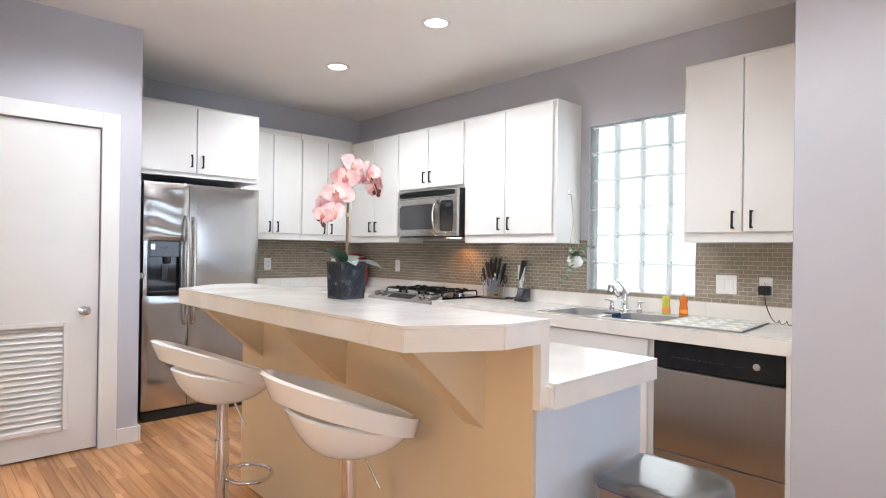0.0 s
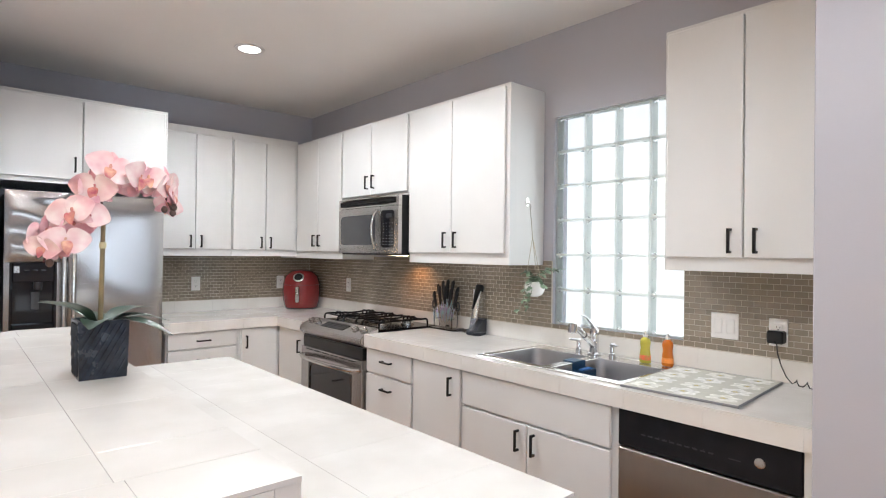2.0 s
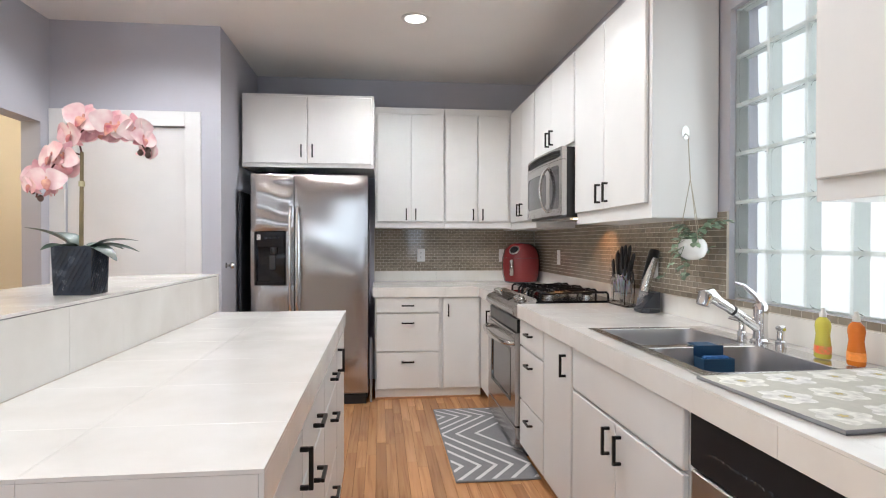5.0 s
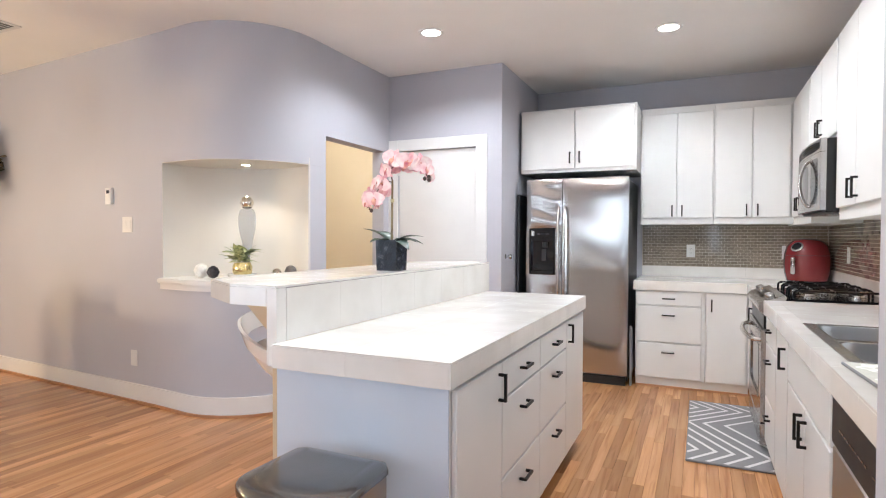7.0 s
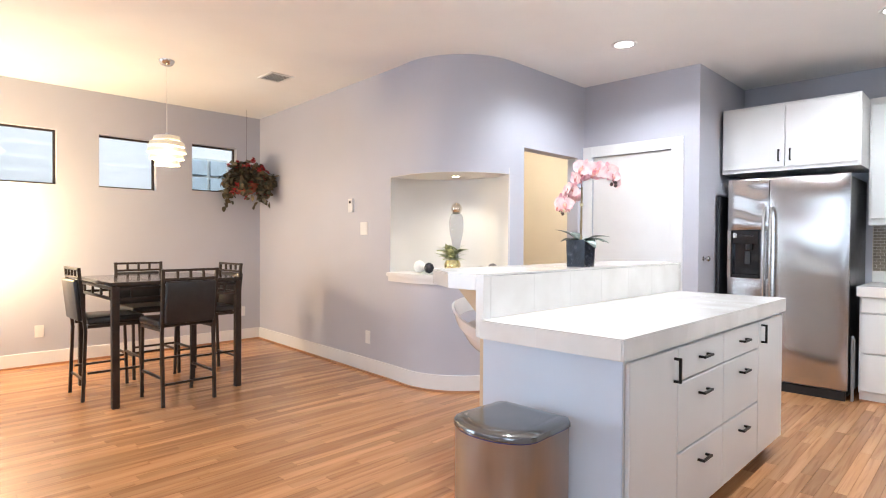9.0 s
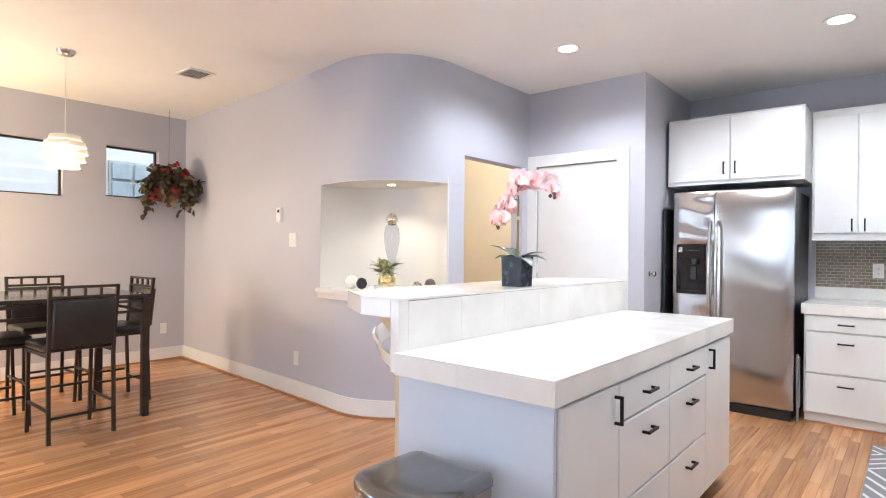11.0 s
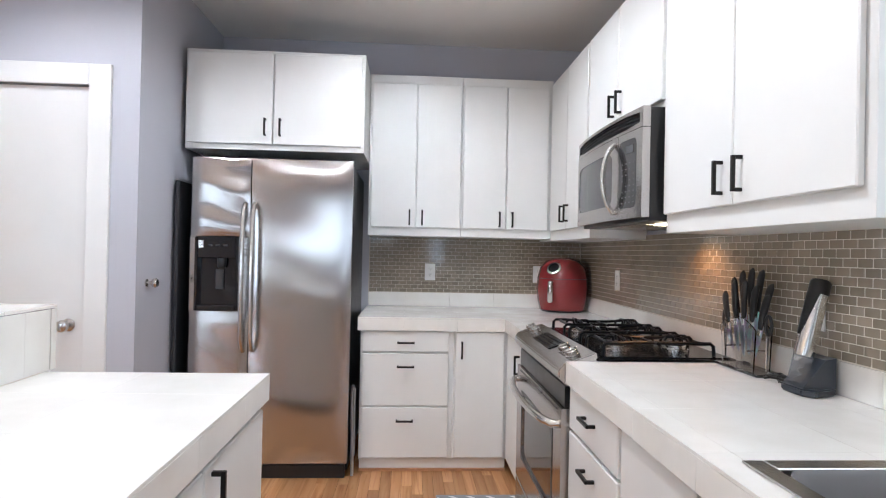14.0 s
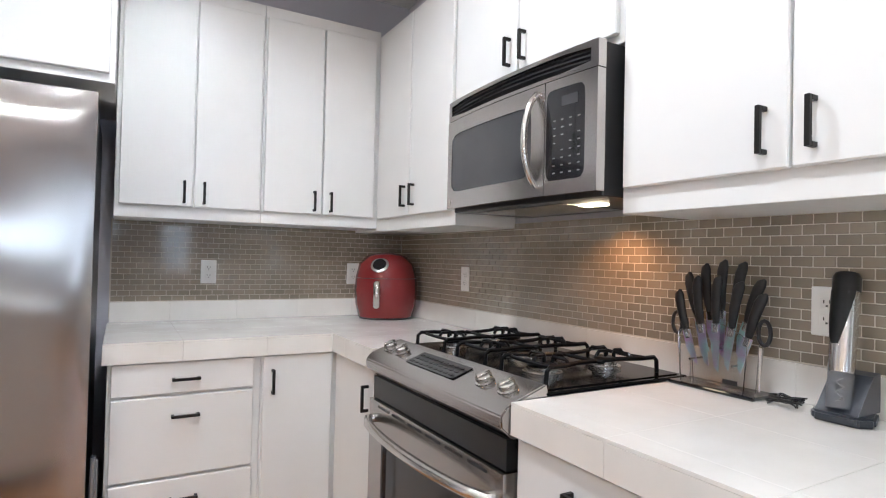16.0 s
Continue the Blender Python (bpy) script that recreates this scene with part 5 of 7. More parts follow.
def knife_block():
    k = thing("knife_block", (3.955, 3.39, CT), "clear acrylic knife stand fanned with black-handled knives", "knife block")
    by0, by1 = 3.272, 3.516
    part("base", bx(3.912, 4.016, by0, by1, CT + 0.0008, CT + 0.010, bevel=0.003), BLACKG, k, "black base plate")
    cy = (by0 + by1) / 2
    for x in (3.925, 3.978):
        o = [(cy - 0.088, CT + 0.011), (cy + 0.088, CT + 0.011), (cy + 0.098, CT + 0.145)]
        for q in range(1, 9):
            s = 1 - q / 4.5
            o.append((cy + 0.098 * s, CT + 0.145 + 0.035 * (1 - s * s)))
        o.append((cy - 0.098, CT + 0.145))
        part("panel", shape(slab, o, "x", x - 0.0025, x + 0.0025), ACRYLIC, k, "clear acrylic side")
    blade = mat("iridescent_steel", (0.70, 0.45, 0.78), 0.3, 1.0, var=0.1, scale=22, bump=0.0, col2=(0.50, 0.85, 0.80))
    for row, (count, span, lift, x) in enumerate(((5, 0.070, 0.034, 3.968), (5, 0.088, 0.0, 3.945))):
        for i in range(count):
            s = -1 + 2 * i / (count - 1)
            m = Matrix.Translation((x, cy + span * s, CT + 0.150 + lift + 0.026 * (1 - s * s))) @ Matrix.Rotation(radians(-17 * s), 4, "X")
            L = 0.098 + 0.014 * (1 - s * s) + (0.008 if row == 0 else 0.0) + 0.008 * ((i * 7 + row) % 3 == 1)
            bm = bmesh.new()
            tube(bm, [(0, 0, 0.0), (0, 0.001, 0.018), (0, 0.002, L * 0.45), (0, -0.001, L * 0.85), (0, -0.005, L), (0, -0.011, L + 0.012)], [0.009, 0.0115, 0.0130, 0.0145, 0.0130, 0.004], 12)
            bmesh.ops.scale(bm, verts=bm.verts, vec=(0.62, 1, 1))
            bmesh.ops.transform(bm, matrix=m, verts=bm.verts)
            h = part("knife_handle", bm, MATTBLACK, k, "matt black knife handle", 60)
            part("bolster", shape(box, -0.0035, 0.0035, -0.0075, 0.0075, -0.024, -0.0005, bevel=0.001), SATIN, h, "steel bolster").matrix_basis = m
            reach = 0.085 + 0.03 * (1 - abs(s))
            bm = shape(slab, [(-0.012, -0.002), (0.012, -0.002), (0.013, -reach * 0.55), (0.003, -reach), (-0.009, -reach - 0.012)], "x", -0.0009, 0.0009)
            bmesh.ops.transform(bm, matrix=m, verts=bm.verts)
            part("blade", bm, blade, h, "iridescent coated blade")
    for y, s in ((by1 - 0.006, 1), (by0 + 0.006, -1)):
        bm = bmesh.new()
        ring = [(3.952 + 0.004 * s, y + 0.015 * math.cos(q * math.pi / 8) + 0.010 * s, CT + 0.165 + 0.030 * math.sin(q * math.pi / 8)) for q in range(16)]
        tube(bm, ring, 0.0052, 8, closed=True)
        sc = part("scissor_handle", bm, BLACKP, k, "black scissor loop", 60)
        part("scissor_blade", shape(tube, [(3.952, y, CT + 0.128), (3.952, y - 0.004 * s, CT + 0.02)], [0.006, 0.002], 6), SATIN, sc)
    part("badge_bar", bx(3.9215, 3.9222, cy - 0.075, cy - 0.035, CT + 0.028, CT + 0.040), BLACKP, k, "small dark mark")
    for y in (cy - 0.06, cy + 0.06):
        part("bolt", shape(tube, [(3.921, y, CT + 0.075), (3.982, y, CT + 0.075)], 0.003, 8), SATIN, k)


knife_block()


STANDGREY = mat("slate_black_plastic", (0.035, 0.040, 0.050), 0.32, var=0.15, scale=10, bump=0.04)


def opener():
    o = thing("electric_opener", (3.945, 3.080, CT), "steel and black electric corkscrew leaning in its charging stand", "corkscrew")
    bm = bmesh.new()
    prism(bm, [(3.895, 3.045), (3.925, 3.025), (4.0, 3.05), (4.0, 3.145), (3.915, 3.145), (3.895, 3.130)], CT + 0.0008, CT + 0.022)
    bmesh.ops.bevel(bm, geom=bm.edges[:], offset=0.005, segments=2, affect="EDGES")
    st = part("stand", bm, STANDGREY, o, "black charging stand", 40)
    part("cradle", shape(slab, [(3.90, CT + 0.023), (3.995, CT + 0.023), (3.995, CT + 0.105), (3.965, CT + 0.10)], "y", 3.046, 3.128), STANDGREY, st)
    lean = Matrix.Translation((3.912, 3.087, CT + 0.030)) @ Matrix.Rotation(radians(17), 4, "Y") @ Matrix.Rotation(radians(-5), 4, "X")

    def add(name, bm, material, label="", parent=o):
        bmesh.ops.transform(bm, matrix=lean, verts=bm.verts)
        return part(name, bm, material, parent, label, 50)

    add("window", shape(lathe, [(0.0245, 0.0), (0.0245, 0.075)], sides=26), mat("frosted_plastic", (0.62, 0.63, 0.66), 0.12, var=0.03, bump=0, clear=0.85, ior=1.2), "frosted plastic end")
    add("spiral", shape(tube, [(0.006 * math.cos(q), 0.006 * math.sin(q), 0.006 + 0.0035 * q) for q in range(18)], 0.0018, 6), SATIN)
    add("body", shape(lathe, [(0.0245, 0.0755), (0.0255, 0.08), (0.0265, 0.22), (0.027, 0.255)], sides=30), SATIN, "brushed steel barrel")
    add("cap", shape(lathe, [(0.0272, 0.2555), (0.0275, 0.29), (0.024, 0.298)], sides=30), BLACKP, "black cap")
    wedge = bmesh.new()
    rows = []
    for q in range(9):
        z = 0.135 + 0.121 * q / 8
        w = radians(14 + 62 * (q / 8) ** 0.8)
        rows.append([wedge.verts.new((0.0283 * math.cos(radians(168) + w * u / 4), 0.0283 * math.sin(radians(168) + w * u / 4), z)) for u in range(-4, 5)])
    for r0, r1 in zip(rows, rows[1:]):
        for u in range(8):
            wedge.faces.new((r0[u], r0[u + 1], r1[u + 1], r1[u]))
    bmesh.ops.solidify(wedge, geom=wedge.faces[:], thickness=0.002)
    add("switch", wedge, BLACKP, "long black wedge-shaped switch")
    pts = []
    rng = random.Random(8)
    for q in range(60):
        pts.append((3.945 + 0.022 * math.cos(q * 0.9) + rng.uniform(-0.008, 0.008), 3.215 + 0.032 * math.sin(q * 0.83) + rng.uniform(-0.006, 0.006), CT + 0.006 + 0.018 * abs(math.sin(q * 0.37))))
    part("cord", shape(tube, pts, 0.0020, 5), BLACKP, o, "black coiled cord", 60)


opener()


def leaf_mesh(bm, m, length, width, curl=0.25, fold=0.15, n=5):
    """One pointed leaf as a thin curved blade along +x."""
    top = []
    for i in range(n + 1):
        s = i / n
        w = width * math.sin(math.pi * min(1, s * 0.92 + 0.06)) ** 0.8 / 2
        z = -curl * length * s * s
        top.append([m @ Vector((length * s, -w, z + fold * w)), m @ Vector((length * s, 0, z)), m @ Vector((length * s, w, z + fold * w))])
    vs = [[bm.verts.new(p) for p in row] for row in top]
    for a, b in zip(vs, vs[1:]):
        for k in range(2):
            bm.faces.new((a[k], b[k], b[k + 1], a[k + 1]))


def hanging_planter():
    h = thing("hanging_planter", (3.88, 2.56, 1.17), "small white pot with trailing greenery hung on cords from a hook", "hanging plant")
    x, y = 3.882, 2.562
    part("pot", shape(lathe, [(0.022, 0), (0.046, 0.014), (0.058, 0.04), (0.056, 0.066), (0.044, 0.085), (0.040, 0.085), (0.040, 0.074)], at=(x, y, 1.165), sides=28), GLOSSW, h, "round white ceramic pot", 50)
    hk = bmesh.new()
    lathe(hk, [(0.017, 0), (0.017, 0.003)], sides=18, sy=1.7)
    bmesh.ops.transform(hk, matrix=pose(x, 2.6215, 1.70, 90, 0, 0), verts=hk.verts)
    tube(hk, [(x, 2.618, 1.695), (x, 2.600, 1.685), (x, 2.594, 1.670), (x, 2.600, 1.66)], 0.003, 6)
    part("hook", hk, SATIN, h, "stick-on steel hook", 40)
    cd = bmesh.new()
    tube(cd, [(x, 2.598, 1.664), (x, 2.58, 1.50)], 0.0024, 6)
    for k in range(3):
        a = k * 2.1 + 0.4
        tube(cd, [(x, 2.58, 1.50), (x + 0.054 * math.cos(a), y + 0.054 * math.sin(a), 1.235)], 0.0018, 5)
    tagged(part("cord", cd, mat("jute_cord", (0.42, 0.38, 0.30), 0.9, bump=0.4, bscale=300), h, "beige cord"), kind="")
    rng = random.Random(11)
    for g in range(15):
        bm = bmesh.new()
        a0 = g * 0.7 + rng.uniform(-0.3, 0.3)
        reach = rng.uniform(0.06, 0.14)
        if math.sin(a0) > 0.2:
            reach *= 0.45
        drop = rng.uniform(-0.17, 0.07)
        p0 = Vector((x, y, 1.245))
        p1 = Vector((x + reach * math.cos(a0), y + reach * math.sin(a0), 1.255 + drop))
        mid = (p0 + p1) / 2 + Vector((0, 0, 0.035))
        path = [p0, (p0 + mid) / 2 + Vector((0, 0, 0.01)), mid, (mid + p1) / 2, p1]
        tube(bm, path, 0.0013, 5)
        for q in path[1:] * 2:
            rot = Euler((rng.uniform(-0.5, 0.5), rng.uniform(-0.6, 0.5), a0 + rng.uniform(-1.3, 1.3))).to_matrix().to_4x4()
            leaf_mesh(bm, Matrix.Translation(q) @ rot, rng.uniform(0.028, 0.046), rng.uniform(0.020, 0.030))
        part("sprig", bm, FOLIAGE, h, "grey-green leafy sprig", 60)


FOLIAGE = mat("grey_green_leaf", (0.10, 0.16, 0.10), 0.45, var=0.3, scale=30, col2=(0.20, 0.27, 0.18), bump=0.1, rand="island", amount=0.3)
hanging_planter()


def orchid():
    o = thing("orchid", (1.700, 2.182, 1.079), "pink artificial orchid in a square dark glazed pot", "potted orchid")
    cx, cy, zb = 1.700, 2.182, 1.0795
    pot_bm, ridges = prism_pot(cx, cy, zb)
    pot = part("pot", pot_bm, POT, o, "dark blue-black glazed pot", 30)
    for ridge in ridges:
        part("ridge", ridge, POT, pot, "", 60)
    part("soil", bx(cx - 0.046, cx + 0.046, cy - 0.046, cy + 0.046, zb + 0.122, zb + 0.134), mat("moss", (0.10, 0.08, 0.05), 0.95, var=0.4, scale=60, bump=0.8), o)
    rng = random.Random(21)
    for a, L, lift, w in ((2.6, 0.12, 0.9, 0.072), (0.0, 0.13, 0.45, 0.062), (-0.6, 0.14, 0.30, 0.060), (3.5, 0.12, 1.0, 0.075), (-1.9, 0.10, 0.5, 0.064), (1.2, 0.12, 0.5, 0.062), (0.5, 0.12, 0.7, 0.065)):
        bm = bmesh.new()
        leaf_mesh(bm, Matrix.Translation((cx + 0.02 * math.cos(a), cy + 0.02 * math.sin(a), zb + 0.134)) @ Euler((0, -lift, a)).to_matrix().to_4x4(), L, w, 0.55, 0.3, 8)
        part("leaf", bm, ORLEAF, o, "thick dark green leaf", 60)
    part("stem", shape(tube, [(cx, cy, zb + 0.10), (cx + 0.002, cy, zb + 0.25), (cx + 0.004, cy, zb + 0.43)], [0.0065, 0.006, 0.005], 8), STEMC, o, "brown-green stake stem", 60)
    part("clip", shape(lathe, [(0.0085, 0), (0.0085, 0.016)], at=(cx + 0.003, cy, zb + 0.325), sides=12), mat("pale_clip", (0.55, 0.50, 0.30), 0.5), o, "pale plastic clip", 50)
    arch = [(cx + 0.004, cy, zb + 0.425), (cx - 0.010, cy + 0.004, zb + 0.480), (cx + 0.022, cy + 0.010, zb + 0.516), (cx + 0.075, cy + 0.016, zb + 0.526), (cx + 0.125, cy + 0.024, zb + 0.506), (cx + 0.160, cy + 0.032, zb + 0.468), (cx + 0.180, cy + 0.036, zb + 0.430)]
    low = [(cx + 0.004, cy, zb + 0.420), (cx - 0.028, cy - 0.002, zb + 0.430), (cx - 0.062, cy - 0.004, zb + 0.405), (cx - 0.090, cy - 0.005, zb + 0.362), (cx - 0.112, cy - 0.006, zb + 0.330), (cx - 0.122, cy - 0.006, zb + 0.290)]
    part("branch", shape(tube, arch, 0.0026, 7), TWIG, o, "thin red-brown branch", 60)
    part("branch", shape(tube, low, 0.0026, 7), TWIG, o, "thin red-brown branch", 60)
    places = [(arch[1], (-0.6, -0.8), 1.05), (arch[1], (-0.8, 0.6), 1.0), (arch[2], (0.0, -1.0), 1.1), (arch[2], (-0.3, 1.0), 1.05), (arch[3], (0.5, -0.9), 1.1), (arch[3], (0.2, 0.9), 1.0), (arch[4], (0.7, -0.7), 1.0), (arch[4], (-0.2, -0.9), 0.9), (arch[4], (0.7, 0.7), 0.95), (arch[5], (0.8, -0.5), 0.8), (arch[5], (0.4, 0.9), 0.75)]
    places += [(low[1], (-0.2, -1.0), 0.95), (low[2], (-0.6, -0.8), 1.05), (low[2], (0.1, 1.0), 1.0), (low[3], (0.2, -1.0), 1.0), (low[3], (-0.7, 0.6), 0.95), (low[4], (-0.5, -0.9), 0.75), (low[4], (0.5, 0.8), 0.7)]
    for i, (p, d, big) in enumerate(places):
        n = Vector((d[0], d[1], rng.uniform(-0.3, 0.25))).normalized()
        c = Vector(p) + n * 0.020 + Vector((rng.uniform(-0.012, 0.012), 0, rng.uniform(-0.022, 0.020)))
        rot = n.to_track_quat("Z", "Y").to_matrix().to_4x4() @ Matrix.Rotation(radians(rng.uniform(-30, 30)), 4, "Z")
        size = 0.051 * big
        fl = None
        for ang, ln, wd, lift in ((90, 0.95, 0.70, -4), (218, 0.92, 0.66, -4), (322, 0.92, 0.66, -4), (4, 1.08, 1.30, -16), (176, 1.08, 1.30, -16)):
            bm = bmesh.new()
            petal_mesh(bm, Matrix.Translation(c + n * (0.003 if wd > 1 else 0)) @ rot @ Matrix.Rotation(radians(ang + rng.uniform(-7, 7)), 4, "Z") @ Matrix.Rotation(radians(lift + rng.uniform(-9, 9)), 4, "Y"), size * ln, size * wd, rng.uniform(0.12, 0.32))
            if fl is None:
                fl = part("flower", bm, SEPAL, o, "pale pink orchid flower", 60)
            else:
                part("petal", bm, PETAL if wd > 1 else SEPAL, fl, "", 60)
        bm = bmesh.new()
        petal_mesh(bm, Matrix.Translation(c + n * 0.006) @ rot @ Matrix.Rotation(radians(270), 4, "Z") @ Matrix.Rotation(radians(-42), 4, "Y"), size * 0.62, size * 0.5, 0.5)
        lathe(bm, [(0.003, 0), (0.005, 0.006), (0.003, 0.012)], at=tuple(c + n * 0.002), sides=8)
        part("lip", bm, LIP, fl, "deep pink lip", 60)
    for p in ((arch[6][0], arch[6][1], arch[6][2] - 0.012), (arch[5][0] + 0.022, arch[5][1], arch[5][2] - 0.035), (arch[6][0] - 0.022, arch[6][1], arch[6][2] - 0.004), (low[5][0] - 0.010, low[5][1], low[5][2] + 0.010), (low[5][0] + 0.012, low[5][1], low[5][2] - 0.012)):
        part("bud", shape(lathe, [(0.003, 0), (0.0085, 0.006), (0.009, 0.012), (0.004, 0.020)], at=p, sides=10), BUD, o, "dark closed bud", 60)


def petal_mesh(bm, m, length, width, curl):
    """One round petal as a thin cupped sheet along +x with a wavy rim."""
    rows = []
    for i in range(8):
        s = i / 7
        w = width * 0.5 * max(0.02, math.sin(math.pi * min(0.985, 0.05 + 0.95 * s ** 0.72))) ** 0.62
        rows.append([bm.verts.new(m @ Vector((length * s, w * u / 2, -curl * length * s * s + 0.10 * w * (u / 2) ** 2 * 2 + 0.03 * length * s * math.sin(2.4 * u + 5 * s)))) for u in range(-2, 3)])
    for a, b in zip(rows, rows[1:]):
        for k in range(4):
            bm.faces.new((a[k], b[k], b[k + 1], a[k + 1]))


def prism_pot(cx, cy, zb):
    bm = bmesh.new()
    h, w0, w1 = 0.145, 0.052, 0.056
    rings = []
    for s, (w, z) in enumerate(((w0, 0), (w1, h), (w1 - 0.007, h), (w1 - 0.009, h - 0.02))):
        rings.append([bm.verts.new((cx + a * w, cy + b * w, zb + z)) for a, b in ((-1, -1), (1, -1), (1, 1), (-1, 1))])
    for r0, r1 in zip(rings, rings[1:]):
        for k in range(4):
            bm.faces.new((r0[k], r0[(k + 1) % 4], r1[(k + 1) % 4], r1[k]))
    bm.faces.new(rings[0][::-1])
    bm.faces.new(rings[-1])
    # slanting ridges on each side
    ridges = []
    for side in range(4):
        turn = Matrix.Translation((cx, cy, zb)) @ Matrix.Rotation(side * math.pi / 2, 4, "Z")
        for k in range(-3, 9):
            a, b = Vector((-0.050 + 0.014 * k - 0.035, -0.0525, 0.008)), Vector((-0.050 + 0.014 * k + 0.035, -0.0558, 0.137))
            lo, hi = max(0, (-0.048 - a.x) / (b.x - a.x)), min(1, (0.048 - a.x) / (b.x - a.x))
            if hi - lo > 0.1:
                ridges.append(shape(tube, [turn @ a.lerp(b, lo), turn @ a.lerp(b, hi)], 0.0028, 5))
    return bm, ridges


POT = mat("blue_black_glaze", (0.012, 0.015, 0.024), 0.26, var=0.35, scale=24, bump=0.15, bscale=60, col2=(0.022, 0.028, 0.042))
ORLEAF = mat("dark_orchid_leaf", (0.035, 0.065, 0.045), 0.4, var=0.25, scale=20, bump=0.1)
STEMC = mat("brown_green_stem", (0.22, 0.17, 0.09), 0.6, var=0.2, scale=30)
PETAL = mat("pink_petal", (0.83, 0.46, 0.50), 0.55, var=0.05, scale=22, bump=0.12, bscale=120, col2=(0.92, 0.78, 0.74), rand="object", amount=0.08, detail=2)
SEPAL = mat("rose_sepal", (0.78, 0.36, 0.42), 0.55, var=0.06, scale=24, bump=0.12, bscale=120, col2=(0.88, 0.62, 0.61), rand="object", amount=0.10, detail=2)
TWIG = mat("red_brown_twig", (0.13, 0.045, 0.04), 0.6, var=0.2, scale=30)
LIP = mat("deep_pink_lip", (0.62, 0.14, 0.20), 0.5, var=0.2, scale=40, col2=(0.75, 0.45, 0.30))
BUD = mat("dark_bud", (0.10, 0.06, 0.05), 0.5, var=0.3, scale=40)
orchid()


# ---- bar stools ----
def stool():
    """A bar stool at the origin, its seat facing +x."""
    s = thing("bar_stool", (0, 0, 0), "glossy white plastic bar stool on a chrome gas-lift column", "stool", "white bar stools at the island")
    part("base_plate", shape(lathe, [(0.205, 0), (0.205, 0.006), (0.18, 0.014), (0.06, 0.028), (0.034, 0.05)], sides=40), CHROME, s, "round chrome base", 40)
    part("column", shape(tube, [(0, 0, 0.04), (0, 0, 0.46)], 0.030, 24), CHROME, s, "chrome column", 50)
    part("piston", shape(tube, [(0, 0, 0.455), (0, 0, 0.640)], 0.024, 20), CHROME, s, "", 50)
    ring = [(0.03, 0, 0.285)] + [(0.115 + 0.10 * math.cos(a), 0.115 * math.sin(a), 0.285) for a in [radians(q) for q in range(-150, 151, 15)]] + [(0.03, 0.001, 0.286)]
    part("foot_ring", shape(tube, ring, 0.009, 10), CHROME, s, "chrome footrest ring", 60)
    part("lever", shape(tube, [(0.0, -0.02, 0.635), (0.03, -0.05, 0.622), (0.055, -0.105, 0.53)], 0.005, 8), CHROME, s, "height lever", 60)
    bm = bmesh.new()
    n = 40
    rings = []
    for j in range(9):
        f = j / 8
        ring = []
        for k in range(n):
            a = 2 * math.pi * k / n
            c = math.cos(a)
            r = (0.04 + 0.155 * f ** 0.62) * (1.0 + 0.04 * abs(math.sin(a)))
            rim = 0.742 - 0.040 * c
            z = 0.638 + (rim - 0.638) * f ** 1.7
            ring.append(bm.verts.new((r * c * 0.98, r * math.sin(a), z)))
        rings.append(ring)
    for r0, r1 in zip(rings, rings[1:]):
        for k in range(n):
            bm.faces.new((r0[k], r0[(k + 1) % n], r1[(k + 1) % n], r1[k]))
    bm.faces.new(rings[0][::-1])
    bmesh.ops.recalc_face_normals(bm, faces=bm.faces)
    bmesh.ops.solidify(bm, geom=bm.faces[:], thickness=0.012)
    part("seat", bm, GLOSSW, s, "dished white seat", 50)
    bm = bmesh.new()
    cols = []
    for k in range(48):
        a = radians(k * 7.5)
        t = (1 - math.cos(a)) / 2
        hi = 0.720 + 0.185 * t
        lo = hi - 0.055 - 0.020 * t
        r0, r1 = 0.200 + 0.008 * t, 0.212 + 0.026 * t
        cols.append([bm.verts.new(((r0 + (r1 - r0) * q / 4) * math.cos(a) - 0.03 * t, (r0 + (r1 - r0) * q / 4) * math.sin(a) * 1.02, lo + (hi - lo) * q / 4)) for q in range(5)])
    for c0, c1 in zip(cols, cols[1:] + cols[:1]):
        for q in range(4):
            bm.faces.new((c0[q], c1[q], c1[q + 1], c0[q + 1]))
    bmesh.ops.recalc_face_normals(bm, faces=bm.faces)
    bmesh.ops.solidify(bm, geom=bm.faces[:], thickness=0.013)
    part("backrest", bm, GLOSSW, s, "curved white back band", 50)
    return s


st = stool()
copy_thing(st, pose(1.405, 2.66, 0, 0, 0, 0))
st.matrix_basis = pose(1.468, 1.80, 0, 0, 0, -8)


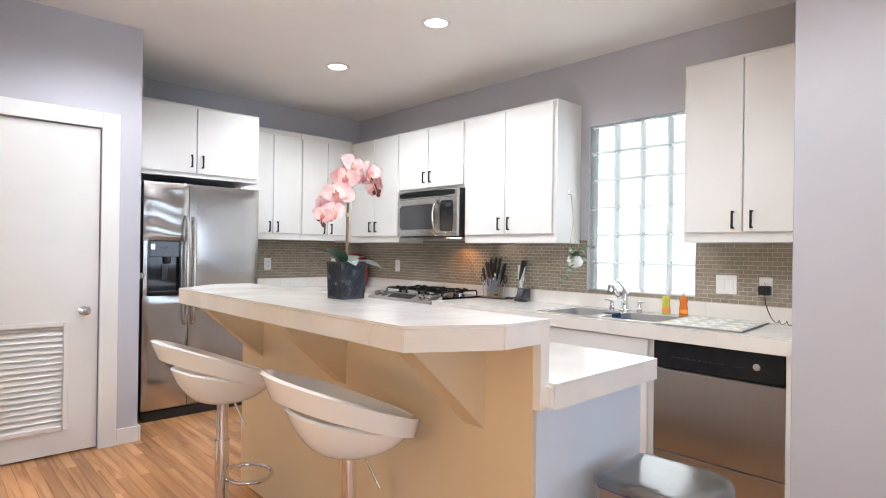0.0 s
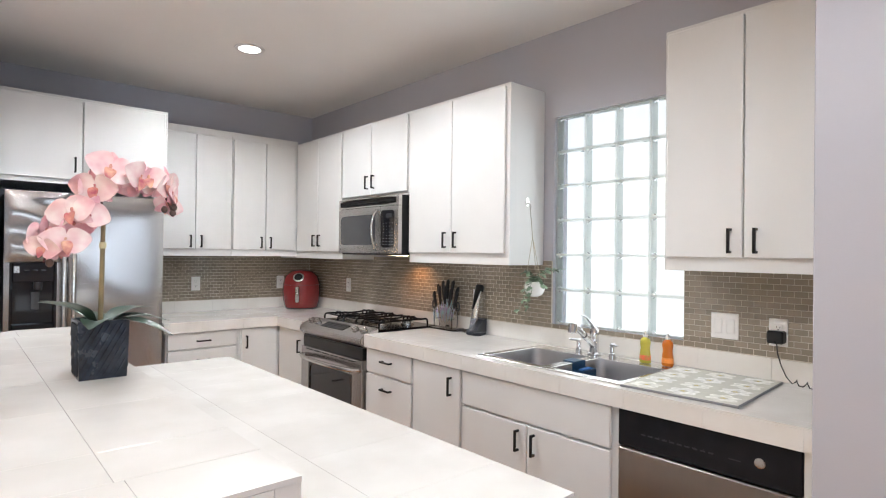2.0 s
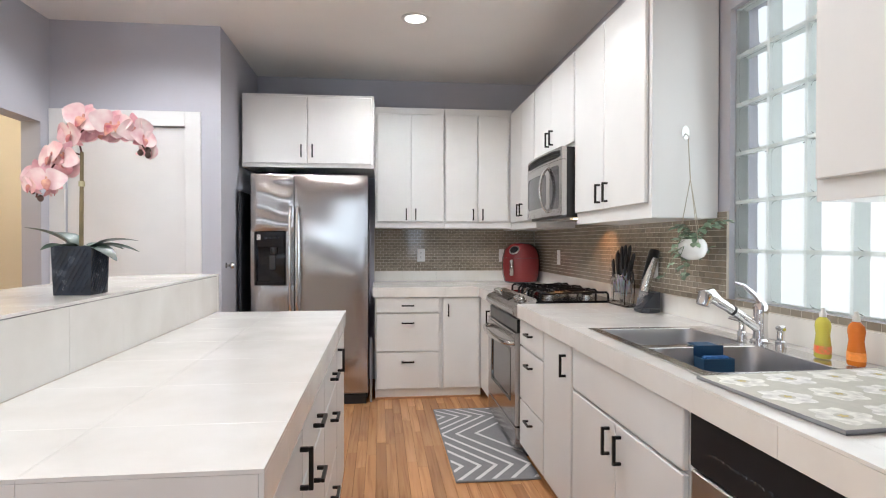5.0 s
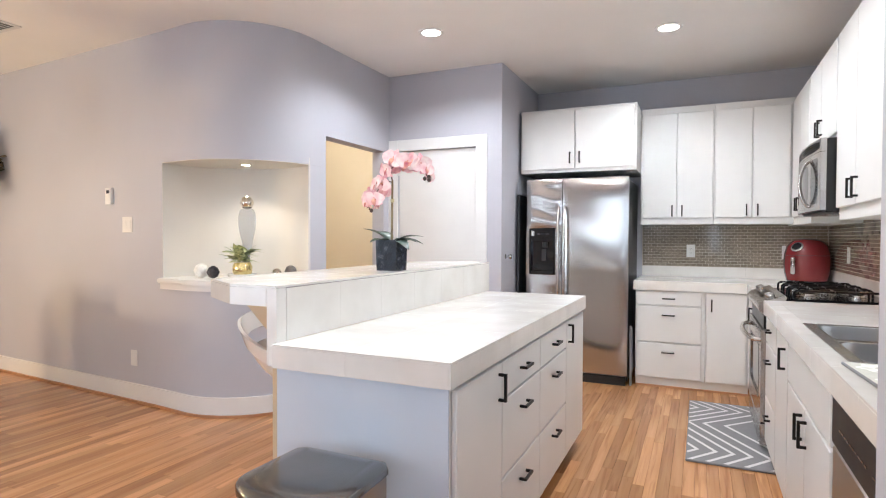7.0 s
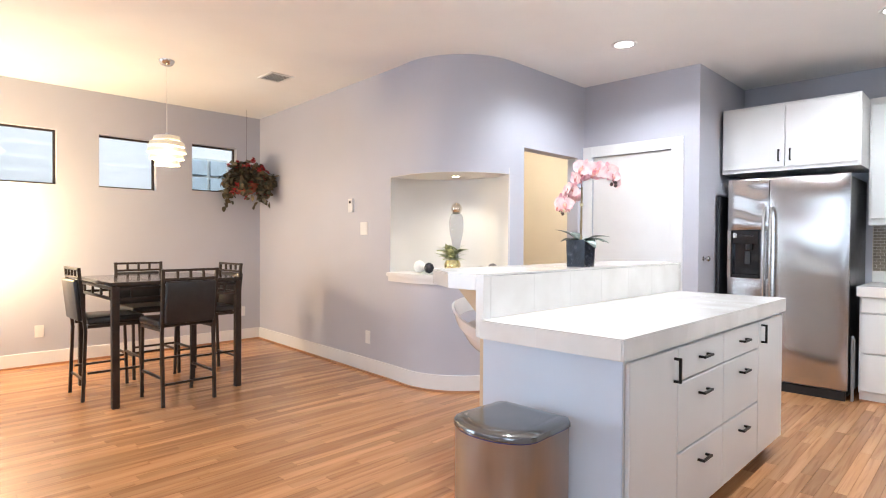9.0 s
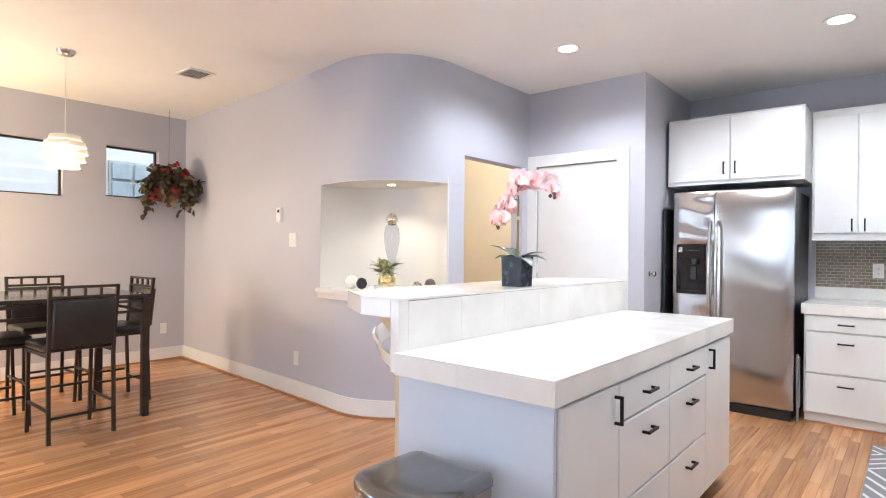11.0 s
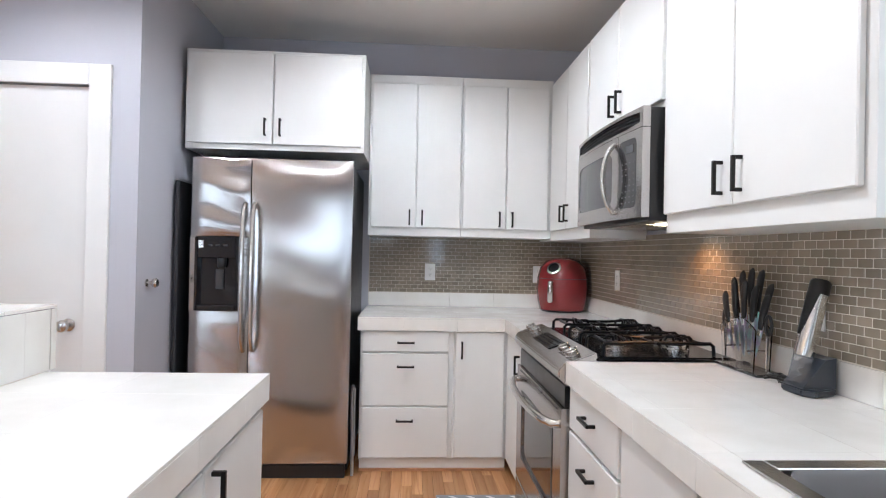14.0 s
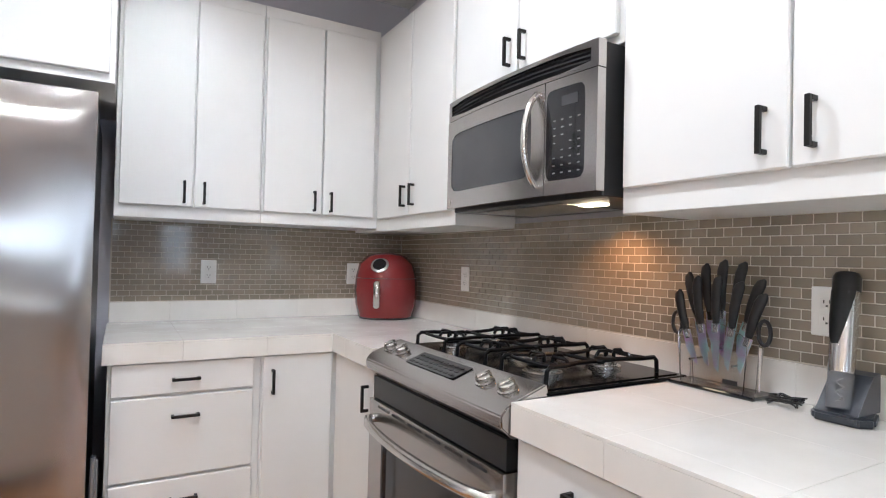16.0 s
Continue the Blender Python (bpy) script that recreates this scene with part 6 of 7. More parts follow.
def trash_can():
    t = thing("trash_can", (2.12, 1.06, 0), "stainless steel step trash can with a dark grey lid", "trash can")

    def outline(g):
        pts = [(1.965 - g * 0.7, 1.205 + g), (1.942 - g, 1.18), (1.935 - g, 0.98)]
        for k in range(1, 12):
            a = math.pi + k * math.pi / 12
            pts.append((2.100 + (0.165 + g) * math.cos(a) * (1.0), 0.98 + (0.105 + g) * math.sin(a)))
        pts += [(2.265 + g, 0.98), (2.258 + g, 1.18), (2.235 + g * 0.7, 1.205 + g)]
        return pts

    part("foot", shape(prism, outline(0.002), 0.0, 0.03), BLACKP, t, "black plastic foot")
    part("body", shape(prism, outline(0.0), 0.0305, 0.572), STEELV, t, "brushed steel body", 30)
    part("bag", shape(prism, outline(0.0012), 0.5725, 0.577), mat("blue_bag", (0.03, 0.05, 0.25), 0.4, var=0.4, scale=30), t, "blue bag edge")
    bm = bmesh.new()
    rings = []
    for k in range(8):
        a = k * math.pi / 14
        rings.append([bm.verts.new((x, y, 0.5775 + (0.010 if k else 0) + 0.020 * math.sin(a))) for x, y in outline(0.006 - 0.055 * (1 - math.cos(a)) ** 1.3)])
    for r0, r1 in zip(rings, rings[1:]):
        for k in range(len(r0)):
            bm.faces.new((r0[k], r0[(k + 1) % len(r0)], r1[(k + 1) % len(r0)], r1[k]))
    bm.faces.new(rings[0][::-1])
    bm.faces.new(rings[-1])
    bmesh.ops.recalc_face_normals(bm, faces=bm.faces)
    part("lid", bm, mat("dark_grey_lid", (0.22, 0.215, 0.21), 0.16, 0.9, var=0.1, scale=8), t, "dark grey hinged lid", 50)
    part("pedal", bx(2.06, 2.19, 0.835, 0.895, 0.012, 0.024, bevel=0.004), STEEL, t, "steel pedal")


trash_can()


def kitchen_rug():
    r = thing("kitchen_mat", (3.19, 3.84, 0), "grey cushioned kitchen mat with white chevron lines", "rug")
    x0, x1, y0, y1 = 2.985, 3.435, 3.21, 4.47
    bm = bx(x0, x1, y0, y1, 0.0006, 0.012, bevel=0.004)
    part("pad", bm, mat("grey_vinyl_mat", (0.20, 0.195, 0.20), 0.6, var=0.08, scale=30, bump=0.3, bscale=220), r)
    white = mat("white_print", (0.66, 0.64, 0.64), 0.6, var=0.05, scale=40, bump=0.2, bscale=220)
    W = x1 - x0
    knots = [(-0.2, 4.70), (0.75, 4.28), (0.0, 3.92), (0.75, 3.40), (-0.1, 2.9)]

    def zig(y):
        for (u0, a), (u1, b) in zip(knots, knots[1:]):
            if a >= y >= b:
                return u0 + (u1 - u0) * (a - y) / (a - b)
        return 0

    hw = 0.013
    for shift in (-0.62, -0.40, -0.20, 0.0, 0.22, 0.50):
        runs, prev = [], False
        for k in range(int((y1 - y0 - 0.024) / 0.004)):
            y = y0 + 0.012 + k * 0.004
            c = x0 + W * (zig(y) + shift)
            a, b = max(x0 + 0.006, c - hw), min(x1 - 0.006, c + hw)
            on = b - a > 0.003
            if on:
                if not prev:
                    runs.append([])
                runs[-1].append((a, b, y))
            prev = on
        for run in runs:
            if len(run) > 2:
                bm = bmesh.new()
                rows = [(bm.verts.new((a, y, 0.0128)), bm.verts.new((b, y, 0.0128))) for a, b, y in run]
                for p, q in zip(rows, rows[1:]):
                    bm.faces.new((p[0], p[1], q[1], q[0]))
                part("chevron_line", bm, white, r, "white printed zigzag")


kitchen_rug()


def side_things():
    b = thing("black_board", (1.54, 4.98, 0), "tall thin black board standing beside the refrigerator", "board")
    part("panel", bx(1.545, 1.565, 4.715, 5.25, 0.0, 1.62, bevel=0.003), mat("matt_black_board", (0.03, 0.03, 0.035), 0.6, var=0.2, scale=6), b)
    s = thing("folding_step", (2.525, 4.76, 0), "folded grey metal step stool leaning beside the refrigerator", "step stool")
    grey = mat("grey_metal", (0.35, 0.37, 0.40), 0.4, 0.7, var=0.1)
    for y in (4.742, 4.77):
        part("leg", shape(tube, [(2.528, y, 0.004), (2.522, y, 0.40), (2.524, y, 0.50)], 0.008, 8), grey, s, "", 60)
    part("tread", bx(2.518, 2.538, 4.775, 4.80, 0.10, 0.48, bevel=0.003), grey, s)
    k = thing("wall_hook", (1.55, 4.44, 1.08), "small brushed steel knob on the pantry side wall", "hook")
    bm = shape(lathe, [(0.020, 0), (0.020, 0.004), (0.009, 0.008), (0.009, 0.024), (0.020, 0.032), (0.024, 0.044), (0.018, 0.054)], sides=22)
    bmesh.ops.transform(bm, matrix=pose(1.5243, 4.45, 1.075, 0, 90, 0), verts=bm.verts)
    part("body", bm, SATIN, k, "", 40)


side_things()


# ---- ceiling fittings ----
def can_light(x, y):
    c = thing("recessed_light", (x, y, CEIL - 0.004), "round white recessed ceiling light, lit", "ceiling light", "recessed ceiling lights")
    bm = bmesh.new()
    prof = [(0.094, -0.001), (0.090, -0.007), (0.070, -0.009), (0.066, -0.001)]
    rings = [[bm.verts.new((x + r * math.cos(k * math.pi / 18), y + r * math.sin(k * math.pi / 18), CEIL + z)) for k in range(36)] for r, z in prof]
    for i in range(4):
        r0, r1 = rings[i], rings[(i + 1) % 4]
        for k in range(36):
            bm.faces.new((r0[k], r0[(k + 1) % 36], r1[(k + 1) % 36], r1[k]))
    part("trim_ring", bm, WHITE, c, "white trim ring", 50)
    part("bulb", shape(lathe, [(0.064, -0.006), (0.064, -0.002)], at=(x, y, CEIL), sides=30), GLOW, c, "glowing lens")


# the unseen fill can gets a fitting like the rest
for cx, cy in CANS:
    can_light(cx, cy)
n = thing("niche_light", (0.02, 2.98, 1.760), "small recessed light in the niche ceiling, lit", "ceiling light")
part("trim_ring", shape(lathe, [(0.045, -0.004), (0.040, -0.0005)], at=(0.02, 2.98, 1.764), sides=24), SATIN, n)
part("bulb", shape(lathe, [(0.030, -0.007), (0.030, -0.0045)], at=(0.02, 2.98, 1.764), sides=20), GLOWW, n)


def ceiling_vent():
    v = thing("ceiling_vent", (-1.42, 2.09, CEIL - 0.01), "white slatted ceiling air vent", "vent")
    x0, x1, y0, y1 = -1.55, -1.28, 1.98, 2.21
    bm = bmesh.new()
    for b in ((x0, x1, y0, y0 + 0.025), (x0, x1, y1 - 0.025, y1), (x0, x0 + 0.025, y0 + 0.0255, y1 - 0.0255), (x1 - 0.025, x1, y0 + 0.0255, y1 - 0.0255)):
        box(bm, *b, CEIL - 0.009, CEIL - 0.0005, bevel=0.002)
    part("frame", bm, WHITE, v)
    part("backing", bx(x0 + 0.025, x1 - 0.025, y0 + 0.025, y1 - 0.025, CEIL - 0.003, CEIL - 0.0006), BLACKP, v)
    me = mesh_of("slat", bx(-0.11, 0.11, -0.008, 0.008, -0.001, 0.001), WHITE)
    for k in range(9):
        ob = new("slat", me)
        ob.parent = v
        ob.matrix_parent_inverse = Matrix.Translation(-WORLD_AT[v.name])
        ob.location, ob.rotation_euler = ((x0 + x1) / 2, y0 + 0.036 + 0.02 * k, CEIL - 0.007), (radians(35), 0, 0)


ceiling_vent()


def pendant():
    x, y, z = -1.64, 1.23, 1.945
    p = thing("pendant_lamp", (x, y, z), "white banded globe pendant lamp, lit, on a thin cord", "pendant lamp")
    part("canopy", shape(lathe, [(0.02, -0.045), (0.045, -0.035), (0.062, -0.012), (0.064, -0.0008)], at=(x, y, CEIL), sides=24), SATIN, p, "brushed steel canopy", 50)
    part("cord", shape(tube, [(x, y, CEIL - 0.044), (x, y, z + 0.15)], 0.003, 8), PLASTIC, p)
    part("bulb", shape(lathe, [(0.03, -0.07), (0.062, -0.04), (0.075, 0.0), (0.060, 0.04), (0.02, 0.07)], at=(x, y, z), sides=20), GLOWW, p, "lit bulb", 60)
    part("socket", shape(lathe, [(0.02, 0.071), (0.022, 0.15)], at=(x, y, z), sides=16), SATIN, p)
    for k, (h, r) in enumerate(((0.108, 0.098), (0.058, 0.132), (0.006, 0.142), (-0.048, 0.126), (-0.098, 0.090))):
        bm = bmesh.new()
        prof = [(r, h + 0.017), (r - 0.004, h + 0.019), (r + 0.004, h - 0.017), (r + 0.008, h - 0.015)]
        rings = [[bm.verts.new((x + q * math.cos(a * math.pi / 20), y + q * math.sin(a * math.pi / 20), z + dz)) for a in range(40)] for q, dz in prof]
        for i in range(4):
            for a in range(40):
                bm.faces.new((rings[i][a], rings[i][(a + 1) % 40], rings[(i + 1) % 4][(a + 1) % 40], rings[(i + 1) % 4][a]))
        part("shade_band", bm, SHADE, p, "white shade band", 60)
    rb = bmesh.new()
    for q in range(3):
        a = q * 2.094 + 0.5
        tube(rb, [(x + r * math.cos(a), y + r * math.sin(a), z + h) for h, r in ((0.130, 0.03), (0.108, 0.096), (0.058, 0.130), (0.006, 0.140), (-0.048, 0.124), (-0.098, 0.088))], 0.0022, 5)
    part("rib", rb, SATIN, p)


SHADE = mat("white_shade", (0.86, 0.82, 0.74), 0.5, var=0.02, bump=0, clear=0.35, ior=1.1)
pendant()


# ---- wall things by the niche ----
def on_wall(x):
    """A place and turn on the straight part of the curved wall."""
    t = (x - WEST) / (-0.15 - WEST)
    return 2.87 + (2.65 - 2.87) * t


def wall_things():
    a = math.degrees(math.atan2(2.65 - 2.87, -0.15 - WEST))
    for kind, x, z, label in (("thermostat", -1.09, 1.545, "small white thermostat on the grey wall"), ("light_switch", -0.88, 1.325, "square white switch plate on the grey wall"), ("wall_outlet", -0.81, 0.325, "white wall outlet above the baseboard")):
        y = on_wall(x) - 0.0006
        m = pose(x, y, z, 0, 0, a)
        t = thing(kind, (x, y, z), label, {"thermostat": "thermostat", "light_switch": "switch", "wall_outlet": "outlet"}[kind])
        w, h, d = {"thermostat": (0.07, 0.125, 0.025), "light_switch": (0.120, 0.118, 0.006), "wall_outlet": (0.075, 0.118, 0.006)}[kind]
        bm = bx(-w / 2, w / 2, -d, 0, -h / 2, h / 2, bevel=0.002)
        bmesh.ops.transform(bm, matrix=m, verts=bm.verts)
        part("plate", bm, PLASTIC, t)
        if kind == "thermostat":
            bm = bx(-0.018, 0.018, -d - 0.001, -d - 0.0002, 0.02, 0.045)
            bmesh.ops.transform(bm, matrix=m, verts=bm.verts)
            part("display", bm, SMOKE, t, "small grey display")
        elif kind == "light_switch":
            for u in (-0.026, 0.026):
                bm = bx(u - 0.0165, u + 0.0165, -d - 0.003, -d - 0.0002, -0.033, 0.033, bevel=0.001)
                bmesh.ops.transform(bm, matrix=m, verts=bm.verts)
                part("rocker", bm, PLASTIC, t)
        else:
            for v in (-0.02, 0.02):
                bm = bx(-0.016, 0.016, -d - 0.002, -d - 0.0002, v - 0.013, v + 0.013, bevel=0.0008)
                bmesh.ops.transform(bm, matrix=m, verts=bm.verts)
                part("socket", bm, PLASTIC, t)
    for y, z in ((2.64, 0.35), (0.615, 0.33)):
        t = thing("wall_outlet", (WEST, y, z), "white wall outlet on the dining room wall", "outlet")
        part("plate", bx(WEST + 0.0006, WEST + 0.0065, y - 0.037, y + 0.037, z - 0.058, z + 0.058, bevel=0.002), PLASTIC, t)
        for v in (-0.02, 0.02):
            part("socket", bx(WEST + 0.0067, WEST + 0.0088, y - 0.016, y + 0.016, z + v - 0.013, z + v + 0.013, bevel=0.0008), PLASTIC, t)


wall_things()


def niche_things():
    z = 0.9405
    ball = thing("white_ball", (-0.20, 2.77, z), "white textured decorative ball on the niche sill", "ornament", "niche ornaments")
    part("sphere", shape(lathe, [(0.012, 0), (0.036, 0.014), (0.052, 0.052), (0.036, 0.090), (0.012, 0.104)], at=(-0.20, 2.77, z), sides=24), mat("white_mosaic", (0.78, 0.76, 0.72), 0.4, var=0.1, scale=60, bump=0.6, bscale=70), ball, "", 60)
    ball = thing("dark_ball", (-0.09, 2.775, z), "dark mosaic decorative ball on the niche sill", "ornament", "niche ornaments")
    part("sphere", shape(lathe, [(0.010, 0), (0.030, 0.012), (0.045, 0.045), (0.030, 0.078), (0.010, 0.09)], at=(-0.09, 2.775, z), sides=24), mat("dark_mosaic", (0.05, 0.05, 0.06), 0.15, 0.5, var=0.6, scale=50, bump=0.6, bscale=60), ball, "", 60)
    mirror = mat("mirror_mosaic", (0.75, 0.70, 0.62), 0.06, 1.0, var=0.3, scale=60, bump=0.9, bscale=45)
    v = thing("glass_ornament", (0.03, 2.98, z), "tall grey glass vase topped with a mirrored mosaic ball", "vase")
    part("vase", shape(lathe, [(0.05, 0), (0.045, 0.012), (0.020, 0.05), (0.019, 0.15), (0.036, 0.25), (0.058, 0.35), (0.063, 0.42), (0.056, 0.475), (0.044, 0.50)], at=(0.03, 2.98, z), sides=26), mat("grey_glass", (0.72, 0.74, 0.78), 0.1, var=0.1, clear=0.8, bump=0.05, ior=1.2), v, "frosted grey glass", 60)
    part("ball", shape(lathe, [(0.012, 0), (0.036, 0.014), (0.050, 0.050), (0.036, 0.086), (0.012, 0.10)], at=(0.03, 2.98, z + 0.495), sides=24), mirror, v, "mirrored mosaic ball", 60)
    p = thing("niche_plant", (0.10, 2.86, z), "leafy plant in a gold and white pot on the niche sill", "potted plant")
    part("saucer", shape(lathe, [(0.07, 0), (0.095, 0.012), (0.10, 0.035), (0.094, 0.035), (0.06, 0.014)], at=(0.10, 2.86, z), sides=26), GLOSSW, p, "white dish", 50)
    part("pot", shape(lathe, [(0.05, 0.0), (0.066, 0.03), (0.068, 0.07), (0.055, 0.10), (0.048, 0.10)], at=(0.10, 2.86, z + 0.0155), sides=24), mat("gold_mosaic", (0.80, 0.62, 0.30), 0.2, 0.8, var=0.4, scale=40, bump=0.6, bscale=50), p, "gold mosaic pot", 50)
    rng = random.Random(31)
    for g in range(8):
        bm = bmesh.new()
        for q in range(7):
            a, up = rng.uniform(0, 6.28), rng.uniform(0.15, 1.1)
            base = Vector((0.10 + rng.uniform(-0.035, 0.035), 2.86 + rng.uniform(-0.035, 0.035), z + 0.112 + rng.uniform(0, 0.07)))
            leaf_mesh(bm, Matrix.Translation(base) @ Euler((rng.uniform(-0.4, 0.4), -up, a)).to_matrix().to_4x4(), rng.uniform(0.08, 0.135), rng.uniform(0.034, 0.052), 0.35)
        part("leaves", bm, mat("variegated_leaf", (0.14, 0.20, 0.06), 0.45, var=0.3, scale=40, col2=(0.55, 0.55, 0.30), rand="island", amount=0.3) if g == 0 else bpy.data.materials["variegated_leaf"], p, "yellow-green leaves", 60)
    for x, y, r, m, lab in ((0.27, 3.02, 0.036, mirror, "small gold mosaic ball on the niche sill"), (0.33, 3.10, 0.045, mat("brown_ball", (0.10, 0.085, 0.075), 0.4, var=0.4, scale=40, bump=0.4), "brown decorative ball on the niche sill")):
        b = thing("small_ball", (x, y, z), lab, "ornament", "niche ornaments")
        part("sphere", shape(lathe, [(r * 0.25, 0), (r * 0.7, r * 0.28), (r, r), (r * 0.7, r * 1.72), (r * 0.25, r * 1.97)], at=(x, y, z), sides=20), m, b, "", 60)


niche_things()


# ---- dining corner ----
def dining_table():
    x0, x1, y0, y1, h = -2.13, -1.155, 0.685, 1.655, 0.905
    t = thing("dining_table", ((x0 + x1) / 2, (y0 + y1) / 2, 0), "square counter-height dining table with a dark glossy top", "table")
    part("tabletop", bx(x0, x1, y0, y1, h - 0.028, h, bevel=0.004), mat("dark_faux_marble", (0.030, 0.024, 0.022), 0.12, var=0.5, scale=6, bump=0), t, "dark glossy top")
    for x in (x0 + 0.03, x1 - 0.03):
        for y in (y0 + 0.03, y1 - 0.03):
            part("leg", bx(x - 0.024, x + 0.024, y - 0.024, y + 0.024, 0, h - 0.029, bevel=0.003), BRONZE, t)
    for z in (h - 0.05, h - 0.125):
        for y in (y0 + 0.03, y1 - 0.03):
            part("rail", bx(x0 + 0.055, x1 - 0.055, y - 0.010, y + 0.010, z - 0.010, z + 0.010), BRONZE, t)
        for x in (x0 + 0.03, x1 - 0.03):
            part("rail", bx(x - 0.010, x + 0.010, y0 + 0.055, y1 - 0.055, z - 0.010, z + 0.010), BRONZE, t)
    for k in range(4):
        u = y0 + 0.14 + k * 0.23
        part("spindle", bx(x1 - 0.038, x1 - 0.022, u - 0.008, u + 0.008, h - 0.1145, h - 0.0605), BRONZE, t)
        u = x0 + 0.14 + k * 0.23
        part("spindle", bx(u - 0.008, u + 0.008, y0 + 0.022, y0 + 0.038, h - 0.1145, h - 0.0605), BRONZE, t)


dining_table()


def dining_chair():
    """A counter-height chair at the origin, facing +y, its back at -y."""
    c = thing("dining_chair", (0, 0, 0), "dark metal counter-height chair with black padded seat and back", "chair", "chairs round the dining table")
    w, d, sz = 0.19, 0.19, 0.575
    for x in (-w, w):
        part("leg", shape(tube, [(x, d + 0.01, 0), (x, d - 0.01, sz)], 0.0145, 4), BRONZE, c)
        part("back_post", shape(tube, [(x, -d - 0.02, 0), (x, -d, sz - 0.05), (x, -d - 0.01, sz + 0.05), (x * 1.04, -d - 0.045, 1.0)], 0.0155, 4), BRONZE, c)
        part("stretcher", bx(x - 0.008, x + 0.008, -d + 0.012, d - 0.012, 0.20, 0.216), BRONZE, c)
        part("seat_rail", bx(x - 0.010, x + 0.010, -d + 0.014, d - 0.014, sz - 0.03, sz - 0.006), BRONZE, c)
    for y, z in ((d, 0.27), (-d - 0.005, 0.15)):
        part("stretcher", bx(-w + 0.012, w - 0.012, y - 0.008, y + 0.008, z, z + 0.016), BRONZE, c)
    part("seat", bx(-0.205, 0.205, -0.175, 0.215, sz - 0.005, sz + 0.05, bevel=0.018, segments=3), LEATHER, c, "black padded seat", 50)
    bm = bx(-0.182, 0.182, -0.020, 0.020, 0.605, 0.915, bevel=0.012, segments=2)
    bmesh.ops.transform(bm, matrix=Matrix.Translation((0, -0.152, 0)) @ Matrix.Rotation(radians(6), 4, "X"), verts=bm.verts)
    part("backrest", bm, LEATHER, c, "black padded back", 50)
    for z, y in ((0.925, -0.232), (0.99, -0.236)):
        part("top_rail", bx(-w, w, y - 0.010, y + 0.010, z - 0.009, z + 0.009, bevel=0.002), BRONZE, c)
    for k in range(3):
        x = -0.095 + 0.095 * k
        part("spindle", bx(x - 0.008, x + 0.008, -0.243, -0.227, 0.9345, 0.9805), BRONZE, c)
    return c


ch = dining_chair()
for m in (pose(-1.715, 0.80, 0, 0, 0, 0), pose(-2.19, 1.26, 0, 0, 0, -88), pose(-1.80, 1.62, 0, 0, 0, 182)):
    copy_thing(ch, m)
ch.matrix_basis = pose(-1.18, 1.145, 0, 0, 0, 92)


def hanging_basket():
    h = thing("hanging_basket", (-2.86, 2.52, 1.6), "hanging basket overflowing with dark foliage and red flowers", "hanging plant")
    x, y, z = -2.86, 2.53, 1.86
    part("rod", shape(tube, [(x, y, CEIL - 0.001), (x, y, z + 0.28)], 0.0016, 6), BRONZE, h)
    cd = bmesh.new()
    for k in range(3):
        a = k * 2.094
        tube(cd, [(x, y, z + 0.28), (x + 0.13 * math.cos(a), y + 0.13 * math.sin(a), z)], 0.002, 5)
    part("cord", cd, BLACK, h)
    part("basket", shape(lathe, [(0.06, -0.12), (0.11, -0.08), (0.14, 0.0), (0.134, 0.0)], at=(x, y, z), sides=22), mat("terracotta", (0.35, 0.10, 0.06), 0.8, var=0.2, scale=20, bump=0.4), h, "brown-red basket", 50)
    rng = random.Random(41)
    dark = mat("dark_ivy_leaf", (0.035, 0.055, 0.030), 0.5, var=0.4, scale=20, col2=(0.11, 0.075, 0.04), rand="island", amount=0.4)
    red = mat("red_petal", (0.42, 0.025, 0.03), 0.5, var=0.3, scale=30, rand="island", amount=0.3)
    for g in range(42):
        a = rng.uniform(0, 6.28)
        r = rng.uniform(0.05, 0.25)
        top = rng.uniform(-0.04, 0.27) * (1 - r / 0.3)
        drop = rng.uniform(0.02, 0.34) if r > 0.11 else 0.03
        bm = bmesh.new()
        p0 = Vector((x + 0.05 * math.cos(a), y + 0.05 * math.sin(a), z + 0.02))
        p1 = Vector((x + r * math.cos(a), y + r * math.sin(a), z + 0.06 + top))
        p2 = p1 + Vector((0.03 * math.cos(a), 0.03 * math.sin(a), -drop))
        tube(bm, [p0, p1, p2], 0.002, 4)
        for q in range(20):
            s = rng.random()
            c = p1.lerp(p2, s) + Vector((rng.uniform(-0.05, 0.05), rng.uniform(-0.05, 0.05), rng.uniform(-0.04, 0.05)))
            leaf_mesh(bm, Matrix.Translation(c) @ Euler((rng.uniform(-1, 1), rng.uniform(-0.6, 1.2), rng.uniform(0, 6.28))).to_matrix().to_4x4(), rng.uniform(0.05, 0.085), rng.uniform(0.04, 0.06), 0.3)
        part("spray", bm, dark, h, "dark trailing leaves", 60)
    for g in range(38):
        a, r = rng.uniform(0, 6.28), rng.uniform(0.08, 0.24)
        c = Vector((x + r * math.cos(a), y + r * math.sin(a), z + rng.uniform(-0.22, 0.30) * (1 - 0.3 * (r > 0.18))))
        bm = bmesh.new()
        for q in range(9):
            leaf_mesh(bm, Matrix.Translation(c) @ Euler((0, rng.uniform(-1.2, 0.6), q * 0.7)).to_matrix().to_4x4(), 0.036, 0.032, 0.2)
        part("flower", bm, red, h, "dark red flower", 60)


hanging_basket()


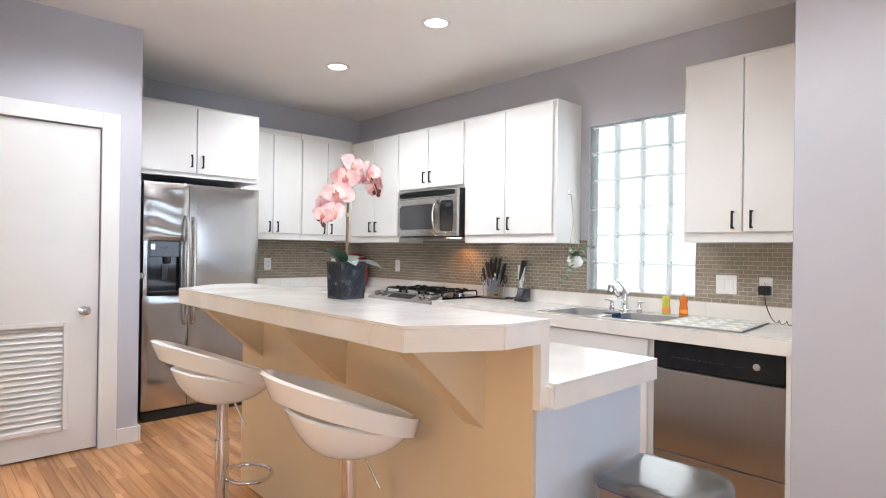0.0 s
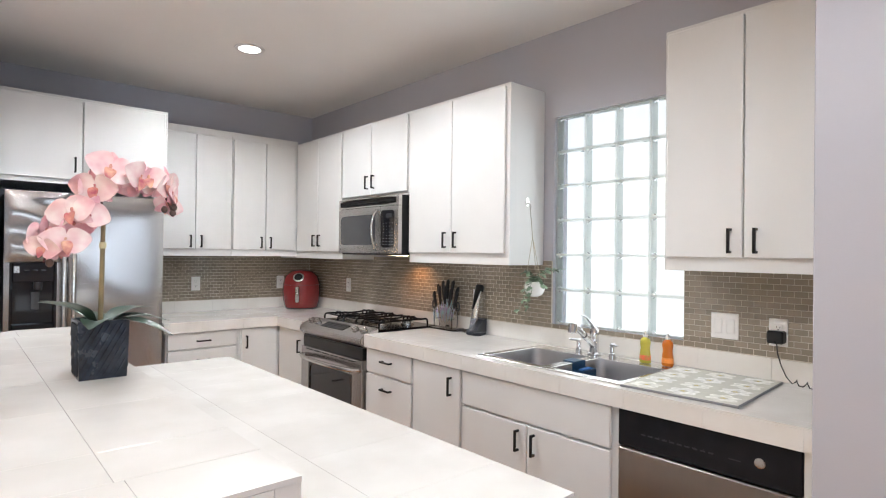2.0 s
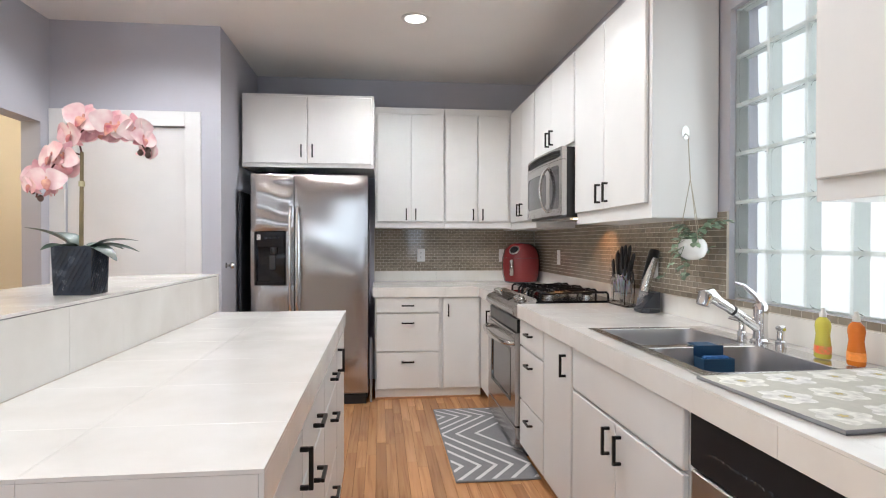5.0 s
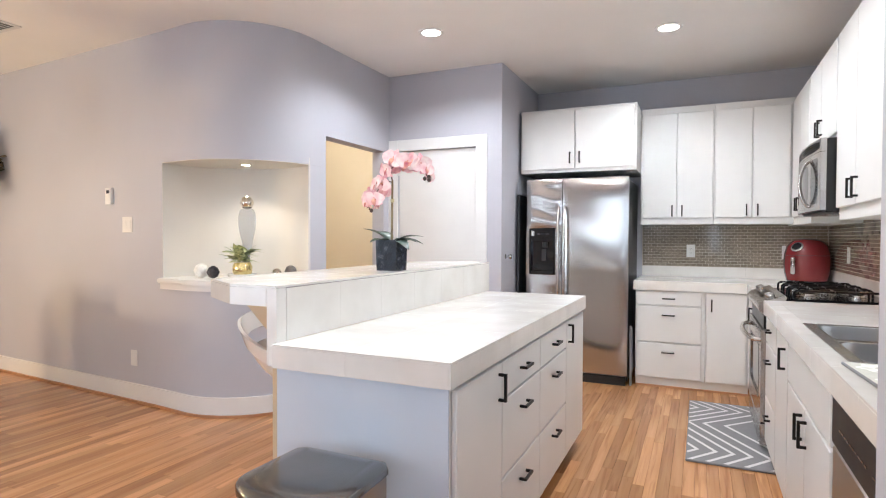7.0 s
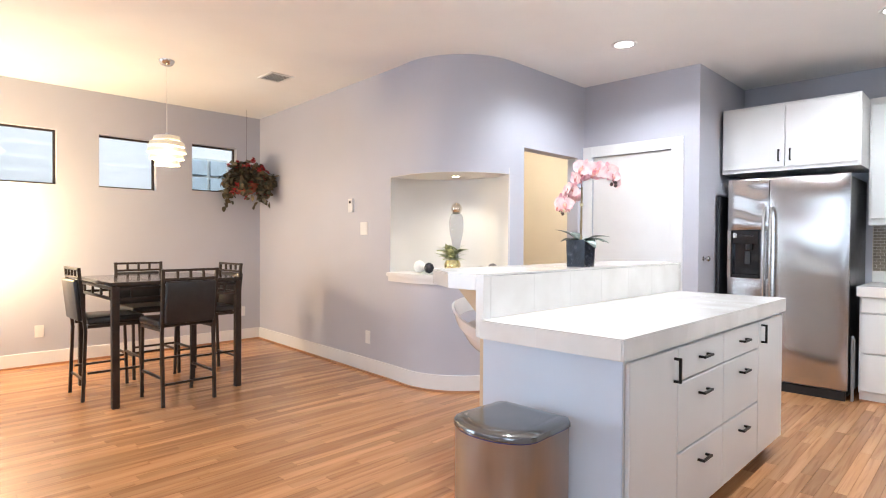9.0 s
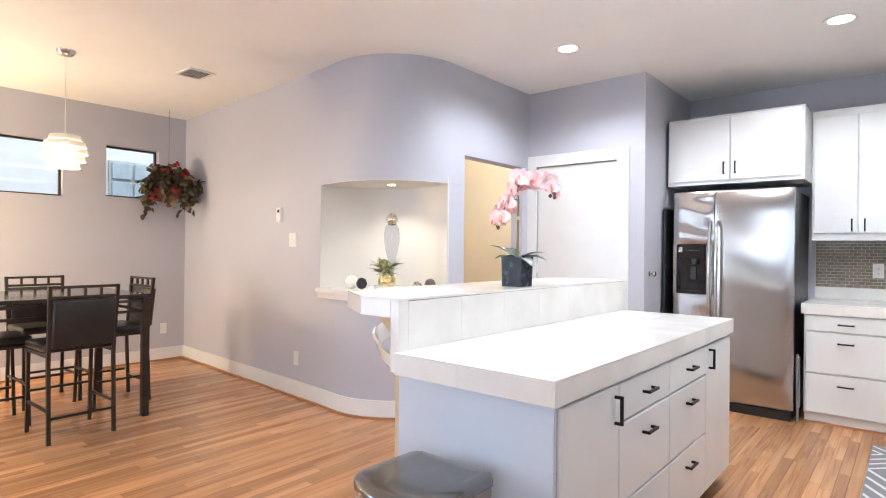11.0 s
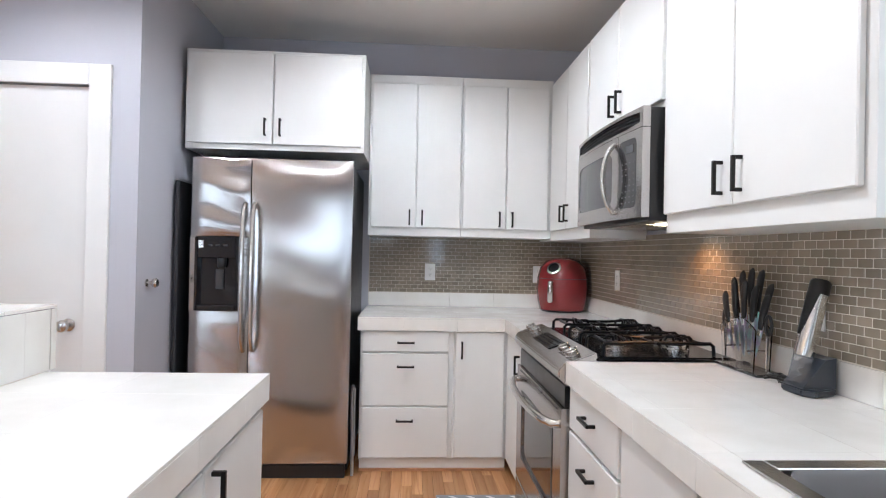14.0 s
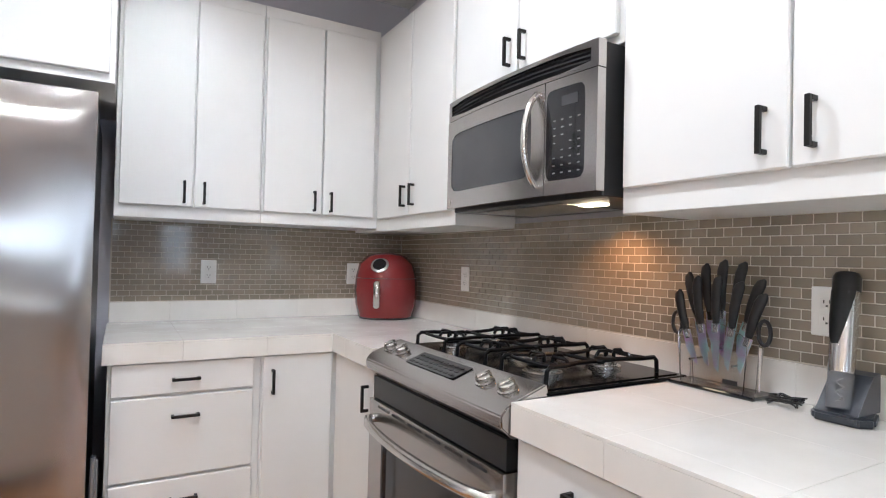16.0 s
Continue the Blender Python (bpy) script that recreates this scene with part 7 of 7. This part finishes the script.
def floor_lamp():
    """Just out of sight beside the dining table, it lights that wall."""
    x, y = -2.8, 0.0
    f = thing("floor_lamp", (x, y, 0), "tall floor lamp with a pale open shade, lit", "floor lamp")
    part("base", shape(lathe, [(0.14, 0), (0.14, 0.015), (0.03, 0.03)], at=(x, y, 0), sides=28), BRONZE, f, "", 50)
    part("pole", shape(tube, [(x, y, 0.025), (x, y, 1.20)], 0.011, 10), BRONZE, f, "", 50)
    part("bulb", shape(lathe, [(0.02, 0), (0.035, 0.04), (0.03, 0.08), (0.012, 0.10)], at=(x, y, 1.2005), sides=16), GLOWW, f, "lit bulb", 50)


floor_lamp()


# ---- pieces: counter tiles, wall tiles, floor boards ----
SHARED = {}


def piece(name, dims, material, parent, at, bevel=0.0004, turn=0.0):
    """One piece on a mesh shared by all of its size."""
    key = (name, material.name, *(round(d, 4) for d in dims), bevel)
    if key not in SHARED:
        a, b, c = dims
        SHARED[key] = mesh_of(name, bx(-a / 2, a / 2, -b / 2, b / 2, -c / 2, c / 2, bevel=bevel), material)
    ob = new(name, SHARED[key])
    ob.parent = parent
    ob.matrix_parent_inverse = Matrix.Translation(-WORLD_AT.get(parent.name, Vector()))
    ob.location, ob.rotation_euler = at, (0, 0, turn)
    return ob


J = 0.0006


def lay(parent, xs, ys, z0, z1, skip=None):
    """Flat tiles between the joint lines xs and ys."""
    for a, b in zip(xs, xs[1:]):
        for c, d in zip(ys, ys[1:]):
            if not (skip and skip(a, b, c, d)):
                piece("tile", (b - a - J, d - c - J, z1 - z0), STONE, parent, ((a + b) / 2, (c + d) / 2, (z0 + z1) / 2))


def steps(lo, hi, pitch, through_at):
    first = through_at + math.ceil((lo + 0.02 - through_at) / pitch) * pitch
    out, v = [lo], first
    while v < hi - 0.02:
        out.append(v)
        v += pitch
    return out + [hi]


P = 0.307
ICT = 0.892   # top of the island
ys = steps(1.054, 3.524, P, 1.70)
# worktop tiles stop at the sink
lay(east_counter, [3.381, 3.452], ys, 0.8755, CT)
lay(east_counter, [3.452, 3.72, 3.932, 4.027], [v for v in ys if v < 1.70] + [1.70, 1.742], 0.8755, CT)
lay(east_counter, [3.452, 3.72, 3.932, 4.027], [2.558] + [v for v in ys if v > 2.6], 0.8755, CT)
lay(east_counter, [3.932, 4.027], [1.742, 2.01, 2.317, 2.558], 0.8755, CT)
lay(corner_counter, [3.381, 3.72, 4.027], [4.352, 4.64, 4.781], 0.8755, CT)
lay(corner_counter, [2.54, 2.80, 3.107, 3.414, 3.72, 4.027], [4.781, 5.09, 5.40, 5.478], 0.8755, CT)
lay(island_counter, [1.7975, 2.075, 2.427], steps(1.24, 3.245, P, 1.775), 0.8845, ICT)
for c, d in zip(ys, ys[1:]):
    piece("edge_tile", (0.0085, d - c - J, 0.068), STONE, east_counter, (3.3855, (c + d) / 2, 0.841))
    piece("upstand_tile", (0.010, d - c - J, 0.092), STONE, east_counter, (4.0285, (c + d) / 2, CT + 0.047))
for c, d in ((4.352, 4.64), (4.64, 4.7875)):
    piece("edge_tile", (0.0085, d - c - J, 0.068), STONE, corner_counter, (3.3855, (c + d) / 2, 0.841))
for c, d in ((3.526, 3.94), (3.94, 4.35), (4.35, 4.66), (4.66, 4.97), (4.97, 5.27), (5.27, 5.478)):
    piece("upstand_tile", (0.010, d - c - J, 0.092), STONE, corner_counter, (4.0285, (c + d) / 2, CT + 0.047))
for c, d in ((2.54, 2.80), (2.80, 3.107), (3.107, 3.381)):
    piece("edge_tile", (d - c - J, 0.0085, 0.068), STONE, corner_counter, ((c + d) / 2, 4.7855, 0.841))
for c, d in ((2.548, 2.80), (2.80, 3.107), (3.107, 3.414), (3.414, 3.72), (3.72, 4.02)):
    piece("upstand_tile", (d - c - J, 0.010, 0.092), STONE, corner_counter, ((c + d) / 2, 5.4785, CT + 0.047))
piece("edge_tile", (0.0085, 0.69, 0.068), STONE, corner_counter, (2.5435, 5.13, 0.841))
for c, d in zip(steps(1.24, 3.245, P, 1.775), steps(1.24, 3.245, P, 1.775)[1:]):
    piece("edge_tile", (0.0085, d - c - J, 0.068), STONE, island_counter, (2.4225, (c + d) / 2, 0.850))
for c, d in ((1.7975, 2.075), (2.075, 2.418)):
    piece("edge_tile", (d - c - J, 0.0085, 0.068), STONE, island_counter, ((c + d) / 2, 1.2445, 0.850))
    piece("edge_tile", (d - c - J, 0.0085, 0.068), STONE, island_counter, ((c + d) / 2, 3.2405, 0.850))
# the bar's riser, end and edges
for c, d in zip(steps(1.312, 3.262, P, 1.62), steps(1.312, 3.262, P, 1.62)[1:]):
    piece("riser_tile", (0.0205, d - c - J, 0.1755), STONE, isl, (1.7865, (c + d) / 2, ICT + 0.0885))
piece("end_tile", (0.041, 0.047, 0.2545), STONE, isl, (1.7765, 1.2875 - 0.001, 0.9425))
piece("end_tile", (0.041, 0.024, 0.175), STONE, isl, (1.7765, 3.2785, ICT + 0.0885))


def bar_pieces():
    cuts = steps(1.405, 3.075, P, 1.55)
    x1, y0, y1, zt = 1.797, 1.262, 3.291, 1.079
    # top: rectangular tiles, then the two cut ends
    for a, b in ((1.357, 1.585), (1.585, x1)):
        for c, d in zip(cuts, cuts[1:]):
            piece("tile", (b - a - J, d - c - J, 0.0085), STONE, bar_counter, ((a + b) / 2, (c + d) / 2, zt - 0.00425))
    for o in ([(1.357, 1.404), (1.597, y0), (1.597, 1.404)], [(1.598, y0), (x1, y0), (x1, 1.404), (1.598, 1.404)], [(1.357, 3.076), (1.60, 3.076), (1.60, y1)], [(1.601, 3.076), (x1, 3.076), (x1, y1), (1.601, y1)]):
        part("tile", shape(prism, o, zt - 0.0085, zt), STONE, bar_counter)
    e, ze = 0.060, zt - 0.0395
    for c, d in zip(cuts, cuts[1:]):
        piece("edge_tile", (0.008, d - c - J, e), STONE, bar_counter, (1.3615, (c + d) / 2, ze))
    for (ax, ay), (cx, cy) in (((1.597, y0 + 0.004), (1.3605, 1.405)), ((1.597, y0 + 0.004), (1.755, y0 + 0.004)), ((1.3605, 3.075), (1.60, y1 - 0.004)), ((1.603, y1 - 0.004), (1.755, y1 - 0.004))):
        L = math.hypot(cx - ax, cy - ay)
        piece("edge_tile", (L - J, 0.008, e), STONE, bar_counter, ((ax + cx) / 2, (ay + cy) / 2, ze), turn=math.atan2(cy - ay, cx - ax))


bar_pieces()

# glass mosaic on the walls, 52 by 26 mm
TW, TH, TG = 0.0515, 0.0258, 0.0026
Z0, ROWS_N = 0.979, 15


def tile_rows(u0, u1, skip=None):
    """Places of the tiles of a running bond: centre along, centre up, width."""
    for r in range(ROWS_N):
        z = Z0 + (r + 0.5) * TH
        u = u0 - (TW / 2 if r % 2 else 0)
        while u < u1 - 0.004:
            a, b = max(u, u0), min(u + TW, u1)
            if b - a > 0.006 and not (skip and skip((a + b) / 2, z)):
                yield (a + b) / 2, z, b - a - TG
            u += TW


def flat_boxes(name, boxes, material, parent, label):
    """Many small boxes as one mesh: (centre, size)."""
    corner = np.array([(x, y, z) for x in (-0.5, 0.5) for y in (-0.5, 0.5) for z in (-0.5, 0.5)])
    quads = np.array([(0, 1, 3, 2), (4, 6, 7, 5), (0, 4, 5, 1), (2, 3, 7, 6), (0, 2, 6, 4), (1, 5, 7, 3)])
    centre, size = np.array([b[0] for b in boxes]), np.array([b[1] for b in boxes])
    verts = (centre[:, None] + corner[None] * size[:, None]).reshape(-1, 3)
    faces = (np.arange(len(boxes))[:, None, None] * 8 + quads[None]).reshape(-1, 4)
    me = bpy.data.meshes.new(name)
    me.from_pydata(verts.tolist(), [], faces.tolist())
    me.materials.append(material)
    ob = new(name, me)
    ob.parent = parent
    if parent is not None:
        ob.matrix_parent_inverse = Matrix.Translation(-WORLD_AT.get(parent.name, Vector()))
    return tagged(ob, label, "", "", "stuff")


def mosaic():
    zt = Z0 + ROWS_N * TH
    bed = bx(4.0296, EAST - 0.0005, STUB_N + 0.001, 1.775, 0.90, zt)
    box(bed, 4.0296, EAST - 0.0005, 2.557, 5.482, 0.90, zt)
    box(bed, 4.0296, EAST - 0.0005, 1.775, 2.557, 0.90, 1.002)
    sp = setting("backsplash_east", bed, TGROUT, "grout bed of the glass tile backsplash behind the sink", "backsplash")
    bed = bx(2.545, 4.029, 5.4796, NORTH - 0.0005, 0.90, zt)
    sn = setting("backsplash_north", bed, TGROUT, "grout bed of the glass tile backsplash in the corner", "backsplash")
    spots = [*tile_rows(STUB_N + 0.002, 1.775), *(q for q in tile_rows(1.776, 2.556) if q[1] < 1.0), *tile_rows(2.557, 5.482)]
    far, n = [], 0
    for u, z, w in spots:
        if 2.72 < u < 3.80 and n < 300:
            piece("tile", (0.006, w, TH - TG), MOSAIC, sp, (4.0315, u, z), bevel=0.0011)
            n += 1
        else:
            far.append(((4.0315, u, z), (0.006, w, TH - TG)))
    flat_boxes("tile_field", far, MOSAICJ, sp, "taupe glass mosaic tiles in running bond")
    flat_boxes("tile_field", [((u, 5.4815, z), (w, 0.006, TH - TG)) for u, z, w in tile_rows(2.55, 4.026)], MOSAICJ, sn, "taupe glass mosaic tiles in running bond")


mosaic()


def floor_boards():
    fl = setting("floor", bx(WEST, EAST, SOUTH, NORTH, -0.10, -0.012), mat("subfloor", (0.10, 0.05, 0.025), 0.9, var=0.1), "honey oak strip floor", "floor")
    rng = random.Random(5)
    W, near, far = 0.0572, 0, []
    lengths = (0.42, 0.58, 0.74, 0.92, 1.15)
    k = 0
    x = WEST
    while x < EAST - 0.01:
        w = min(W, EAST - x)
        y = SOUTH - rng.random() * 0.9
        while y < NORTH:
            L = rng.choice(lengths)
            a, b = max(y, SOUTH), min(y + L, NORTH)
            y += L
            if b - a < 0.03:
                continue
            full = abs(b - a - L) < 1e-6 and w > W - 1e-6
            if full and ((2.40 < x < 3.40 and -0.4 < a < 4.8) or (0.1 < x < 1.6 and 3.2 < a < 4.4)) and near < 300:
                piece("plank", (w - 0.0010, L - 0.0012, 0.012), OAK, fl, (x + w / 2, (a + b) / 2, -0.0062), bevel=0.0008)
                near += 1
            else:
                far.append(((x + w / 2, (a + b) / 2, -0.0062), (w - 0.0010, b - a - 0.0012, 0.012)))
        x += W
    flat_boxes("plank_field", far, OAKJ, fl, "honey oak strip boards")


floor_boards()
